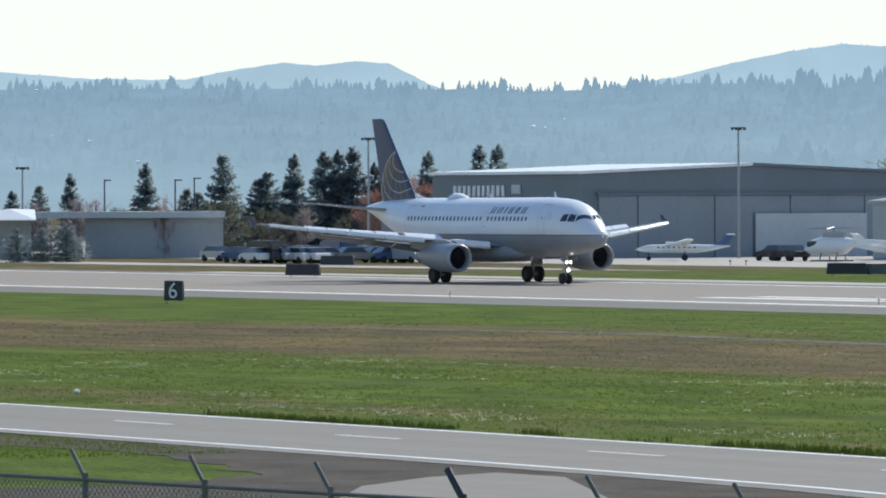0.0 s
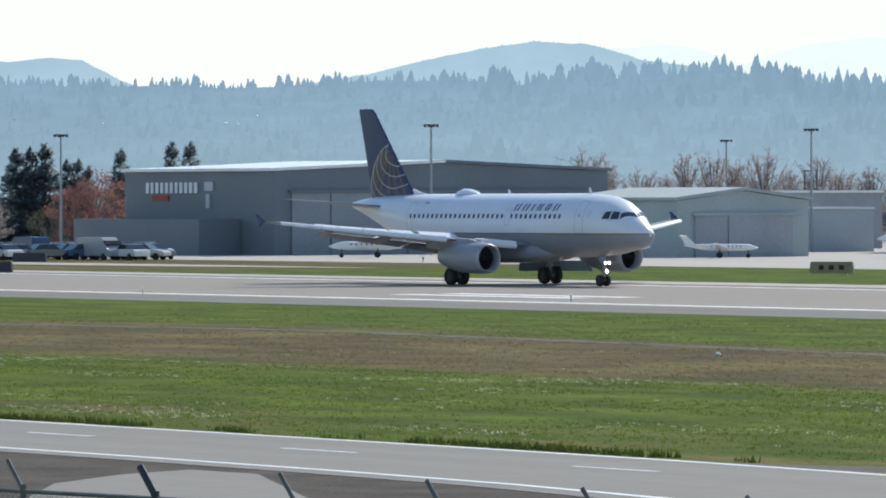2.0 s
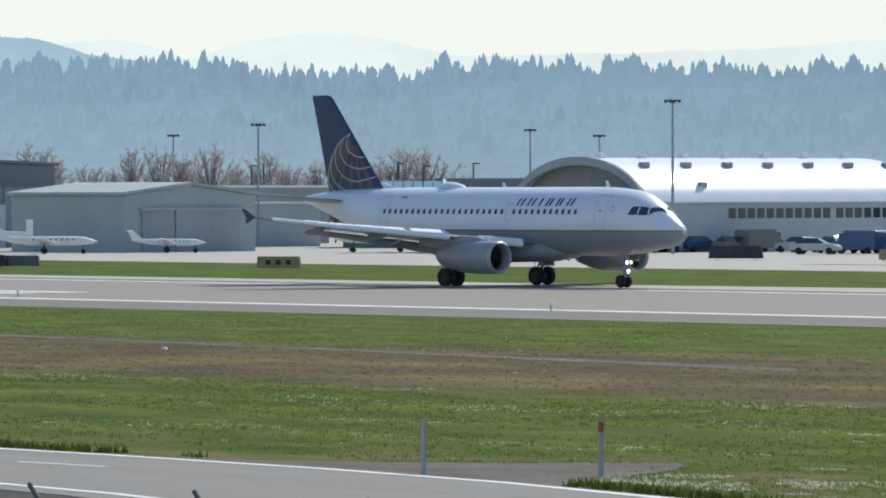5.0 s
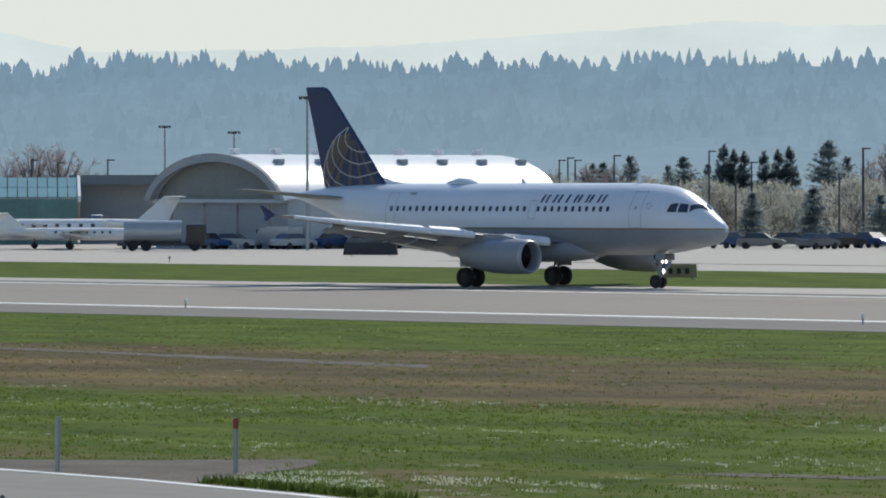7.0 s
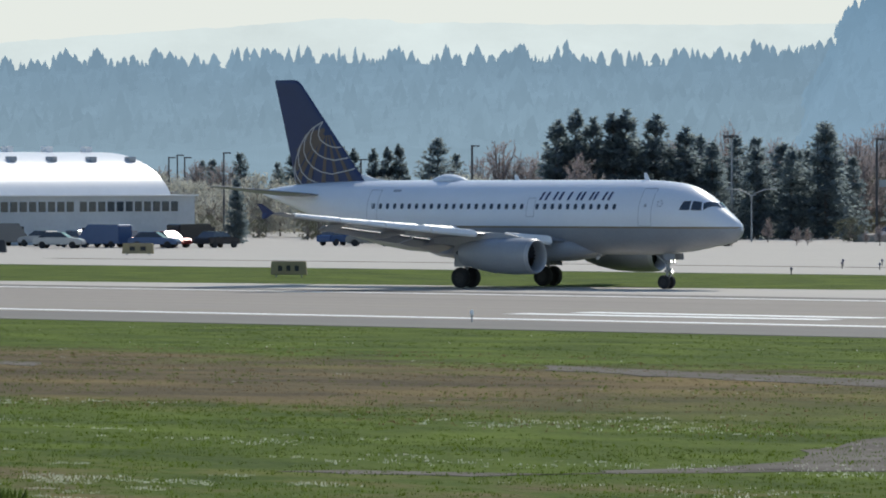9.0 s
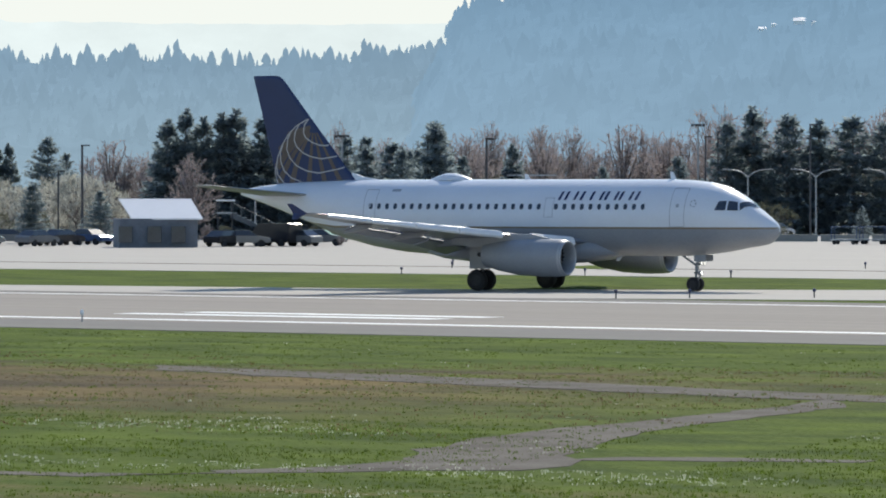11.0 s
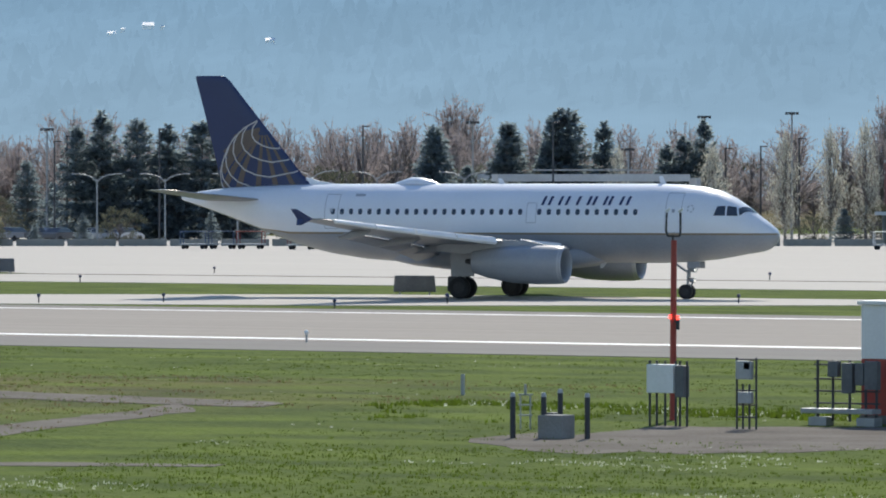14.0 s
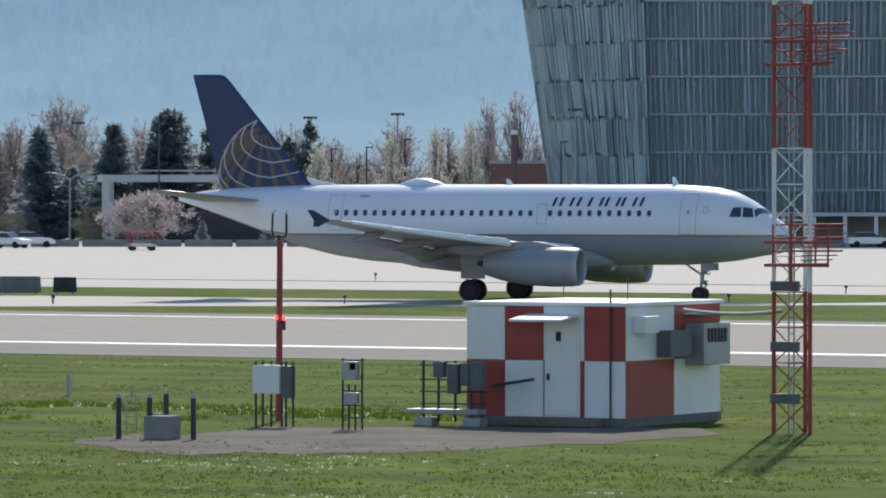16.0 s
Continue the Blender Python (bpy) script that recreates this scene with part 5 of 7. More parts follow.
for u in (-0.03, 1.0):
    bm = bmesh.new()
    q0, q1 = a + d * u, a + d * (u + 0.03)
    loft(bm, [[(q0.x, q0.y, 4.3), (q1.x, q1.y, 4.3), (q1.x, q1.y, 4.9), (q0.x, q0.y, 4.9)], [(q0.x + nv.x, q0.y + nv.y, 6.4), (q1.x + nv.x, q1.y + nv.y, 6.4), (q1.x + nv.x, q1.y + nv.y, 6.95), (q0.x + nv.x, q0.y + nv.y, 6.95)]])
    part("roof_frame", bm, WHITE, tb, "white sloping frame")
wall_box("annexe", tb, (-458.79, 386.67), (-453.61, 392.73), 10, 0, 6.0, GREYWALL)
wall_box("annexe_roof", tb, (-456.47, 383.21), (-449.46, 391.41), 14, 6.0, 7.0, SLATE)


def build_arch():
    X0, X1, Y0, L, zs, zp = -422.2, -403.6, 365.0, 36.0, 4.75, 8.5
    h = thing("arched_hangar", "old arched hangar with bright white barrel roof", "hangar")
    xm, w = (X0 + X1) / 2, (X1 - X0) / 2
    def arc(y, out, n=20):
        return [(xm - (w + out) * math.cos(math.pi * (0.08 + 0.84 * i / n)) / math.cos(math.pi * 0.08), y, zs - 0.25 + (zp - zs + out + 0.25) * (math.sin(math.pi * (0.08 + 0.84 * i / n)) - math.sin(math.pi * 0.08)) / (1 - math.sin(math.pi * 0.08))) for i in range(n + 1)]
    bm = bmesh.new()
    loft(bm, [arc(Y0 - 0.5, 0.35) + arc(Y0 - 0.5, 0.05)[::-1], arc(Y0 + L, 0.35) + arc(Y0 + L, 0.05)[::-1]])
    part("barrel_roof", bm, ROOFWHITE, h, "sunlit white barrel roof", True)
    bm = bmesh.new()
    loft(bm, [arc(Y0 - 0.9, 0.45) + arc(Y0 - 0.9, -0.35)[::-1], arc(Y0 - 0.45, 0.45) + arc(Y0 - 0.45, -0.35)[::-1]])
    part("arch_rim", bm, GREYWALL, h, "grey arched rim")
    for y in (Y0 + 0.4, Y0 + L - 0.6):
        bm = bmesh.new()
        loft(bm, [arc(y, 0.0) + [(X1, y, zs - 0.3), (X0, y, zs - 0.3)], arc(y + 0.3, 0.0) + [(X1, y + 0.3, zs - 0.3), (X0, y + 0.3, zs - 0.3)]])
        part("gable_wall", bm, DULLGREY, h)
    bm = bmesh.new()
    box(bm, xm, Y0, zs - 0.3, X1 - X0, 0.5, 0.35)
    part("door_beam", bm, PALEWALL, h)
    for i in range(8):
        bm = bmesh.new()
        ww = (X1 - X0) / 8
        box(bm, X0 + ww * (i + 0.5), Y0 + 0.3 + 0.15 * (i % 2), (zs - 0.5) / 2, ww - 0.1, 0.15, zs - 0.5)
        part("hangar_door", bm, GREYWALL, h, "grey sliding door leaf")
    bm = bmesh.new()
    box(bm, X1 + 1.3, Y0 + L / 2 + 0.4, 2.3, 3.6, L, 4.6)
    part("side_wall", bm, PALEWALL, h, "pale grey side annexe")
    bm = bmesh.new()
    box(bm, X1 + 1.4, Y0 + L / 2 + 0.4, 4.66, 4.2, L + 0.4, 0.14)
    part("side_roof", bm, ROOFWHITE, h)
    for i in range(22):
        bm = bmesh.new()
        box(bm, X1 + 3.12, Y0 + 7.5 + i * 1.22 + (0.5 if i > 10 else 0), 3.6, 0.1, 0.86, 0.95)
        part("side_window", bm, WINDOW, h)
    for i in range(7):
        bm = bmesh.new()
        y = Y0 + 2.0 + i * 5.3
        box(bm, xm + w * 0.0, y, zp + 0.55, 0.8, 0.9, 0.7, 0, 0.08)
        rod(bm, (xm, y, zp - 0.1), (xm, y, zp + 0.3), 0.22, None, 8)
        part("ridge_vent", bm, WHITE, h, "pale roof vent")
        bm = bmesh.new()
        xx = xm + w * 0.52
        box(bm, xx + 0.3, y + 1.0, zp - 0.35, 0.8, 0.8, 0.5, 0, 0.08)
        rod(bm, (xx + 0.2, y + 1.0, zp - 1.2), (xx + 0.2, y + 1.0, zp - 0.4), 0.25, None, 8)
        part("roof_vent", bm, GREYWALL, h, "grey roof vent")
    for y, z in ((Y0 + 7.5, 6.6), (Y0 + 17, 6.0)):
        bm = bmesh.new()
        rod(bm, (X1 - 1.2, y, 4.7), (X1 - 1.2, y, z), 0.08, None, 6)
        box(bm, X1 - 1.0, y, z - 0.3, 0.5, 0.9, 0.5, 0, 0.1)
        part("roof_unit", bm, GREYWALL, h)

build_arch()
# small dark house with a bright roof
hs = thing("field_house", "small dark house with bright white roof", "house")
a, b = Vector((-349.15, 388.04)), Vector((-342.77, 393.69))
wall_box("wall", hs, a + Vector((1, 0.5)), b - Vector((0.6, 0)), 6, 0, 2.6, mat("dark house wall", (0.15, 0.17, 0.20), 0.8))
d = b - a
nv = Vector((-d.y, d.x)).normalized() * 4
bm = bmesh.new()
e0, e1, r0, r1 = a + d * 0.26, b, a + d * 0.12 + nv, b - d * 0.12 + nv
loft(bm, [[(e0.x, e0.y, 2.5), (e1.x, e1.y, 2.5), (r1.x, r1.y, 4.25), (r0.x, r0.y, 4.25)], [(e0.x, e0.y, 2.62), (e1.x, e1.y, 2.62), (r1.x, r1.y, 4.37), (r0.x, r0.y, 4.37)]])
part("roof_slope", bm, ROOFWHITE, hs, "sunlit white roof slope")
for u in (0.2, 0.5, 0.75):
    q = a + d * u
    bm = bmesh.new()
    box(bm, q.x, q.y, 1.2, 1.2, 0.9, 1.4, 35)
    part("window", bm, WINDOW, hs)

# white portal frames of the terminal piers, haze painted in as pale grey
for i, (p, q, zt) in enumerate((((-370.26, 472.13), (-367.21, 479.56), 6.1), ((-317.22, 511.64), (-302.18, 525.28), 7.1))):
    fr = thing("portal_frame", "pale grey steel portal frame over a dark recess", "canopy")
    p, q = Vector(p), Vector(q)
    wall_box("beam", fr, p, q, 3, zt - 0.75, zt, PALEWALL, "pale grey beam")
    wall_box("roof_rail", fr, p + (q - p) * 0.2, q - (q - p) * 0.2, 2, zt + 0.35, zt + 0.5, STEEL)
    for u in (0, 1):
        c = p + (q - p) * u
        bm = bmesh.new()
        box(bm, c.x, c.y + 1, zt / 2 - 0.2, 0.9, 0.9, zt - 0.4)
        part("column", bm, PALEWALL, fr, "pale grey column")
    # Back wall coloured near black to paint the shade inside the frame.
    wall_box("back_wall", fr, p + Vector((-3, 6)), q + Vector((-3, 6)), 1, 0, 3.2, mat("recess wall with painted shade", (0.05, 0.055, 0.06), 0.8))

tb2 = thing("terminal_block", "long low grey terminal building with flat roof", "building")
wall_box("wall", tb2, (-358.08, 578.08), (-343.61, 598.36), 14, 0, 6.6, GREYWALL)
wall_box("roof_edge", tb2, (-357.84, 577.06), (-342.88, 597.62), 16, 6.6, 7.3, PALEWALL, "pale grey roof edge")
bb = thing("brick_building", "red brick building with flat roof behind trees", "building")
wall_box("wall", bb, (-324.12, 609.14), (-311.46, 615.70), 20, 0, 8.6, BRICK)
wall_box("parapet", bb, (-324.03, 608.84), (-311.27, 615.47), 21, 8.6, 8.95, GREYWALL)
ch = thing("brick_chimney", "slim brown chimney with pale cap beside the brick building", "chimney", pose(*polar(-27.776, 606)))
bm = bmesh.new()
rod(bm, (0, 0, 0), (0, 0, 11.3), 0.34, 0.30, 14)
part("shaft", bm, BRICK, ch, "", True)
bm = bmesh.new()
rod(bm, (0, 0, 11.3), (0, 0, 11.75), 0.36, 0.30, 14)
part("cap", bm, WHITE, ch, "pale cap")
cn = thing("open_concourse", "low grey concourse with white pillars", "building")
p, q = Vector((-277.93, 522.70)), Vector((-240.81, 547.37))
wall_box("roof", cn, p, q, 12, 2.9, 3.25, PALEWALL, "pale flat roof")
wall_box("back_wall", cn, p + Vector((-4, 7)), q + Vector((-4, 7)), 1, 0, 2.9, DULLGREY)
for i in range(14):
    c = p + (q - p) * (i + 0.3) / 14
    bm = bmesh.new()
    box(bm, c.x, c.y + 0.5, 1.45, 0.3, 0.3, 2.9)
    part("pillar", bm, WHITE, cn, "white pillar")
bar = thing("low_barrier", "long low dark barrier along the apron edge", "fence")
for i in range(30):
    c0, c1 = polar(-38.5 + i * 0.5, 572), polar(-38.5 + i * 0.5 + 0.47, 572)
    wall_box("barrier_panel", bar, c0, c1, 0.4, 0, 0.7, DULLGREY)


def build_office():
    """Glass office block: leaning facets with glass fins and pale floor bands."""
    ob = thing("glass_office_block", "tall leaning glass office block with vertical fins", "office building")
    fin_a = mat("pale green glass fin", (0.33, 0.41, 0.425), 0.55, 0, 0.25, 0.2, 2, spec=0.3, rand=0.13)
    fin_b = mat("blue grey glass fin", (0.235, 0.30, 0.335), 0.6, 0, 0.3, 0.2, 2, spec=0.25, rand=0.3)
    core = mat("dark office glazing", (0.275, 0.345, 0.375), 0.4, 0, 0.3, 0.15, 2)
    band = mat("pale floor band", (0.30, 0.37, 0.40), 0.5, 0, 0.1, 0.3, 3)
    # foot and head of the corner lines
    foot = [polar(-27.360, 632), polar(-26.420, 612), polar(-23.197, 612)]
    head = [polar(-27.913, 632), polar(-26.558, 612), polar(-23.088, 612)]
    H, fl = 43.0, 3.95
    def at(i, u, z):
        k = z / H
        a, b = foot[i].lerp(head[i], k), foot[i + 1].lerp(head[i + 1], k)
        return a.lerp(b, u)
    for i in range(2):
        bm = bmesh.new()
        n = 6
        front = [[(*at(i, u, z).xy, z) for u in (0, 1)] for z in (0, H)]
        back = [[(x * 1.03, y * 1.03, z) for x, y, z in r] for r in front]
        loft(bm, [front[0] + back[0][::-1], front[1] + back[1][::-1]])
        part("facade_core", bm, core, ob)
        cnt = 34 if i == 0 else 62
        for f in range(7):
            z0, z1 = 1.6 + f * fl, 1.6 + (f + 1) * fl
            if i == 1:
                bm = bmesh.new()
                p, q = at(i, 0, z0), at(i, 1, z0)
                d = (q - p).normalized()
                nrm = Vector((d.y, -d.x, 0))
                if nrm.dot(p) > 0:
                    nrm = -nrm
                loft(bm, [[(*(p + nrm * 0.9).xy, z0 - 0.11), (*(q + nrm * 0.9).xy, z0 - 0.11), (*(q + nrm * 0.9).xy, z0 + 0.11), (*(p + nrm * 0.9).xy, z0 + 0.11)], [(*p.xy, z0 - 0.11), (*q.xy, z0 - 0.11), (*q.xy, z0 + 0.11), (*p.xy, z0 + 0.11)]])
                part("floor_band", bm, band, ob, "pale floor band")
            for k in range(cnt):
                u = (k + (0.02 if i == 0 else 0.15 + 0.5 * random.random())) / cnt
                w = (0.7 + 0.28 * random.random()) / cnt if i == 0 else (0.22 + 0.28 * random.random()) / cnt
                if u + w > 0.999:
                    continue
                drop = (random.random() - 0.5) * 0.5 if i == 0 else 0
                p, q, p1, q1 = at(i, u, z0), at(i, u + w, z0), at(i, u, z1), at(i, u + w, z1)
                bm = bmesh.new()
                # the panes hang like shingles, each row standing out at its foot
                g = 0.9953 + 0.001 * random.random() if i == 0 else 0.9985
                h = 0.9965 if i == 0 else 0.9985
                lap = -0.25 if i == 0 else 0.2
                lo = [(p.x * g, p.y * g, z0 + lap + drop), (q.x * g, q.y * g, z0 + lap + drop), (q1.x * h, q1.y * h, z1 - 0.2 + drop), (p1.x * h, p1.y * h, z1 - 0.2 + drop)]
                loft(bm, [lo, [(x * 1.0004, y * 1.0004, z) for x, y, z in lo]])
                part("glass_fin", bm, fin_a if (i == 0 and random.random() < 0.75) else fin_b, ob)

build_office()

# ---------------------------------------------------------------- poles
POLE = mat("pale mast steel", (0.33, 0.35, 0.37), 0.5, 0.3, 0.15, 0.5, 5)
POLED = mat("dark lamp pole", (0.07, 0.075, 0.085), 0.6, 0.2, 0.2, 0.5, 5)

def lamp_pole(az, dist, h, kind):
    p = polar(az, dist)
    rz = -az
    if kind == "mast":
        t = thing("floodlight_mast", "tall pale apron floodlight mast", "light pole", pose(p.x, p.y, 0, 0, 0, rz), "light poles")
        bm = bmesh.new()
        rod(bm, (0, 0, 0), (0, 0, h), 0.16, 0.09, 8)
        part("pole", bm, POLE, t)
        bm = bmesh.new()
        box(bm, 0, 0, h, 1.5, 0.7, 0.12)
        part("head_frame", bm, POLED, t)
        for x in (-0.6, -0.2, 0.2, 0.6):
            bm = bmesh.new()
            box(bm, x, -0.2, h - 0.12, 0.3, 0.35, 0.2, 0, 0.04)
            part("floodlight", bm, POLED, t)
    elif kind == "lamp":
        t = thing("street_lamp", "dark car-park lamp pole with single head", "street lamp", pose(p.x, p.y, 0, 0, 0, rz), "light poles")
        bm = bmesh.new()
        rod(bm, (0, 0, 0), (0, 0, h), 0.11, 0.08, 8)
        part("pole", bm, POLED, t)
        bm = bmesh.new()
        box(bm, 0.32, 0, h, 0.85, 0.3, 0.14, 0, 0.03)
        part("lamp_head", bm, POLED, t)
    else:
        t = thing("twin_street_lamp", "pale street lamp with two curved arms", "street lamp", pose(p.x, p.y, 0, 0, 0, rz), "light poles")
        bm = bmesh.new()
        rod(bm, (0, 0, 0), (0, 0, h - 0.55), 0.10, 0.07, 8)
        part("pole", bm, POLE, t)
        for s in (-1, 1):
            bm = bmesh.new()
            pts = [(0, 0, h - 0.8), (s * 0.5, 0, h - 0.35), (s * 1.1, 0, h - 0.12), (s * 1.9, 0, h)]
            for a, b in zip(pts, pts[1:]):
                rod(bm, a, b, 0.06, None, 6)
            box(bm, s * 2.2, 0, h, 0.7, 0.25, 0.12, 0, 0.03)
            part("arm", bm, POLE, t)

lamp_pole(-55.427, 580, 12.9, "mast")
lamp_pole(-59.047, 600, 12.2, "mast")
lamp_pole(-51.710, 600, 12.6, "mast")
lamp_pole(-50.870, 720, 12.8, "mast")
lamp_pole(-52.540, 720, 12.6, "mast")
lamp_pole(-49.048, 720, 13.2, "mast")
lamp_pole(-48.371, 700, 12.3, "mast")
lamp_pole(-50.953, 640, 8.7, "lamp")
lamp_pole(-51.777, 640, 8.5, "lamp")
lamp_pole(-50.350, 640, 8.7, "lamp")
lamp_pole(-50.091, 640, 8.4, "lamp")
lamp_pole(-49.605, 640, 8.7, "lamp")
lamp_pole(-44.651, 620, 9.0, "lamp")
lamp_pole(-43.723, 610, 9.4, "lamp")
lamp_pole(-42.218, 600, 9.6, "lamp")
lamp_pole(-43.309, 650, 8.4, "lamp")
lamp_pole(-43.464, 600, 7.0, "lamp")
lamp_pole(-42.455, 620, 7.0, "lamp")
lamp_pole(-45.188, 640, 8.6, "lamp")
lamp_pole(-45.105, 650, 8.9, "lamp")
lamp_pole(-45.033, 640, 8.6, "lamp")
lamp_pole(-42.224, 600, 9.6, "lamp")
lamp_pole(-39.681, 600, 10.6, "mast")
lamp_pole(-38.843, 600, 10.2, "lamp")
lamp_pole(-38.270, 600, 10.3, "lamp")
lamp_pole(-38.265, 600, 10.2, "lamp")
lamp_pole(-38.844, 620, 10.6, "lamp")
lamp_pole(-36.126, 620, 10.6, "lamp")
lamp_pole(-35.102, 600, 11.7, "lamp")
lamp_pole(-33.112, 600, 12.0, "lamp")
lamp_pole(-36.198, 640, 12.1, "mast")
lamp_pole(-36.004, 640, 11.3, "lamp")
lamp_pole(-34.234, 660, 12.8, "mast")
lamp_pole(-32.036, 660, 13.1, "mast")
lamp_pole(-31.250, 600, 12.4, "lamp")
lamp_pole(-29.773, 650, 13.6, "mast")
lamp_pole(-28.917, 650, 14.0, "mast")
lamp_pole(-29.563, 640, 10.0, "lamp")
lamp_pole(-29.220, 640, 10.2, "lamp")
lamp_pole(-28.845, 630, 11.0, "lamp")
lamp_pole(-27.317, 600, 10.5, "lamp")
lamp_pole(-27.180, 596, 13.8, "mast")
lamp_pole(-30.514, 700, 10.3, "mast")
lamp_pole(-35.711, 590, 7.1, "twin")
lamp_pole(-35.047, 590, 7.1, "twin")
lamp_pole(-34.339, 590, 7.1, "twin")
lamp_pole(-33.609, 590, 7.4, "twin")
lamp_pole(-32.974, 590, 7.3, "twin")
lamp_pole(-32.119, 600, 7.3, "twin")
lamp_pole(-40.531, 575, 5.1, "twin")
lamp_pole(-39.488, 575, 5.2, "twin")
lamp_pole(-47.655, 530, 13.9, "mast")
lamp_pole(-60.751, 640, 8.3, "lamp")
lamp_pole(-60.938, 640, 8.1, "lamp")
lamp_pole(-61.628, 640, 8.1, "lamp")
lamp_pole(-62.427, 640, 9.5, "mast")

# ---------------------------------------------------------------- vehicles on the apron
CARGLASS = glass("dark car glass", (0.03, 0.035, 0.045))

def build_car(x, y, rz, paint, label, L=4.5, H=1.45, van=False):
    c = thing("van" if van else "car", label, "van" if van else "car", pose(x, y, 0.02, 0, 0, rz), "parked vehicles")
    W = 1.8
    prof = [(-L / 2, 0.35), (-L / 2, 0.85), (-L * 0.46, 0.98), (-L * 0.2, 1.0), (L * 0.22, 0.98), (L * 0.44, 0.85), (L / 2, 0.7), (L / 2, 0.35)]
    if van:
        prof = [(-L / 2, 0.35), (-L / 2, H - 0.1), (-L * 0.46, H), (L * 0.25, H), (L * 0.40, 1.1), (L * 0.48, 0.95), (L / 2, 0.7), (L / 2, 0.35)]
    bm = bmesh.new()
    loft(bm, [[(u, s * W / 2, v) for u, v in prof] for s in (-1, 1)])
    bmesh.ops.bevel(bm, geom=list(bm.edges), offset=0.07, segments=2, affect="EDGES")
    part("body", bm, paint, c)
    if not van:
        bm = bmesh.new()
        lo = [(-L * 0.40, 0.97), (L * 0.22, 0.97), (L * 0.06, H), (-L * 0.26, H)]
        loft(bm, [[(u, s * (W / 2 - 0.06 - 0.12 * (v > 1.1)), v) for u, v in lo] for s in (-1, 1)])
        part("cabin_glass", bm, CARGLASS, c)
        bm = bmesh.new()
        box(bm, -L * 0.10, 0, H + 0.01, L * 0.30, W - 0.38, 0.05, 0, 0.02)
        part("roof", bm, paint, c)
    else:
        bm = bmesh.new()
        box(bm, L * 0.33, 0, H * 0.74, 0.5, W - 0.1, 0.5, 0, 0.03)
        part("cab_glass", bm, CARGLASS, c)
    for u in (-L * 0.31, L * 0.31):
        for s in (-1, 1):
            bm = bmesh.new()
            rod(bm, (u, s * (W / 2 - 0.22), 0.32), (u, s * (W / 2 + 0.01), 0.32), 0.32, None, 14)
            part("wheel", bm, RUBBER, c)
    return c


PAINTS = [mat("car paint " + n, c, 0.22, 0.2, 0.05, 1, 5) for n, c in (("white", (0.75, 0.76, 0.77)), ("silver", (0.42, 0.44, 0.46)), ("black", (0.03, 0.03, 0.035)), ("blue", (0.05, 0.10, 0.22)), ("red", (0.28, 0.04, 0.04)), ("grey", (0.17, 0.18, 0.19)))]
PNAMES = ["white", "silver", "black", "dark blue", "red", "grey"]
random.seed(5)
def park(az0, az1, dist, n, van_every=0, kinds=(0, 1, 1, 5, 2, 3)):
    for i in range(n):
        p = polar(az0 + (az1 - az0) * (i + 0.5 * random.random()) / n, dist + random.uniform(-6, 6))
        k = random.choice(kinds)
        van = van_every and i % van_every == 2
        build_car(p.x, p.y, random.choice((0, 180, 90, 35)) + random.uniform(-6, 6), PAINTS[k], PNAMES[k] + (" van" if van else " car") + " parked beside the apron", 5.2 if van else 4.5, 2.1 if van else 1.45, van)

park(-60.331, -58.014, 548, 17, 5)
park(-60.221, -58.069, 566, 14, 0)
park(-60.552, -60.441, 560, 1)
park(-48.745, -45.876, 540, 9, 4)
park(-46.340, -44.519, 528, 8, 4, (2, 3, 5, 4, 1))
park(-40.890, -39.675, 532, 5, 3, (5, 2, 1))
park(-38.171, -36.734, 575, 4, 2, (0, 1))
park(-37.699, -35.272, 620, 9, 0, (0, 1, 5))
park(-32.801, -32.361, 565, 2, 0, (0,))
park(-24.407, -24.131, 568, 1, 0, (0,))
park(-43.530, -41.998, 540, 6, 0, (2, 5, 1, 3))

def baggage_cart(az, dist, colour, label):
    p = polar(az, dist)
    c = thing("baggage_cart", label, "cart", pose(p.x, p.y, 0.02, 0, 0, 20))
    bm = bmesh.new()
    box(bm, 0, 0, 0.45, 2.6, 1.4, 0.12)
    part("deck", bm, STEEL, c)
    for x in (-1.2, 1.2):
        bm = bmesh.new()
        for y in (-0.6, 0.6):
            rod(bm, (x, y, 0.5), (x, y, 1.6), 0.04, None, 6)
        rod(bm, (x, -0.6, 1.6), (x, 0.6, 1.6), 0.04, None, 6)
        part("end_frame", bm, colour, c)
    bm = bmesh.new()
    box(bm, 0, 0, 1.65, 2.6, 1.4, 0.06)
    part("canopy", bm, colour, c)
    for x in (-0.9, 0.9):
        for y in (-0.6, 0.6):
            bm = bmesh.new()
            rod(bm, (x, y - 0.06, 0.2), (x, y + 0.06, 0.2), 0.2, None, 10)
            part("wheel", bm, RUBBER, c)

for t_az, d, m, lab in ((-34.759, 545, PAINTS[3], "dark blue baggage cart on the apron"), (-34.483, 546, PAINTS[3], "dark blue baggage cart on the apron"), (-34.208, 545, PAINTS[4], "red baggage cart on the apron"), (-33.711, 540, PAINTS[4], "red baggage cart on the apron"),
                        (-27.989, 540, WHITE, "white framed baggage cart on the apron"), (-27.659, 546, PAINTS[4], "red baggage cart on the apron"), (-31.412, 536, PAINTS[4], "red baggage cart on the apron"), (-29.608, 545, WHITE, "white framed baggage cart on the apron"),
                        (-31.430, 548, PAINTS[4], "red baggage cart on the apron"), (-29.305, 547, WHITE, "white framed baggage cart on the apron")):
    baggage_cart(t_az, d, m, lab)

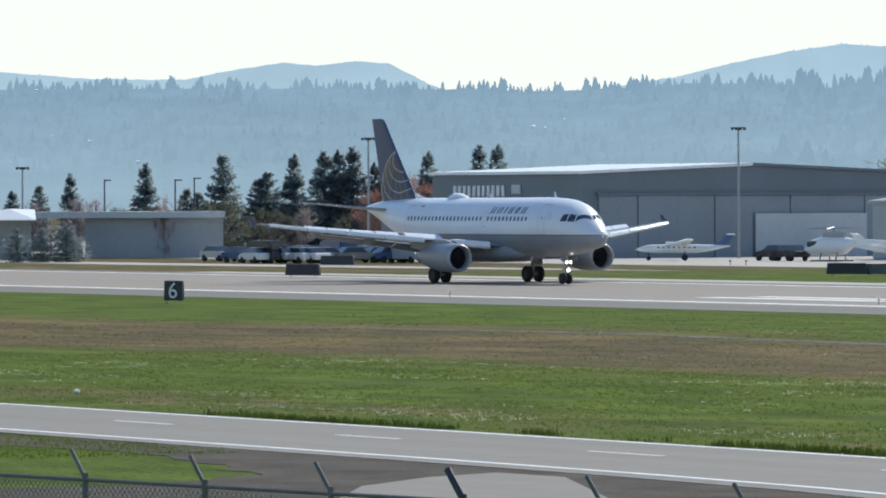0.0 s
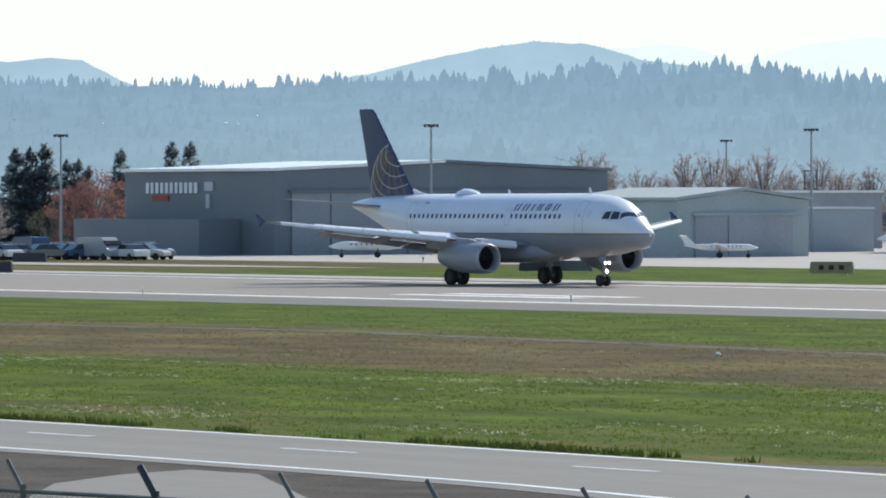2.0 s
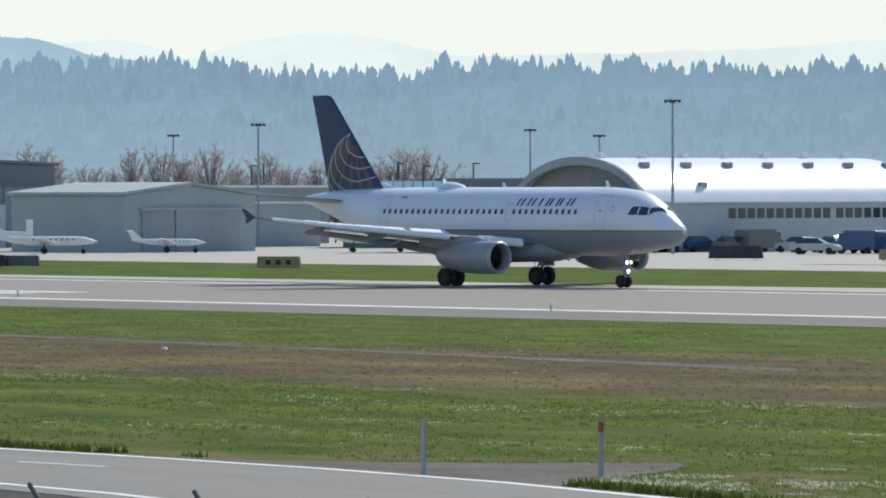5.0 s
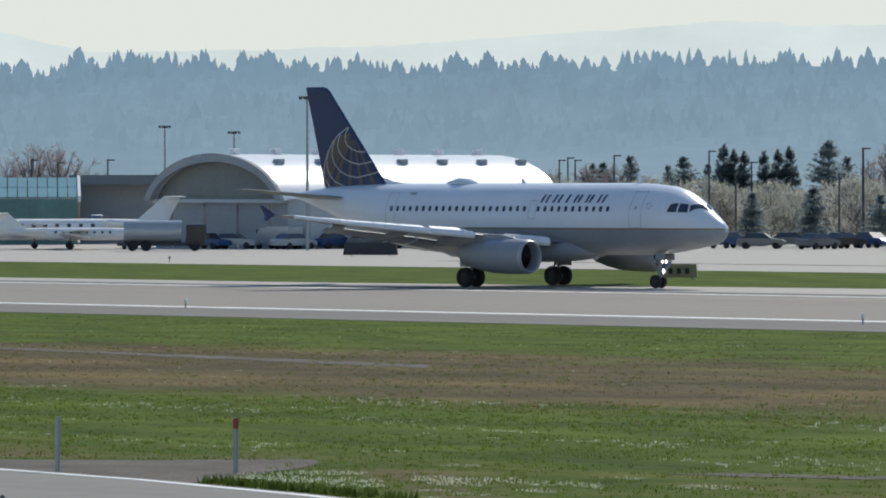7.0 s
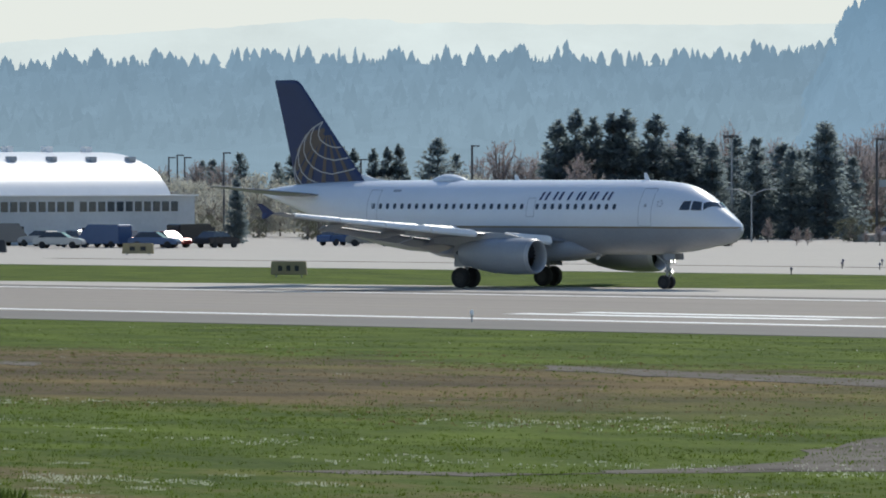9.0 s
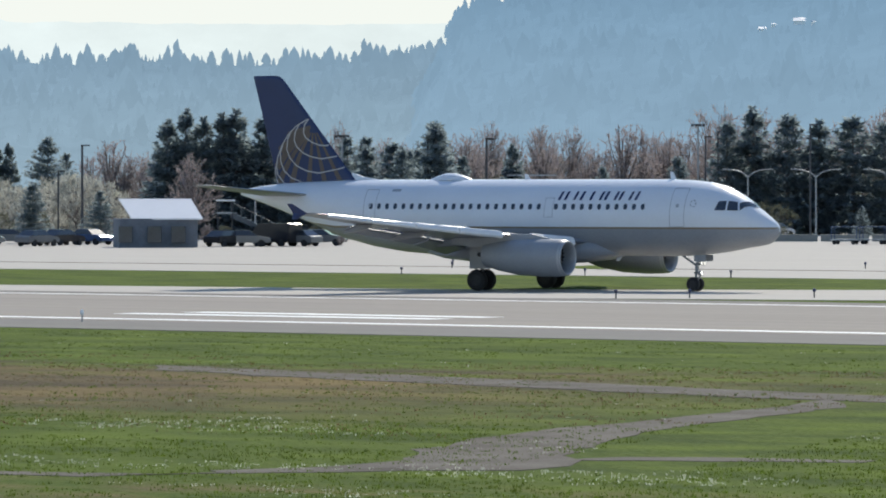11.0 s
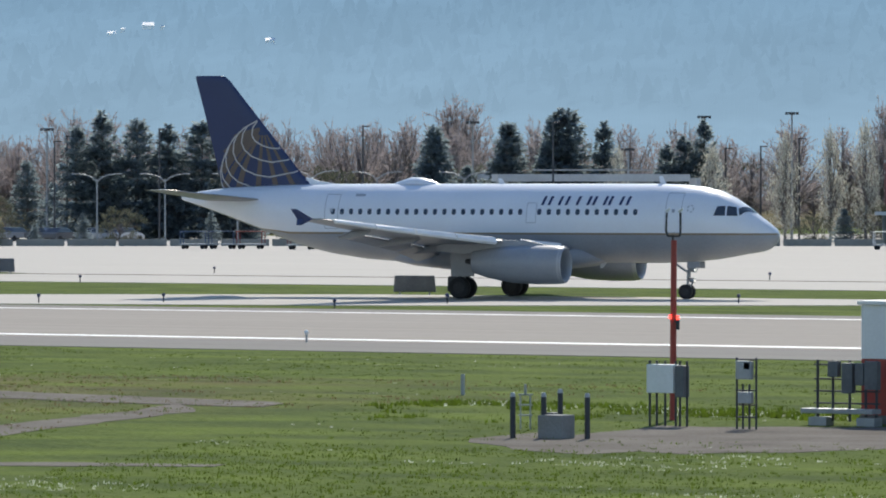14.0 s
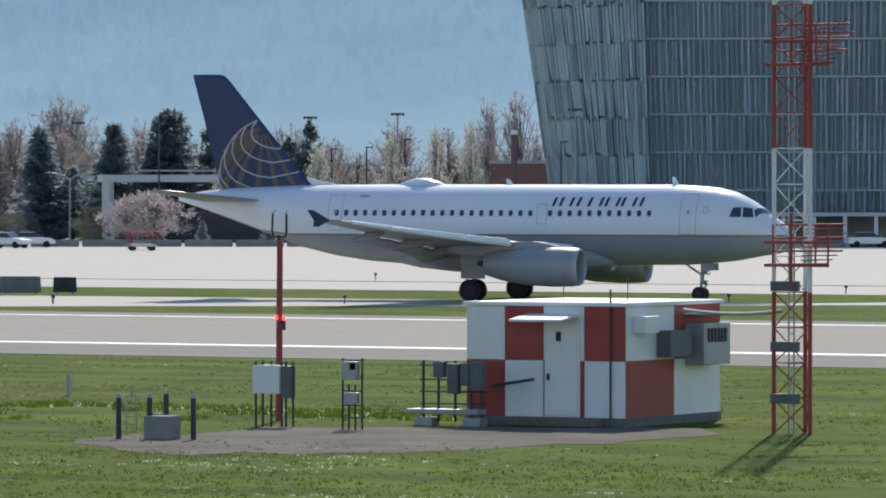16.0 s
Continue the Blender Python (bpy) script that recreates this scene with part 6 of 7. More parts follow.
def small_jet(az, dist, L, rz, label, high=False, prop=False, paint=None):
    """A parked business jet or commuter turboprop: tube, wing, tail, engines, gear."""
    p = polar(az, dist)
    paint = paint or WHITE
    j = thing("parked_plane", label, "airplane", pose(p.x, p.y, 0.02, 0, 0, rz))
    r, zc = L * 0.044, L * 0.072 + 0.5
    bm = bmesh.new()
    rings = []
    for u, k, dz in ((0, 0.05, -0.2), (0.05, 0.5, -0.12), (0.13, 0.9, 0), (0.2, 1, 0), (0.65, 1, 0), (0.8, 0.75, 0.2), (0.93, 0.35, 0.5), (1, 0.08, 0.6)):
        rings.append([(L / 2 - u * L, r * k * math.cos(s), zc + r * dz + r * k * math.sin(s)) for s in [2 * math.pi * i / 12 for i in range(12)]])
    loft(bm, rings)
    part("fuselage", bm, paint, j, "", True)
    for s in (-1, 1):
        bm = bmesh.new()
        zw = zc + r * 0.9 if high else zc - r * 0.7
        loft(bm, [[(0.12 * L, s * r * 0.5, zw), (-0.05 * L, s * r * 0.5, zw), (-0.05 * L, s * r * 0.5, zw + 0.14), (0.12 * L, s * r * 0.5, zw + 0.14)], [(-0.04 * L, s * L * 0.45, zw + 0.5), (-0.11 * L, s * L * 0.45, zw + 0.5), (-0.11 * L, s * L * 0.45, zw + 0.55), (-0.04 * L, s * L * 0.45, zw + 0.55)]])
        part("wing", bm, paint, j)
        bm = bmesh.new()
        ex, ey, ez = (0.1 * L, s * L * 0.16, zw + 0.1) if prop else (-0.27 * L, s * r * 1.7, zc + r * 0.5)
        rod(bm, (ex + 0.08 * L, ey, ez), (ex - 0.07 * L, ey, ez), r * 0.5, r * 0.35, 12)
        part("engine", bm, paint, j, "", True)
        bm = bmesh.new()
        rod(bm, (-0.02 * L, s * L * 0.09, 0.3), (-0.02 * L, s * L * 0.09, zc - r * 0.6), 0.06, None, 6)
        rod(bm, (-0.02 * L, s * L * 0.09 - 0.1, 0.3), (-0.02 * L, s * L * 0.09 + 0.1, 0.3), 0.3, None, 12)
        part("main_gear", bm, RUBBER, j)
        bm = bmesh.new()
        zt = zc + r + L * 0.10
        loft(bm, [[(-0.46 * L, 0, zt), (-0.54 * L, 0, zt), (-0.54 * L, 0, zt + 0.1), (-0.46 * L, 0, zt + 0.1)], [(-0.51 * L, s * L * 0.16, zt), (-0.55 * L, s * L * 0.16, zt), (-0.55 * L, s * L * 0.16, zt + 0.06), (-0.51 * L, s * L * 0.16, zt + 0.06)]])
        part("tailplane", bm, paint, j)
    bm = bmesh.new()
    zt = zc + r + L * 0.105
    loft(bm, [[(-0.33 * L, -0.08, zc + r * 0.8), (-0.48 * L, -0.08, zc + r * 0.8), (-0.48 * L, 0.08, zc + r * 0.8), (-0.33 * L, 0.08, zc + r * 0.8)], [(-0.46 * L, -0.04, zt), (-0.54 * L, -0.04, zt), (-0.54 * L, 0.04, zt), (-0.46 * L, 0.04, zt)]])
    part("tail_fin", bm, paint if not prop else PAINTS[3], j)
    bm = bmesh.new()
    rod(bm, (0.36 * L, 0, 0.2), (0.36 * L, 0, zc - r * 0.5), 0.05, None, 6)
    rod(bm, (0.36 * L, -0.15, 0.22), (0.36 * L, 0.15, 0.22), 0.22, None, 10)
    part("nose_gear", bm, RUBBER, j)
    for i in range(8):
        for s in (-1, 1):
            bm = bmesh.new()
            box(bm, L * (0.26 - 0.055 * i), s * r * 0.96, zc + r * 0.3, L * 0.018, 0.06, L * 0.016, 0, 0.03)
            part("cabin_window", bm, WINDOW, j)

small_jet(-50.02, 545, 20, -127, "large white business jet parked on the apron")
small_jet(-53.784, 540, 9.5, 56, "white business jet parked by the hangar")
small_jet(-52.592, 545, 7, 53, "white business jet parked by the hangar")
small_jet(-55.973, 556, 9, -123, "white and blue commuter turboprop by the hangar", True, True)
small_jet(-49.941, 540, 13, 49, "white business jet parked on the apron")
small_jet(-50.347, 548, 12, -129, "small white turboprop parked by the workshop", True, True)

def helicopter(az, dist):
    p = polar(az, dist)
    h = thing("helicopter", "white helicopter parked by the hangar", "helicopter", pose(p.x, p.y, 0.02, 0, 0, 200))
    bm = bmesh.new()
    rings = []
    for x, w, z0, z1 in ((3.2, 0.2, 0.9, 1.3), (2.4, 0.8, 0.6, 2.0), (1.0, 1.0, 0.5, 2.4), (-1.2, 0.95, 0.6, 2.3), (-2.2, 0.4, 1.3, 2.1), (-6.5, 0.14, 1.7, 2.0)):
        zc, hh = (z0 + z1) / 2, (z1 - z0) / 2
        rings.append([(x, w * math.cos(s), zc + hh * math.sin(s)) for s in [2 * math.pi * i / 12 for i in range(12)]])
    loft(bm, rings)
    part("body", bm, WHITE, h, "", True)
    bm = bmesh.new()
    box(bm, -0.2, 0, 2.5, 2.4, 0.9, 0.5, 0, 0.1)
    rod(bm, (0, 0, 2.6), (0, 0, 3.2), 0.1, None, 8)
    part("rotor_mast", bm, GREYWALL, h)
    for k in range(4):
        a = radians(20 + 90 * k)
        bm = bmesh.new()
        rod(bm, (0, 0, 3.15), (2.7 * math.cos(a), 2.7 * math.sin(a), 3.0), 0.09, 0.06, 5)
        part("rotor_blade", bm, STEEL, h)
    bm = bmesh.new()
    box(bm, -6.4, 0, 2.4, 0.7, 0.08, 1.5)
    part("tail_fin", bm, WHITE, h)
    for s in (-0.9, 0.9):
        bm = bmesh.new()
        rod(bm, (2, s, 0.06), (-1.6, s, 0.06), 0.06, None, 6)
        for x in (1, -0.8):
            rod(bm, (x, s, 0.06), (x, s * 0.6, 0.8), 0.05, None, 6)
        part("skid", bm, DARKSTEEL, h)
    bm = bmesh.new()
    box(bm, 1.9, 0, 1.6, 1.2, 1.75, 0.6, 0, 0.2)
    part("windscreen", bm, CARGLASS, h)

helicopter(-54.500, 548)

def fuel_truck(az, dist, rz, label):
    p = polar(az, dist)
    t = thing("fuel_truck", label, "truck", pose(p.x, p.y, 0.02, 0, 0, rz))
    bm = bmesh.new()
    rod(bm, (1.6, 0, 1.75), (-3.6, 0, 1.75), 1.0, None, 18)
    part("tank", bm, PAINTS[1], t, "silver fuel tank", True)
    bm = bmesh.new()
    box(bm, 2.9, 0, 1.45, 1.8, 2.2, 1.9, 0, 0.15)
    part("cab", bm, PAINTS[2], t)
    bm = bmesh.new()
    box(bm, 3.3, 0, 1.95, 1.05, 2.24, 0.6, 0, 0.05)
    part("cab_glass", bm, CARGLASS, t)
    bm = bmesh.new()
    box(bm, -0.4, 0, 0.62, 7.6, 1.6, 0.3)
    part("chassis", bm, DARKSTEEL, t)
    for x in (2.8, -1.6, -2.8):
        for s in (-1, 1):
            bm = bmesh.new()
            rod(bm, (x, s * 0.75, 0.48), (x, s * 1.1, 0.48), 0.48, None, 14)
            part("wheel", bm, RUBBER, t)

def boarding_stairs(az, dist, rz):
    p = polar(az, dist)
    t = thing("boarding_stairs", "grey mobile boarding stairs truck with white canopy", "truck", pose(p.x, p.y, 0.02, 0, 0, rz))
    bm = bmesh.new()
    box(bm, 0, 0, 0.62, 6.6, 1.9, 0.35, 0, 0.04)
    part("chassis", bm, DARKSTEEL, t)
    bm = bmesh.new()
    box(bm, 2.6, 0, 1.25, 1.5, 1.9, 1.1, 0, 0.12)
    part("cab", bm, GREYSIGN, t)
    bm = bmesh.new()
    box(bm, 2.75, 0, 1.5, 1.1, 1.94, 0.45, 0, 0.04)
    part("cab_glass", bm, CARGLASS, t)
    for k in range(11):
        bm = bmesh.new()
        box(bm, 2.2 - 0.42 * k, 0, 0.9 + 0.21 * k, 0.46, 1.3, 0.08)
        part("step", bm, STEEL, t)
    for y in (-0.72, 0.72):
        bm = bmesh.new()
        loft(bm, [[(2.5, y - 0.03, 0.8), (-2.4, y - 0.03, 3.1), (-2.4, y - 0.03, 2.6), (2.5, y - 0.03, 0.5)], [(2.5, y + 0.03, 0.8), (-2.4, y + 0.03, 3.1), (-2.4, y + 0.03, 2.6), (2.5, y + 0.03, 0.5)]])
        rod(bm, (2.3, y, 1.75), (-2.3, y, 4.0), 0.04, None, 6)
        for k in range(6):
            rod(bm, (2.3 - 0.92 * k, y, 0.8 + 0.45 * k), (2.3 - 0.92 * k, y, 1.75 + 0.45 * k), 0.03, None, 5)
        part("stair_side", bm, GREYSIGN, t)
    bm = bmesh.new()
    box(bm, -2.9, 0, 3.0, 1.4, 1.7, 0.14)
    part("platform", bm, STEEL, t)
    bm = bmesh.new()
    box(bm, -2.8, 0, 4.15, 1.7, 1.8, 0.16, 0, 0.05)
    part("canopy", bm, WHITE, t, "white canopy roof")
    bm = bmesh.new()
    for y in (-0.75, 0.75):
        for x in (-3.5, -2.2):
            rod(bm, (x, y, 0.8), (x, y, 4.1), 0.06, None, 6)
    part("lift_frame", bm, DARKSTEEL, t)
    for x in (2.2, -2.2):
        for sd_ in (-1, 1):
            bm = bmesh.new()
            rod(bm, (x, sd_ * 0.7, 0.42), (x, sd_ * 1.0, 0.42), 0.42, None, 14)
            part("wheel", bm, RUBBER, t)


boarding_stairs(-40.52, 535, 42)
fuel_truck(-49.058, 528, 48, "silver fuel truck parked on the apron")
park(-55.079, -54.859, 552, 2, 2, (2,))


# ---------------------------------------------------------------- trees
# Needle and twig colours are paled and greyed to paint in distance haze.
NEEDLE = mat("haze-tinted conifer needles", (0.26, 0.315, 0.33), 0.9, 0, 0.3, 0.6, 5, spec=0.2, island=0.25, leaf=0.8)
TWIG = mat("bare reddish twigs", (0.37, 0.325, 0.325), 0.95, 0, 0.2, 0.6, 5, spec=0.1, island=0.15, leaf=0.6)
TWIGRED = mat("red budding twigs", (0.36, 0.19, 0.16), 0.95, 0, 0.3, 0.6, 5, spec=0.1, island=0.3, leaf=0.35)
BLOSSOM = mat("white spring blossom", (0.56, 0.55, 0.48), 0.95, 0, 0.3, 0.6, 5, spec=0.1, island=0.35, leaf=0.4)
PINK = mat("pale pink blossom", (0.55, 0.47, 0.47), 0.95, 0, 0.3, 0.6, 5, spec=0.1, island=0.3, leaf=0.4)
OLIVE = mat("early olive leaves", (0.15, 0.155, 0.11), 0.95, 0, 0.3, 0.6, 5, spec=0.1, island=0.35, leaf=0.35)
BARK = mat("tree bark", (0.22, 0.19, 0.18), 0.95, 0, 0.3, 1, 8)


def leaf_mesh(name, verts, m):
    me = bpy.data.meshes.new(name)
    n = len(verts) // 3
    me.from_pydata([tuple(v) for v in verts], [], [(3 * i, 3 * i + 1, 3 * i + 2) for i in range(n)])
    me.materials.append(m)
    return me


def conifer_mesh(seed, slim=0.22, ragged=0.3):
    """Unit-height fir: whorls of drooping boughs, each a ragged spray of needles, with gaps between."""
    rng = np.random.default_rng(seed)
    vs = []
    whorls = 46
    for j in range(whorls):
        u = (j + rng.uniform(-1.2, 1.2)) / whorls
        u = min(0.985, max(0.0, u))
        for b in range(7 if u < 0.7 else 5):
            if rng.random() < 0.10 * ragged:
                continue
            a = 2 * math.pi * rng.random()
            R = slim * 1.2 * min(1, 0.6 + 2.6 * u) * (1 - u) ** 0.8 * rng.uniform(1 - 0.5 * ragged, 1 + 0.2 * ragged) + 0.012
            ca, sa = math.cos(a), math.sin(a)
            slope = -0.42 + 0.85 * u
            out = np.array([ca, sa, slope])
            side = np.array([-sa, ca, 0.0])
            for k in range(9 + int(20 * R / slim)):
                t = rng.random() ** 0.9
                c = np.array([ca * R * t, sa * R * t, 0.05 + 0.93 * u + slope * R * t + 0.22 * R * t * t])
                c = c + side * rng.normal(0, 0.2) * R * (1.1 - 0.7 * t) + np.array([0, 0, rng.normal(0, 0.012)])
                d = out * 0.9 + side * rng.normal(0, 0.6) + np.array([0, 0, rng.normal(-0.15, 0.35)])
                d /= np.linalg.norm(d)
                e = np.cross(d, rng.normal(0, 1, 3))
                e /= np.linalg.norm(e) + 1e-6
                w, ln = 0.006 + 0.009 * rng.random(), 0.018 + 0.030 * rng.random()
                vs += [tuple(c - e * w), tuple(c + e * w), tuple(c + d * ln)]
    for i in range(24):
        u = 0.93 + 0.07 * i / 24
        a, w = 2.4 * i, 0.013 * (1.02 - u) / 0.09
        vs += [(-0.004, 0, u - 0.02), (0.004, 0, u - 0.02), (math.cos(a) * w, math.sin(a) * w, u)]
    return vs


def bare_mesh(seed, wide=0.3, low=0.1):
    """Unit-height leafless crown: limbs to the tips, branches off the limbs, and a haze of fine twigs."""
    rng = np.random.default_rng(seed)
    vs, tips = [], []

    def sliver(c, d, ln, w):
        e = np.cross(d, rng.normal(0, 1, 3))
        e = e / (np.linalg.norm(e) + 1e-6) * w
        vs.extend([tuple(c - e), tuple(c + e), tuple(c + d * ln)])

    for i in range(56):
        a, u = 2 * math.pi * rng.random(), rng.random() ** 0.8
        z = low + 0.08 + (0.86 - low) * u
        r = wide * math.sin(math.pi * min(0.95, 0.2 + 0.72 * u)) ** 0.8 * (0.3 + 0.7 * rng.random())
        tip = np.array([r * math.cos(a), r * math.sin(a), z])
        tips.append(tuple(tip))
        foot = np.array([0, 0, low + (z - low) * 0.35])
        axis = tip - foot
        axis = axis / np.linalg.norm(axis)
        for b in range(8):
            c = foot + (tip - foot) * rng.uniform(0.35, 1.0)
            d = axis + rng.normal(0, 0.6, 3) + np.array([0, 0, 0.25])
            d /= np.linalg.norm(d)
            ln = rng.uniform(0.07, 0.14)
            sliver(c, d, ln, 0.0028)
            for k in range(10):
                q = c + d * ln * rng.uniform(0.2, 1.0)
                f = d + rng.normal(0, 0.6, 3) + np.array([0, 0, 0.3])
                f /= np.linalg.norm(f)
                sliver(q, f, rng.uniform(0.02, 0.045), 0.0032)
    return vs, tips


def broadleaf_mesh(seed, wide=0.32, low=0.18, upright=0.0, leaf=0.02, n=1500):
    """Unit-height crown: small leaf and twig triangles gathered round limb tips, thin at the edge."""
    rng = np.random.default_rng(seed)
    vs = []
    tips = []
    for i in range(70):
        a, u = 2 * math.pi * rng.random(), rng.random()
        z = low + (0.95 - low) * u
        r = wide * math.sin(math.pi * min(0.97, 0.12 + 0.85 * u)) ** (0.6 + upright) * (0.35 + 0.65 * rng.random())
        tips.append((r * math.cos(a), r * math.sin(a), z))
    for i in range(n):
        t = tips[int(rng.integers(len(tips)))]
        sp = 0.024 + 0.026 * rng.random()
        c = np.array(t) + rng.normal(0, 1, 3) * np.array([sp, sp, sp * (1.2 + upright)])
        d = rng.normal(0, 1, 3)
        d[2] = abs(d[2]) + 0.6 + upright
        d /= np.linalg.norm(d)
        e = np.cross(d, rng.normal(0, 1, 3))
        e /= np.linalg.norm(e) + 1e-6
        ln = leaf * (0.8 + 2.2 * rng.random())
        vs += [tuple(c - e * leaf * 0.35), tuple(c + e * leaf * 0.35), tuple(c + d * ln)]
    return vs, tips


def limbs(bm, tips, h, low):
    rod(bm, (0, 0, 0), (0, 0, low * h), 0.022 * h, 0.016 * h, 7)
    rod(bm, (0, 0, low * h), (0, 0, 0.8 * h), 0.016 * h, 0.004 * h, 6)
    for k, (x, y, z) in enumerate(tips[:48]):
        zb = low + (z - low) * 0.35
        rod(bm, (0, 0, zb * h), (x * h, y * h, z * h), 0.007 * h, 0.002 * h, 4)


def tree_kind(name, label, cat, verts, m, tips=None, low=0.1):
    t = thing(name, label, cat, pose(0, 0, 0))
    bm = bmesh.new()
    if tips:
        limbs(bm, tips, 1.0, low)
    else:
        rod(bm, (0, 0, 0), (0, 0, 0.95), 0.018, 0.003, 7)
    part("trunk", bm, BARK, t)
    c = new("crown", leaf_mesh("crown", verts, m))
    c.parent = t
    return t


KINDS = {}
for i, (slim, rag) in enumerate(((0.19, 0.45), (0.25, 0.6), (0.31, 0.8), (0.38, 1.0))):
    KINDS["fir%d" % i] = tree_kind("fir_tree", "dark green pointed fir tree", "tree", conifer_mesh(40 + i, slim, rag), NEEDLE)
for i in range(3):
    v, tp = bare_mesh(60 + i, 0.27 + 0.05 * i, 0.10)
    KINDS["bare%d" % i] = tree_kind("bare_tree", "bare reddish brown tree in early spring", "tree", v, TWIG, tp, 0.12)
v, tp = broadleaf_mesh(70, 0.45, 0.1, 0.0, 0.02, 2400)
KINDS["red0"] = tree_kind("red_bud_tree", "broad tree with red spring buds", "tree", v, TWIGRED, tp, 0.1)
v, tp = broadleaf_mesh(71, 0.24, 0.1, 0.5, 0.018, 2600)
KINDS["white0"] = tree_kind("blossom_tree", "upright tree in pale spring blossom", "tree", v, BLOSSOM, tp, 0.12)
v, tp = broadleaf_mesh(72, 0.62, 0.12, 0.0, 0.03, 2600)
KINDS["white1"] = tree_kind("blossom_shrub", "broad shrub in pale spring blossom", "shrub", v, BLOSSOM, tp, 0.1)
v, tp = broadleaf_mesh(73, 0.6, 0.15, 0.0, 0.03, 2200)
KINDS["pink0"] = tree_kind("cherry_tree", "broad cherry tree in pink blossom", "tree", v, PINK, tp, 0.15)
v, tp = broadleaf_mesh(74, 0.6, 0.05, 0.0, 0.03, 2000)
KINDS["olive0"] = tree_kind("shrub", "low olive green shrub", "shrub", v, OLIVE, tp, 0.05)
USED = set()
random.seed(11)


def plant(kind, az, dist, h, wide=1.0):
    p = polar(az, dist)
    m = Matrix.Translation(p) @ Matrix.Rotation(random.uniform(0, 6.28), 4, "Z") @ Matrix.Diagonal((h * wide, h * wide, h, 1))
    t = KINDS[kind]
    if kind not in USED:
        USED.add(kind)
        t.matrix_basis = m
        return t
    made = copy_thing(t, Matrix())
    made.matrix_basis = m
    return made


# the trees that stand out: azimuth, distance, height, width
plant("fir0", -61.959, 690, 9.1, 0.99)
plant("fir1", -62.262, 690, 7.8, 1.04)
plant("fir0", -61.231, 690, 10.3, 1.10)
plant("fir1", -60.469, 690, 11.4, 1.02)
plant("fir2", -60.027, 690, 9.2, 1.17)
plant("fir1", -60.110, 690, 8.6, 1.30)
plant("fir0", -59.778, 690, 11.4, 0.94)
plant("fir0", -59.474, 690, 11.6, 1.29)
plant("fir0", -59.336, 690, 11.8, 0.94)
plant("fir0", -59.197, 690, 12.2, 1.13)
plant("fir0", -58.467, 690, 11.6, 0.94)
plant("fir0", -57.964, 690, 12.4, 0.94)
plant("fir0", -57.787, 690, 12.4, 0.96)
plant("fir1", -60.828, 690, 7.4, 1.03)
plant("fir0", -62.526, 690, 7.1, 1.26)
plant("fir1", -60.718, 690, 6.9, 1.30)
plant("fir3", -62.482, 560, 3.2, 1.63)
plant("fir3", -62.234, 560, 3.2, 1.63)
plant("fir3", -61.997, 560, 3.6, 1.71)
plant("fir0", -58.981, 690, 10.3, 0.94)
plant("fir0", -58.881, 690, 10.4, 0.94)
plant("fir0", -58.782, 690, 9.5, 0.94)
plant("red0", -58.700, 670, 9.0, 1.17)
plant("red0", -58.893, 670, 7.4, 1.11)
plant("red0", -58.787, 672, 7.9, 1.35)
plant("red0", -61.049, 600, 6.4, 0.37)
plant("fir0", -43.585, 760, 11.2, 0.94)
plant("fir0", -43.475, 760, 10.5, 0.94)
plant("fir0", -43.375, 760, 10.3, 0.94)
plant("fir0", -43.188, 760, 10.3, 0.94)
plant("fir0", -43.044, 760, 10.5, 0.94)
plant("fir0", -42.934, 760, 10.9, 0.94)
plant("fir1", -43.298, 560, 5.3, 1.25)
plant("fir1", -42.703, 560, 5.8, 1.26)
plant("fir2", -42.042, 560, 5.0, 1.29)
plant("fir0", -44.524, 560, 6.5, 0.94)
plant("fir0", -41.394, 600, 12.3, 1.17)
plant("fir0", -41.212, 600, 13.4, 0.97)
plant("fir0", -41.035, 600, 12.6, 1.03)
plant("fir0", -40.841, 600, 13.0, 1.20)
plant("fir0", -40.714, 600, 13.4, 1.17)
plant("fir0", -40.427, 600, 12.9, 1.30)
plant("fir0", -40.134, 600, 11.6, 1.26)
plant("fir0", -39.874, 600, 10.1, 1.14)
plant("fir0", -38.760, 600, 11.8, 1.32)
plant("fir0", -39.433, 600, 9.6, 1.19)
plant("fir1", -39.102, 600, 9.4, 1.04)
plant("bare1", -41.145, 580, 8.6, 1.07)
plant("bare2", -39.102, 640, 10.4, 1.08)
plant("bare2", -38.386, 640, 9.6, 0.93)
plant("fir1", -38.778, 640, 12.6, 1.23)
plant("fir0", -39.109, 640, 9.8, 1.14)
plant("fir0", -39.439, 640, 9.8, 0.94)
plant("fir0", -38.005, 640, 10.0, 1.11)
plant("fir1", -35.916, 640, 12.6, 1.06)
plant("fir0", -35.656, 640, 14.1, 1.18)
plant("fir1", -35.324, 640, 13.4, 1.18)
plant("fir1", -34.687, 640, 13.2, 1.35)
plant("fir1", -34.383, 640, 12.6, 1.09)
plant("fir0", -35.019, 640, 12.7, 1.32)
plant("fir1", -32.422, 640, 12.7, 1.05)
plant("fir1", -31.705, 640, 12.9, 1.04)
plant("fir0", -31.199, 640, 14.4, 1.28)
plant("fir2", -32.091, 640, 8.1, 1.24)
plant("fir1", -32.412, 640, 11.9, 1.15)
plant("fir1", -31.665, 640, 13.0, 1.02)
plant("fir1", -31.095, 640, 14.5, 1.07)
plant("fir0", -31.250, 640, 13.9, 1.00)
plant("fir0", -30.752, 640, 13.0, 1.11)
plant("fir0", -30.144, 640, 10.5, 1.16)
plant("fir0", -29.967, 640, 11.4, 1.26)
plant("fir0", -29.768, 640, 13.2, 1.01)
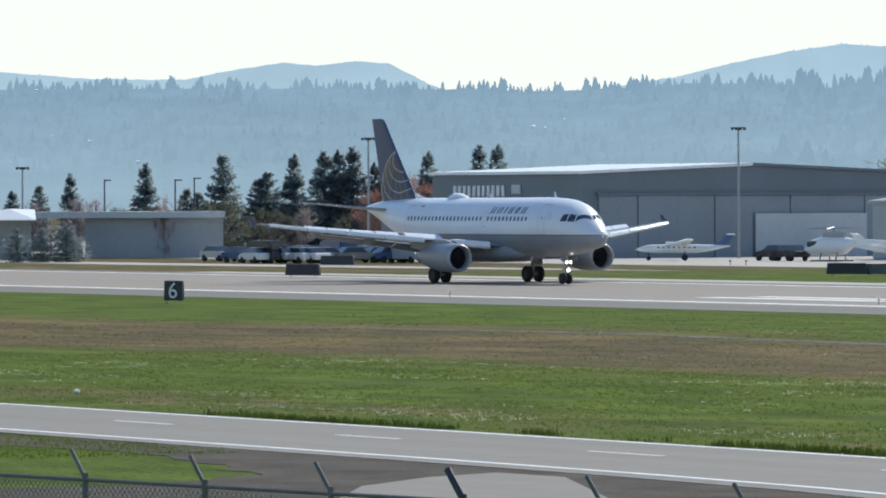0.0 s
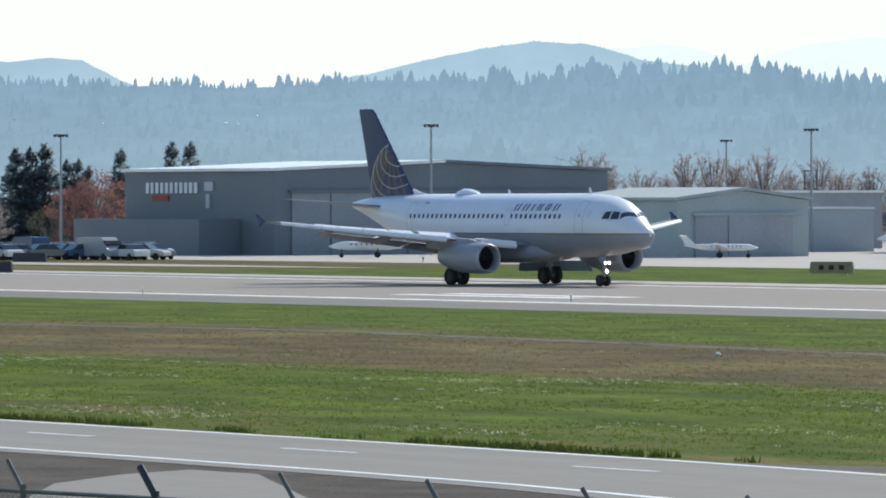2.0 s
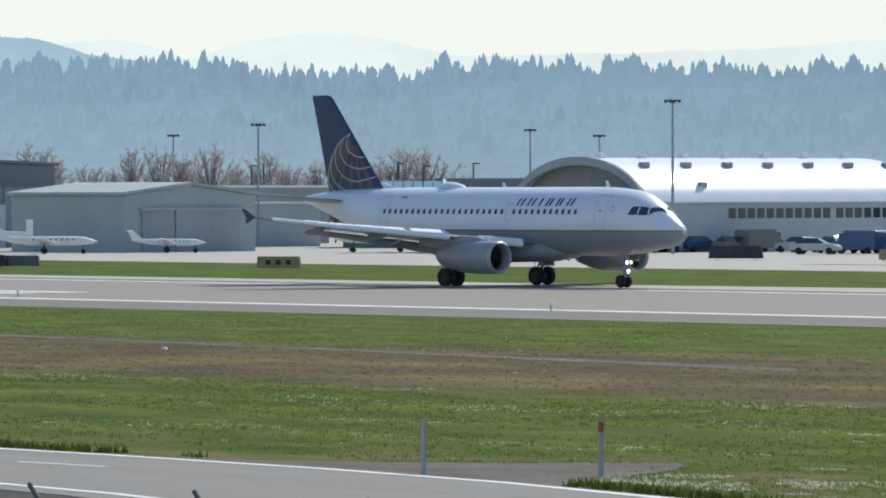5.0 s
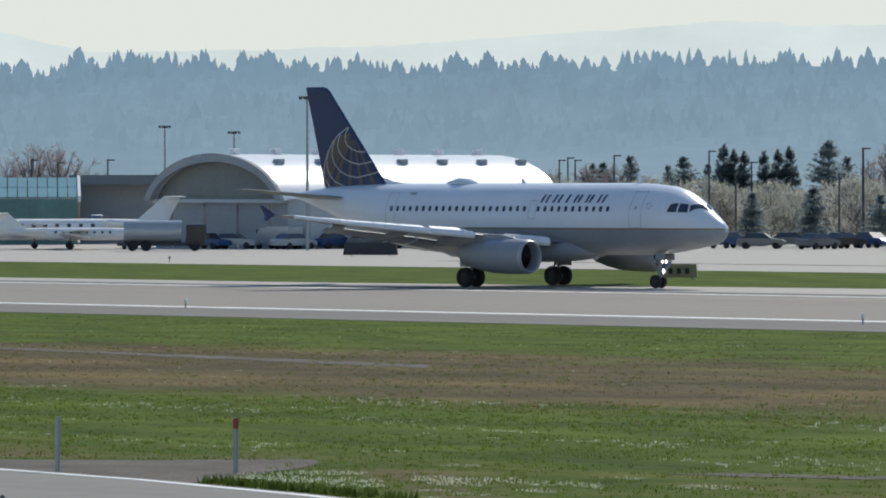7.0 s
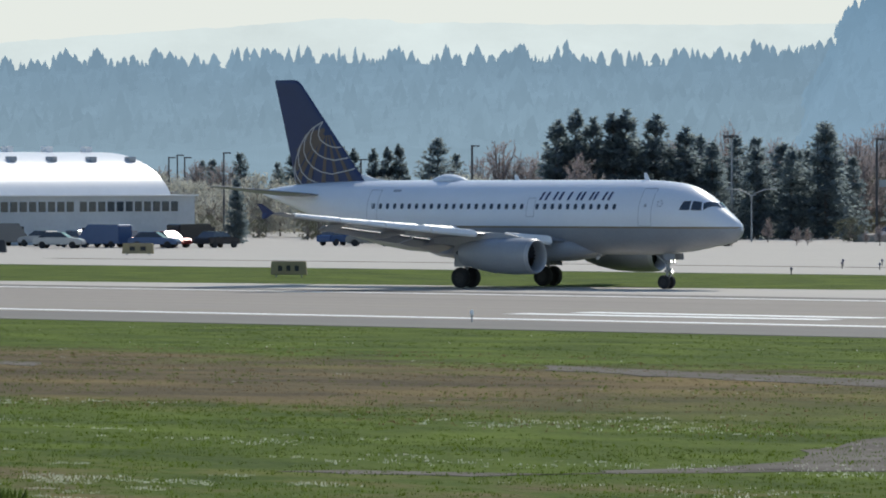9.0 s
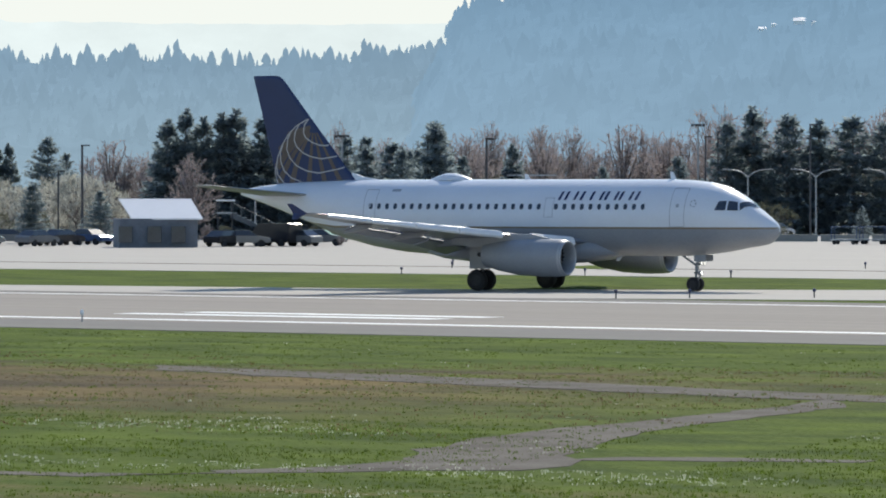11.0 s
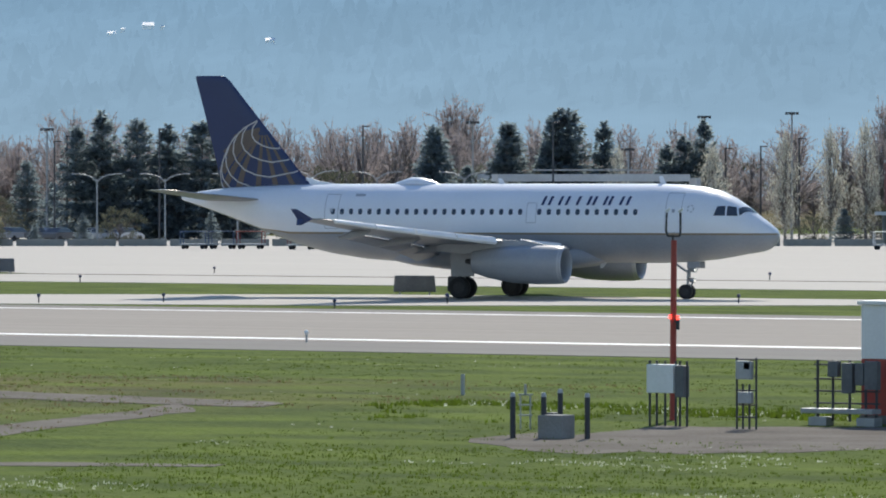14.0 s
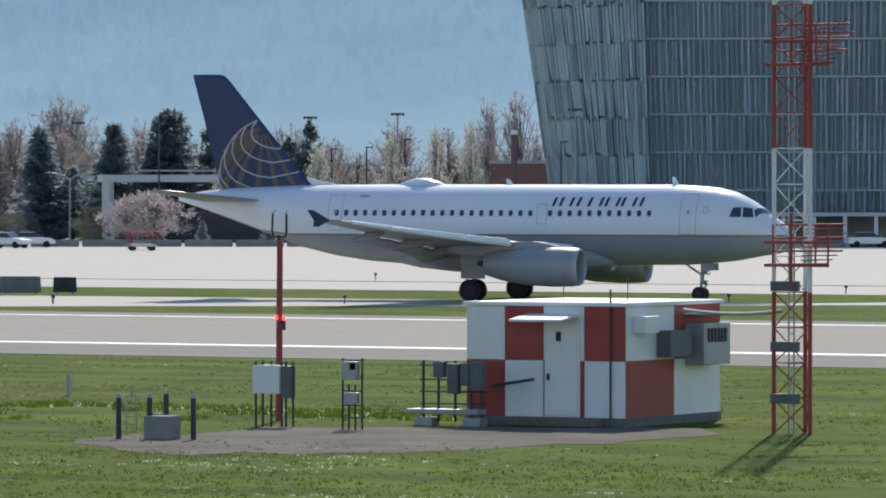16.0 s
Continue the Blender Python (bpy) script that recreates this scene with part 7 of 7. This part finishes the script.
plant("bare2", -36.015, 760, 16.2, 0.91)
plant("bare2", -34.245, 760, 16.4, 0.90)
plant("bare2", -33.471, 760, 14.7, 0.73)
plant("bare2", -32.201, 760, 17.4, 1.07)
plant("bare2", -33.886, 760, 14.7, 0.70)
plant("bare2", -37.729, 760, 13.2, 0.81)
plant("bare2", -36.513, 760, 12.7, 0.74)
plant("bare2", -32.974, 760, 14.0, 0.70)
plant("bare2", -39.715, 760, 14.0, 0.70)
plant("bare1", -33.020, 760, 14.3, 0.70)
plant("bare1", -32.135, 760, 17.5, 0.99)
plant("bare1", -32.661, 760, 13.6, 0.70)
plant("bare1", -31.416, 760, 14.7, 0.70)
plant("bare1", -32.024, 760, 14.3, 0.70)
plant("white0", -29.701, 620, 9.8, 0.87)
plant("white0", -28.983, 620, 11.0, 0.70)
plant("white0", -28.541, 620, 11.4, 0.70)
plant("white0", -28.199, 620, 12.1, 0.70)
plant("white0", -30.614, 620, 9.6, 0.70)
plant("pink0", -31.568, 590, 4.8, 1.09)
plant("pink0", -31.320, 590, 5.3, 1.17)
plant("pink0", -31.368, 598, 5.1, 1.70)
plant("bare1", -27.714, 900, 20.6, 0.70)
plant("bare1", -28.017, 900, 19.3, 0.70)
# rows of bare trees, shrubs and firs behind the field
def row(kinds, az0, az1, dist, n, h0, h1, wide=1.0):
    for i in range(n):
        plant(random.choice(kinds), az0 + (az1 - az0) * (i + random.random()) / n, dist * random.uniform(0.97, 1.05), random.uniform(h0, h1), wide * random.uniform(0.8, 1.25))

row(("bare0", "bare1", "bare2"), -54.6, -50.0, 720, 26, 7, 12, 1.1)
row(("bare0", "bare1", "olive0"), -62.5, -57.5, 690, 22, 4, 7.5, 1.2)
row(("bare0", "bare1"), -50, -44.6, 760, 20, 6, 9.5, 1.2)
row(("white1",), -45.6, -41.8, 640, 28, 4.8, 7.0, 0.9)
row(("olive0",), -45.2, -42.6, 590, 9, 2.0, 3.5, 0.9)
row(("bare0", "bare1", "bare2", "fir2"), -42.6, -38.2, 690, 26, 8, 12, 1.1)
row(("bare0", "bare1", "bare2"), -38.6, -29.6, 720, 52, 10, 14.5, 1.0)
row(("fir1", "fir2", "olive0"), -39.5, -29.6, 660, 34, 4, 9, 1.1)
row(("olive0", "bare1"), -42.0, -36.5, 545, 22, 1.2, 2.6, 1.2)
row(("olive0", "fir2"), -38, -27.4, 610, 26, 2.0, 4.2, 1.2)
row(("bare0", "bare1", "bare2"), -30, -26.2, 820, 14, 10, 15, 1.3)
row(("fir0", "fir1", "fir2"), -45.0, -43.6, 950, 6, 9, 12)
row(("fir1", "fir2"), -41.5, -38.4, 618, 16, 7.5, 11.0)
row(("bare0", "bare1", "bare2", "olive0"), -40, -26.5, 880, 60, 7, 11, 1.6)

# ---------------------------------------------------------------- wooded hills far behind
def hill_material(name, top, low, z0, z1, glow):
    """Far wooded slopes: haze painted as a blue glow, paler towards the valley floor."""
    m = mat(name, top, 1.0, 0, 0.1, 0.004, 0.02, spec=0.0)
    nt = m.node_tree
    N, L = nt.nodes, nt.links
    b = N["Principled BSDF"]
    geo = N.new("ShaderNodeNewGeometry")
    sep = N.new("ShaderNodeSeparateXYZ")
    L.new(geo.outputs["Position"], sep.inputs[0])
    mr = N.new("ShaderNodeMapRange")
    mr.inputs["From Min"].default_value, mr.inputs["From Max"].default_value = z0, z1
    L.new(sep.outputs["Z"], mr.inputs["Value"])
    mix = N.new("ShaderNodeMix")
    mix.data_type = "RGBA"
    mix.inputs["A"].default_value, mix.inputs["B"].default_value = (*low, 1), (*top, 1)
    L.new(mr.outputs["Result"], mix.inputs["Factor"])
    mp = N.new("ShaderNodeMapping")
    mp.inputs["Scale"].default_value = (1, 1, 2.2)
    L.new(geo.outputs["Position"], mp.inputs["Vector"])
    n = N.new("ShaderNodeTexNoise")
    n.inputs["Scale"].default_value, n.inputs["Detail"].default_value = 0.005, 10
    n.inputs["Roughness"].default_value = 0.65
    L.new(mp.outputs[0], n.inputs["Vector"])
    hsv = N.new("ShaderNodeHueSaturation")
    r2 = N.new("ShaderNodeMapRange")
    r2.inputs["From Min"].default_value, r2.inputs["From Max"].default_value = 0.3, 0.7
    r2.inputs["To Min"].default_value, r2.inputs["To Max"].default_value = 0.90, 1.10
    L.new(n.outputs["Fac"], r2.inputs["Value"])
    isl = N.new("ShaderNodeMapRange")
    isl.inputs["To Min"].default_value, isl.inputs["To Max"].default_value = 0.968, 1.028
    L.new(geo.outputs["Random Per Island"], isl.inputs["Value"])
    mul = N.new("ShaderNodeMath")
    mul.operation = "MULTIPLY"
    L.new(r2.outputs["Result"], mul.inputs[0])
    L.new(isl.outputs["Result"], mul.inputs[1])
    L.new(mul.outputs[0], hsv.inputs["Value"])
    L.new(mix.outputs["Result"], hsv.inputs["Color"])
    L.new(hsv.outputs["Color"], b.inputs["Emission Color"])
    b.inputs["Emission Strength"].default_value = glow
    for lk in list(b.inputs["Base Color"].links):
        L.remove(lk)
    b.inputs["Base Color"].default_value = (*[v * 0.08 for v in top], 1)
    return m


def skyline(pts, az):
    return float(np.interp(az, [p[0] for p in pts], [p[1] for p in pts]))


def on_slope(pts, dist, depth, az, e):
    """Where the line of sight at elevation e (thousandths) meets the slope."""
    top = skyline(pts, az) / 1000
    for i in range(20, 100):
        u = i / 100
        d, z = dist - depth * (1 - u), (top * dist + EYE) * u ** 0.9
        if (z - EYE) / d * 1000 >= e:
            return d, z
    return None


def hill(name, label, dist, pts, m, rough, tree, count, depth, seed, tmin=0.6):
    """A long slope whose crest follows pts (azimuth, elevation in thousandths), set with conifer spires."""
    rng = np.random.default_rng(seed)
    az0, az1 = pts[0][0], pts[-1][0]
    n = 420
    verts, faces = [], []
    levels = [0.0, 0.12, 0.3, 0.5, 0.7, 0.86, 1.0]
    for i in range(n + 1):
        az = az0 + (az1 - az0) * i / n
        e = skyline(pts, az) / 1000 + rough * noise.noise((az * 2.3, seed, 0)) + rough * 0.5 * noise.noise((az * 9, seed, 3))
        for u in levels:
            d = dist - depth * (1 - u)
            z = max(0.0, (e * dist + EYE) * u ** 0.9)
            verts.append((*polar(az, d).xy, z + (0 if u in (0, 1) else 4 * noise.noise((az * 6, u * 5, seed)))))
    k = len(levels)
    for i in range(n):
        for j in range(k - 1):
            a = i * k + j
            faces.append((a, a + k, a + k + 1, a + 1))
    def crest(az):
        return skyline(pts, az) / 1000 + rough * noise.noise((az * 2.3, seed, 0)) + rough * 0.5 * noise.noise((az * 9, seed, 3))

    for i in range(count):
        az = az0 + (az1 - az0) * rng.random()
        u = 1.0 if rng.random() < 0.17 else 0.25 + 0.74 * rng.random()
        d = dist - depth * (1 - u)
        grove = noise.noise((az * 4.3, u * 4, seed + 9))
        th = tree * (tmin + (1 - tmin) * rng.random() ** 1.5) * (0.9 + 0.9 * max(-0.45, grove)) * (0.6 if az < -55 else 1.0)
        z = (crest(az) * dist + EYE) * u ** 0.9 - th * 0.5
        p, q = polar(az, d - 3), polar(az + 0.001, d - 3)
        s = (q - p).normalized()
        b0 = len(verts)
        # a spire with uneven tiers of boughs
        w = th * rng.uniform(0.20, 0.42)
        tiers, lean = 6, rng.uniform(0.55, 1.0)
        left, right = [], []
        for k in range(tiers):
            zz = th * (0.05 + 0.92 * k / tiers)
            for lst, sg in ((left, -1), (right, 1)):
                ww = w * (1 - k / tiers) ** lean * rng.uniform(0.65, 1.15)
                lst.append((sg * ww, zz + th * rng.uniform(-0.02, 0.03)))
                lst.append((sg * ww * rng.uniform(0.6, 0.85), zz + th * 0.08))
        ring = right + [(rng.normal(0, 0.05) * w, th)] + left[::-1]
        verts += [(*(p + s * x).xy, z + zz) for x, zz in ring]
        faces.append(tuple(range(b0, b0 + len(ring))))
    me = bpy.data.meshes.new(name)
    me.from_pydata(verts, [], faces)
    me.materials.append(m)
    ob = new(name, me)
    return tagged(ob, label, "hill", kind="structure")

FAR = hill_material("pale far mountains in painted haze", (0.76, 0.86, 0.88), (0.78, 0.88, 0.90), 20, 130, 1.0)
BLUEHILL = hill_material("blue hills in painted haze", (0.34, 0.50, 0.64), (0.46, 0.62, 0.72), 40, 130, 1.0)
WOOD = hill_material("wooded ridge in painted haze", (0.215, 0.335, 0.455), (0.275, 0.395, 0.495), 0, 95, 1.0)
NEARHILL = hill_material("wooded hill in painted haze", (0.190, 0.325, 0.470), (0.265, 0.400, 0.530), 0, 120, 1.0)
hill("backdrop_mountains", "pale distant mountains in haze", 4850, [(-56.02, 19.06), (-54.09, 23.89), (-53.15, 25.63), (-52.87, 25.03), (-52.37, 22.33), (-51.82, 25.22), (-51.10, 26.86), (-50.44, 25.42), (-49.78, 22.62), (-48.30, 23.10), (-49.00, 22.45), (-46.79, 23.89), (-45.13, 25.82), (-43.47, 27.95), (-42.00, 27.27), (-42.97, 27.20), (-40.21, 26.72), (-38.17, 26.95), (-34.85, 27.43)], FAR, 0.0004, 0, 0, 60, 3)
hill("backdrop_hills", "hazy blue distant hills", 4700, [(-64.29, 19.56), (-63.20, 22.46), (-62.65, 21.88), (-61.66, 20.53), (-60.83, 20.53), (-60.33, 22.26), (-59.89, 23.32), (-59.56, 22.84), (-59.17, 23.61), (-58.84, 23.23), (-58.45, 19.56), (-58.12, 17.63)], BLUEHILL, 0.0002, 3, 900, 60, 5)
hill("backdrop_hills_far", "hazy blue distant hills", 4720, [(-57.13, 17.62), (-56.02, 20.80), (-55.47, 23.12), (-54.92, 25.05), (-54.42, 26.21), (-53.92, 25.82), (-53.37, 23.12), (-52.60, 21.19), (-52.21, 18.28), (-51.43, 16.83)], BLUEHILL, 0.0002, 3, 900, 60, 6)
RIDGE = [(-64.29, 18.7), (-60.99, 19.0), (-58.43, 18.8), (-57.33, 18.4), (-56.78, 18.6), (-55.95, 19.5), (-55.12, 19.6), (-54.67, 18.6), (-54.07, 19.5), (-53.02, 20.4), (-52.58, 21.0), (-52.02, 20.0), (-51.64, 18.6), (-51.08, 19.0), (-50.37, 18.3), (-49.87, 19.2), (-49.51, 20.6), (-48.99, 19.8), (-47.77, 19.5), (-46.41, 18.9), (-45.86, 19.7), (-44.59, 19.3), (-44.32, 20.5), (-43.1, 20.2), (-42.0, 19.8), (-41.67, 20.5), (-40.66, 19.6), (-39.56, 20.3), (-39.0, 20.8), (-37.07, 25.5), (-31.25, 27.9)]
NEAR = [(-39.21, -0.79), (-38.88, 16.59), (-38.67, 21.61), (-38.70, 24.73), (-38.53, 27.81), (-38.17, 30.52), (-37.34, 33.22), (-34.85, 37.08), (-32.36, 40.44), (-31.15, 43.40), (-23.42, 46.30)]
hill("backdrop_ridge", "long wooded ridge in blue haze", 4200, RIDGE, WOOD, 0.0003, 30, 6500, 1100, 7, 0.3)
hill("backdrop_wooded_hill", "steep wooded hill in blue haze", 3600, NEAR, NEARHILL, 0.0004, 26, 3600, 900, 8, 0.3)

PALEHOUSE = mat("sunlit pale house roofs", (0.85, 0.85, 0.83), 0.35, 0, 0.1, 0.1, 1)
for pts, dist, depth, spots in ((RIDGE, 4200, 1100, [(-61.790, 9.71, 3.2), (-62.150, 10.39, 2.5), (-60.610, 8.36, 3.2), (-61.300, 6.24, 2.5), (-62.290, 18.40, 2.5), (-58.620, 11.84, 1.9), (-57.430, 12.03, 2.5), (-57.320, 11.74, 1.9), (-54.570, 10.29, 1.9), (-57.120, 13.29, 1.9), (-54.560, 10.09, 2.5), (-54.590, 9.88, 2.5), (-59.500, 12.61, 2.2), (-60.280, 13.29, 2.5), ]), (NEAR, 3600, 900, [(-35.570, 25.50, 4.5), (-35.460, 26.27, 2.5), (-35.210, 26.66, 6.4), (-35.070, 26.46, 2.5), (-34.020, 24.34, 5.1), (-34.250, 24.53, 1.9), (-31.640, 21.14, 1.6), (-28.740, 31.63, 3.2), ])):
    for az, e, w in spots:
        hit = on_slope(pts, dist, depth, az, e)
        if not hit:
            continue
        p = polar(az, hit[0] - 4, hit[1] - 2)
        hh = thing("hill_house", "pale house among the trees on the hillside", "house", pose(p.x, p.y, p.z, 0, 0, -az), "houses on the hill")
        bm = bmesh.new()
        box(bm, 0, 4, 0, w, 8, 6)
        part("wall", bm, PALEHOUSE, hh)
        bm = bmesh.new()
        loft(bm, [[(-w * 0.55, -1, 3), (w * 0.55, -1, 3), (w * 0.5, 4, 3 + w * 0.3), (-w * 0.5, 4, 3 + w * 0.3)], [(-w * 0.55, -1, 3.2), (w * 0.55, -1, 3.2), (w * 0.5, 4, 3.2 + w * 0.3), (-w * 0.5, 4, 3.2 + w * 0.3)]])
        part("roof", bm, PALEHOUSE, hh, "sunlit pale roof")


# ---------------------------------------------------------------- grass tufts
def tufts(name, label, n, area, hmin, hmax, m, seed, clump=0.0, edge=None):
    rng = np.random.default_rng(seed)
    vs = []
    made = 0
    while made < n:
        x, y = rng.uniform(area[0], area[1]), rng.uniform(area[2], area[3])
        if edge:
            y += edge(x)
        if clump and noise.noise((x * 0.09, y * 0.22, seed)) + 0.5 * noise.noise((x * 0.5, y * 0.8, seed)) < clump:
            made += 0.2
            continue
        if clear(x, y):
            made += 0.2
            continue
        made += 1
        h = rng.uniform(hmin, hmax)
        for k in range(3):
            a, ln = rng.uniform(0, 6.28), rng.uniform(0.1, 0.5)
            dx, dy = math.cos(a) * h * ln, math.sin(a) * h * ln
            bx, by = x + rng.normal(0, 0.06), y + rng.normal(0, 0.06)
            w = h * 0.22
            vs += [(bx - w, by, 0), (bx + w, by, 0), (bx + dx, by + dy, h * rng.uniform(0.7, 1))]
    ob = new(name, leaf_mesh(name, vs, m))
    return tagged(ob, label, "grass", kind="stuff")


def clear(x, y):
    """True on gravel and paved ground."""
    if road_edge(x) - 10.2 < y < road_edge(x) + 0.12 or y > 174.3:
        return True
    if 118 < y < 130 and -72.5 < x < -59.5 and y < 126 + (x + 72) * 0.5:
        return True
    if y < road_edge(x) - 9 and x > -119:
        return True
    if -101 < x < -87.5 and y < min(79 + (x + 100) * 0.8, 84.8 - (x + 93.3) * 1.35):
        return True
    if 95 < y < 140 and abs(x - (-73 - (y - 96) * 0.42)) < 2.2 and y < 129:
        return True
    return False


GRASS_A = mat("fresh grass blades", (0.104, 0.154, 0.017), 0.8, 0, 0.35, 0.25, 3, spec=0.3, island=0.35, leaf=0.5)
# Pale colour serves weeds and seed heads, and paints sparkling glints too.
GRASS_B = mat("pale seed heads and painted glints", (0.66, 0.68, 0.55), 0.6, 0, 0.3, 0.4, 3, spec=0.5, island=0.3, leaf=0.45)
GRASS_C = mat("dark grass tufts", (0.072, 0.108, 0.022), 0.9, 0, 0.3, 0.4, 3, spec=0.2, island=0.35, leaf=0.4)
GRASS_D = mat("dry straw tufts", (0.19, 0.14, 0.07), 0.9, 0, 0.3, 0.4, 3, spec=0.2, island=0.35, leaf=0.4)
tufts("grass", "fresh green spring grass", 40000, (-200, -48, 66, 112), 0.03, 0.085, GRASS_A, 1, -0.25)
tufts("grass_field", "fresh green spring grass", 24000, (-260, -48, 112, 173), 0.03, 0.08, GRASS_A, 2, -0.1)
tufts("seed_heads", "pale weeds among the grass", 5600, (-190, -48, 82, 112), 0.025, 0.07, GRASS_B, 3, 0.27)
tufts("seed_heads_field", "pale weeds among the grass", 900, (-230, -48, 112, 172), 0.02, 0.06, GRASS_B, 4, 0.2)
tufts("verge_grass", "dark tufts along the road edge", 2600, (-200, -48, 0.15, 1.1), 0.07, 0.24, GRASS_C, 5, -0.05, road_edge)
tufts("seed_heads_verge", "pale weeds in the grass beside the road", 1500, (-93, -74, 1.5, 9), 0.02, 0.065, GRASS_B, 13, 0.12, road_edge)
tufts("dark_grass", "dark tufts scattered in the field", 800, (-240, -48, 82, 172), 0.04, 0.11, GRASS_C, 6, 0.28)
tufts("dry_grass", "dry brown turf", 9000, (-240, -84, 104, 150), 0.03, 0.09, GRASS_D, 7, -0.05)
tufts("weeds", "tall green weeds round the bollards", 1800, (-86, -69, 124, 136), 0.04, 0.17, GRASS_A, 9, 0.05)
tufts("weed_flowers", "pale flowering weeds round the bollards", 300, (-86, -69, 124, 136), 0.05, 0.12, GRASS_B, 9, 0.12)
tufts("near_verge_grass", "green grass by the fence", 2600, (-150, -108, 62, 68.2), 0.04, 0.12, GRASS_A, 8, -0.3)


# ---------------------------------------------------------------- what moves
def motions():
    walk(airliner, [(t, pose(x, y, 0.026, 0, 0, h)) for t, x, y, h in JET])
    # wheels roll with the distance covered; the eye cannot follow single turns
    ts = [r[0] for r in JET]
    dist = [0.0]
    for p, q in zip(JET, JET[1:]):
        dist.append(dist[-1] + math.hypot(q[1] - p[1], q[2] - p[2]))
    for w, (x, y, r) in jet_wheels:
        rows, turn, last = [], 0.0, 0.0
        for i in range(0, 481):
            t = i / 30
            s = float(np.interp(t, ts, dist))
            turn += min((s - last) / r, 1.45)
            last = s
            rows.append((t, Matrix.Translation((x, y, r)) @ Matrix.Rotation(turn % (2 * math.pi), 4, "Y")))
        walk(w, rows)


motions()
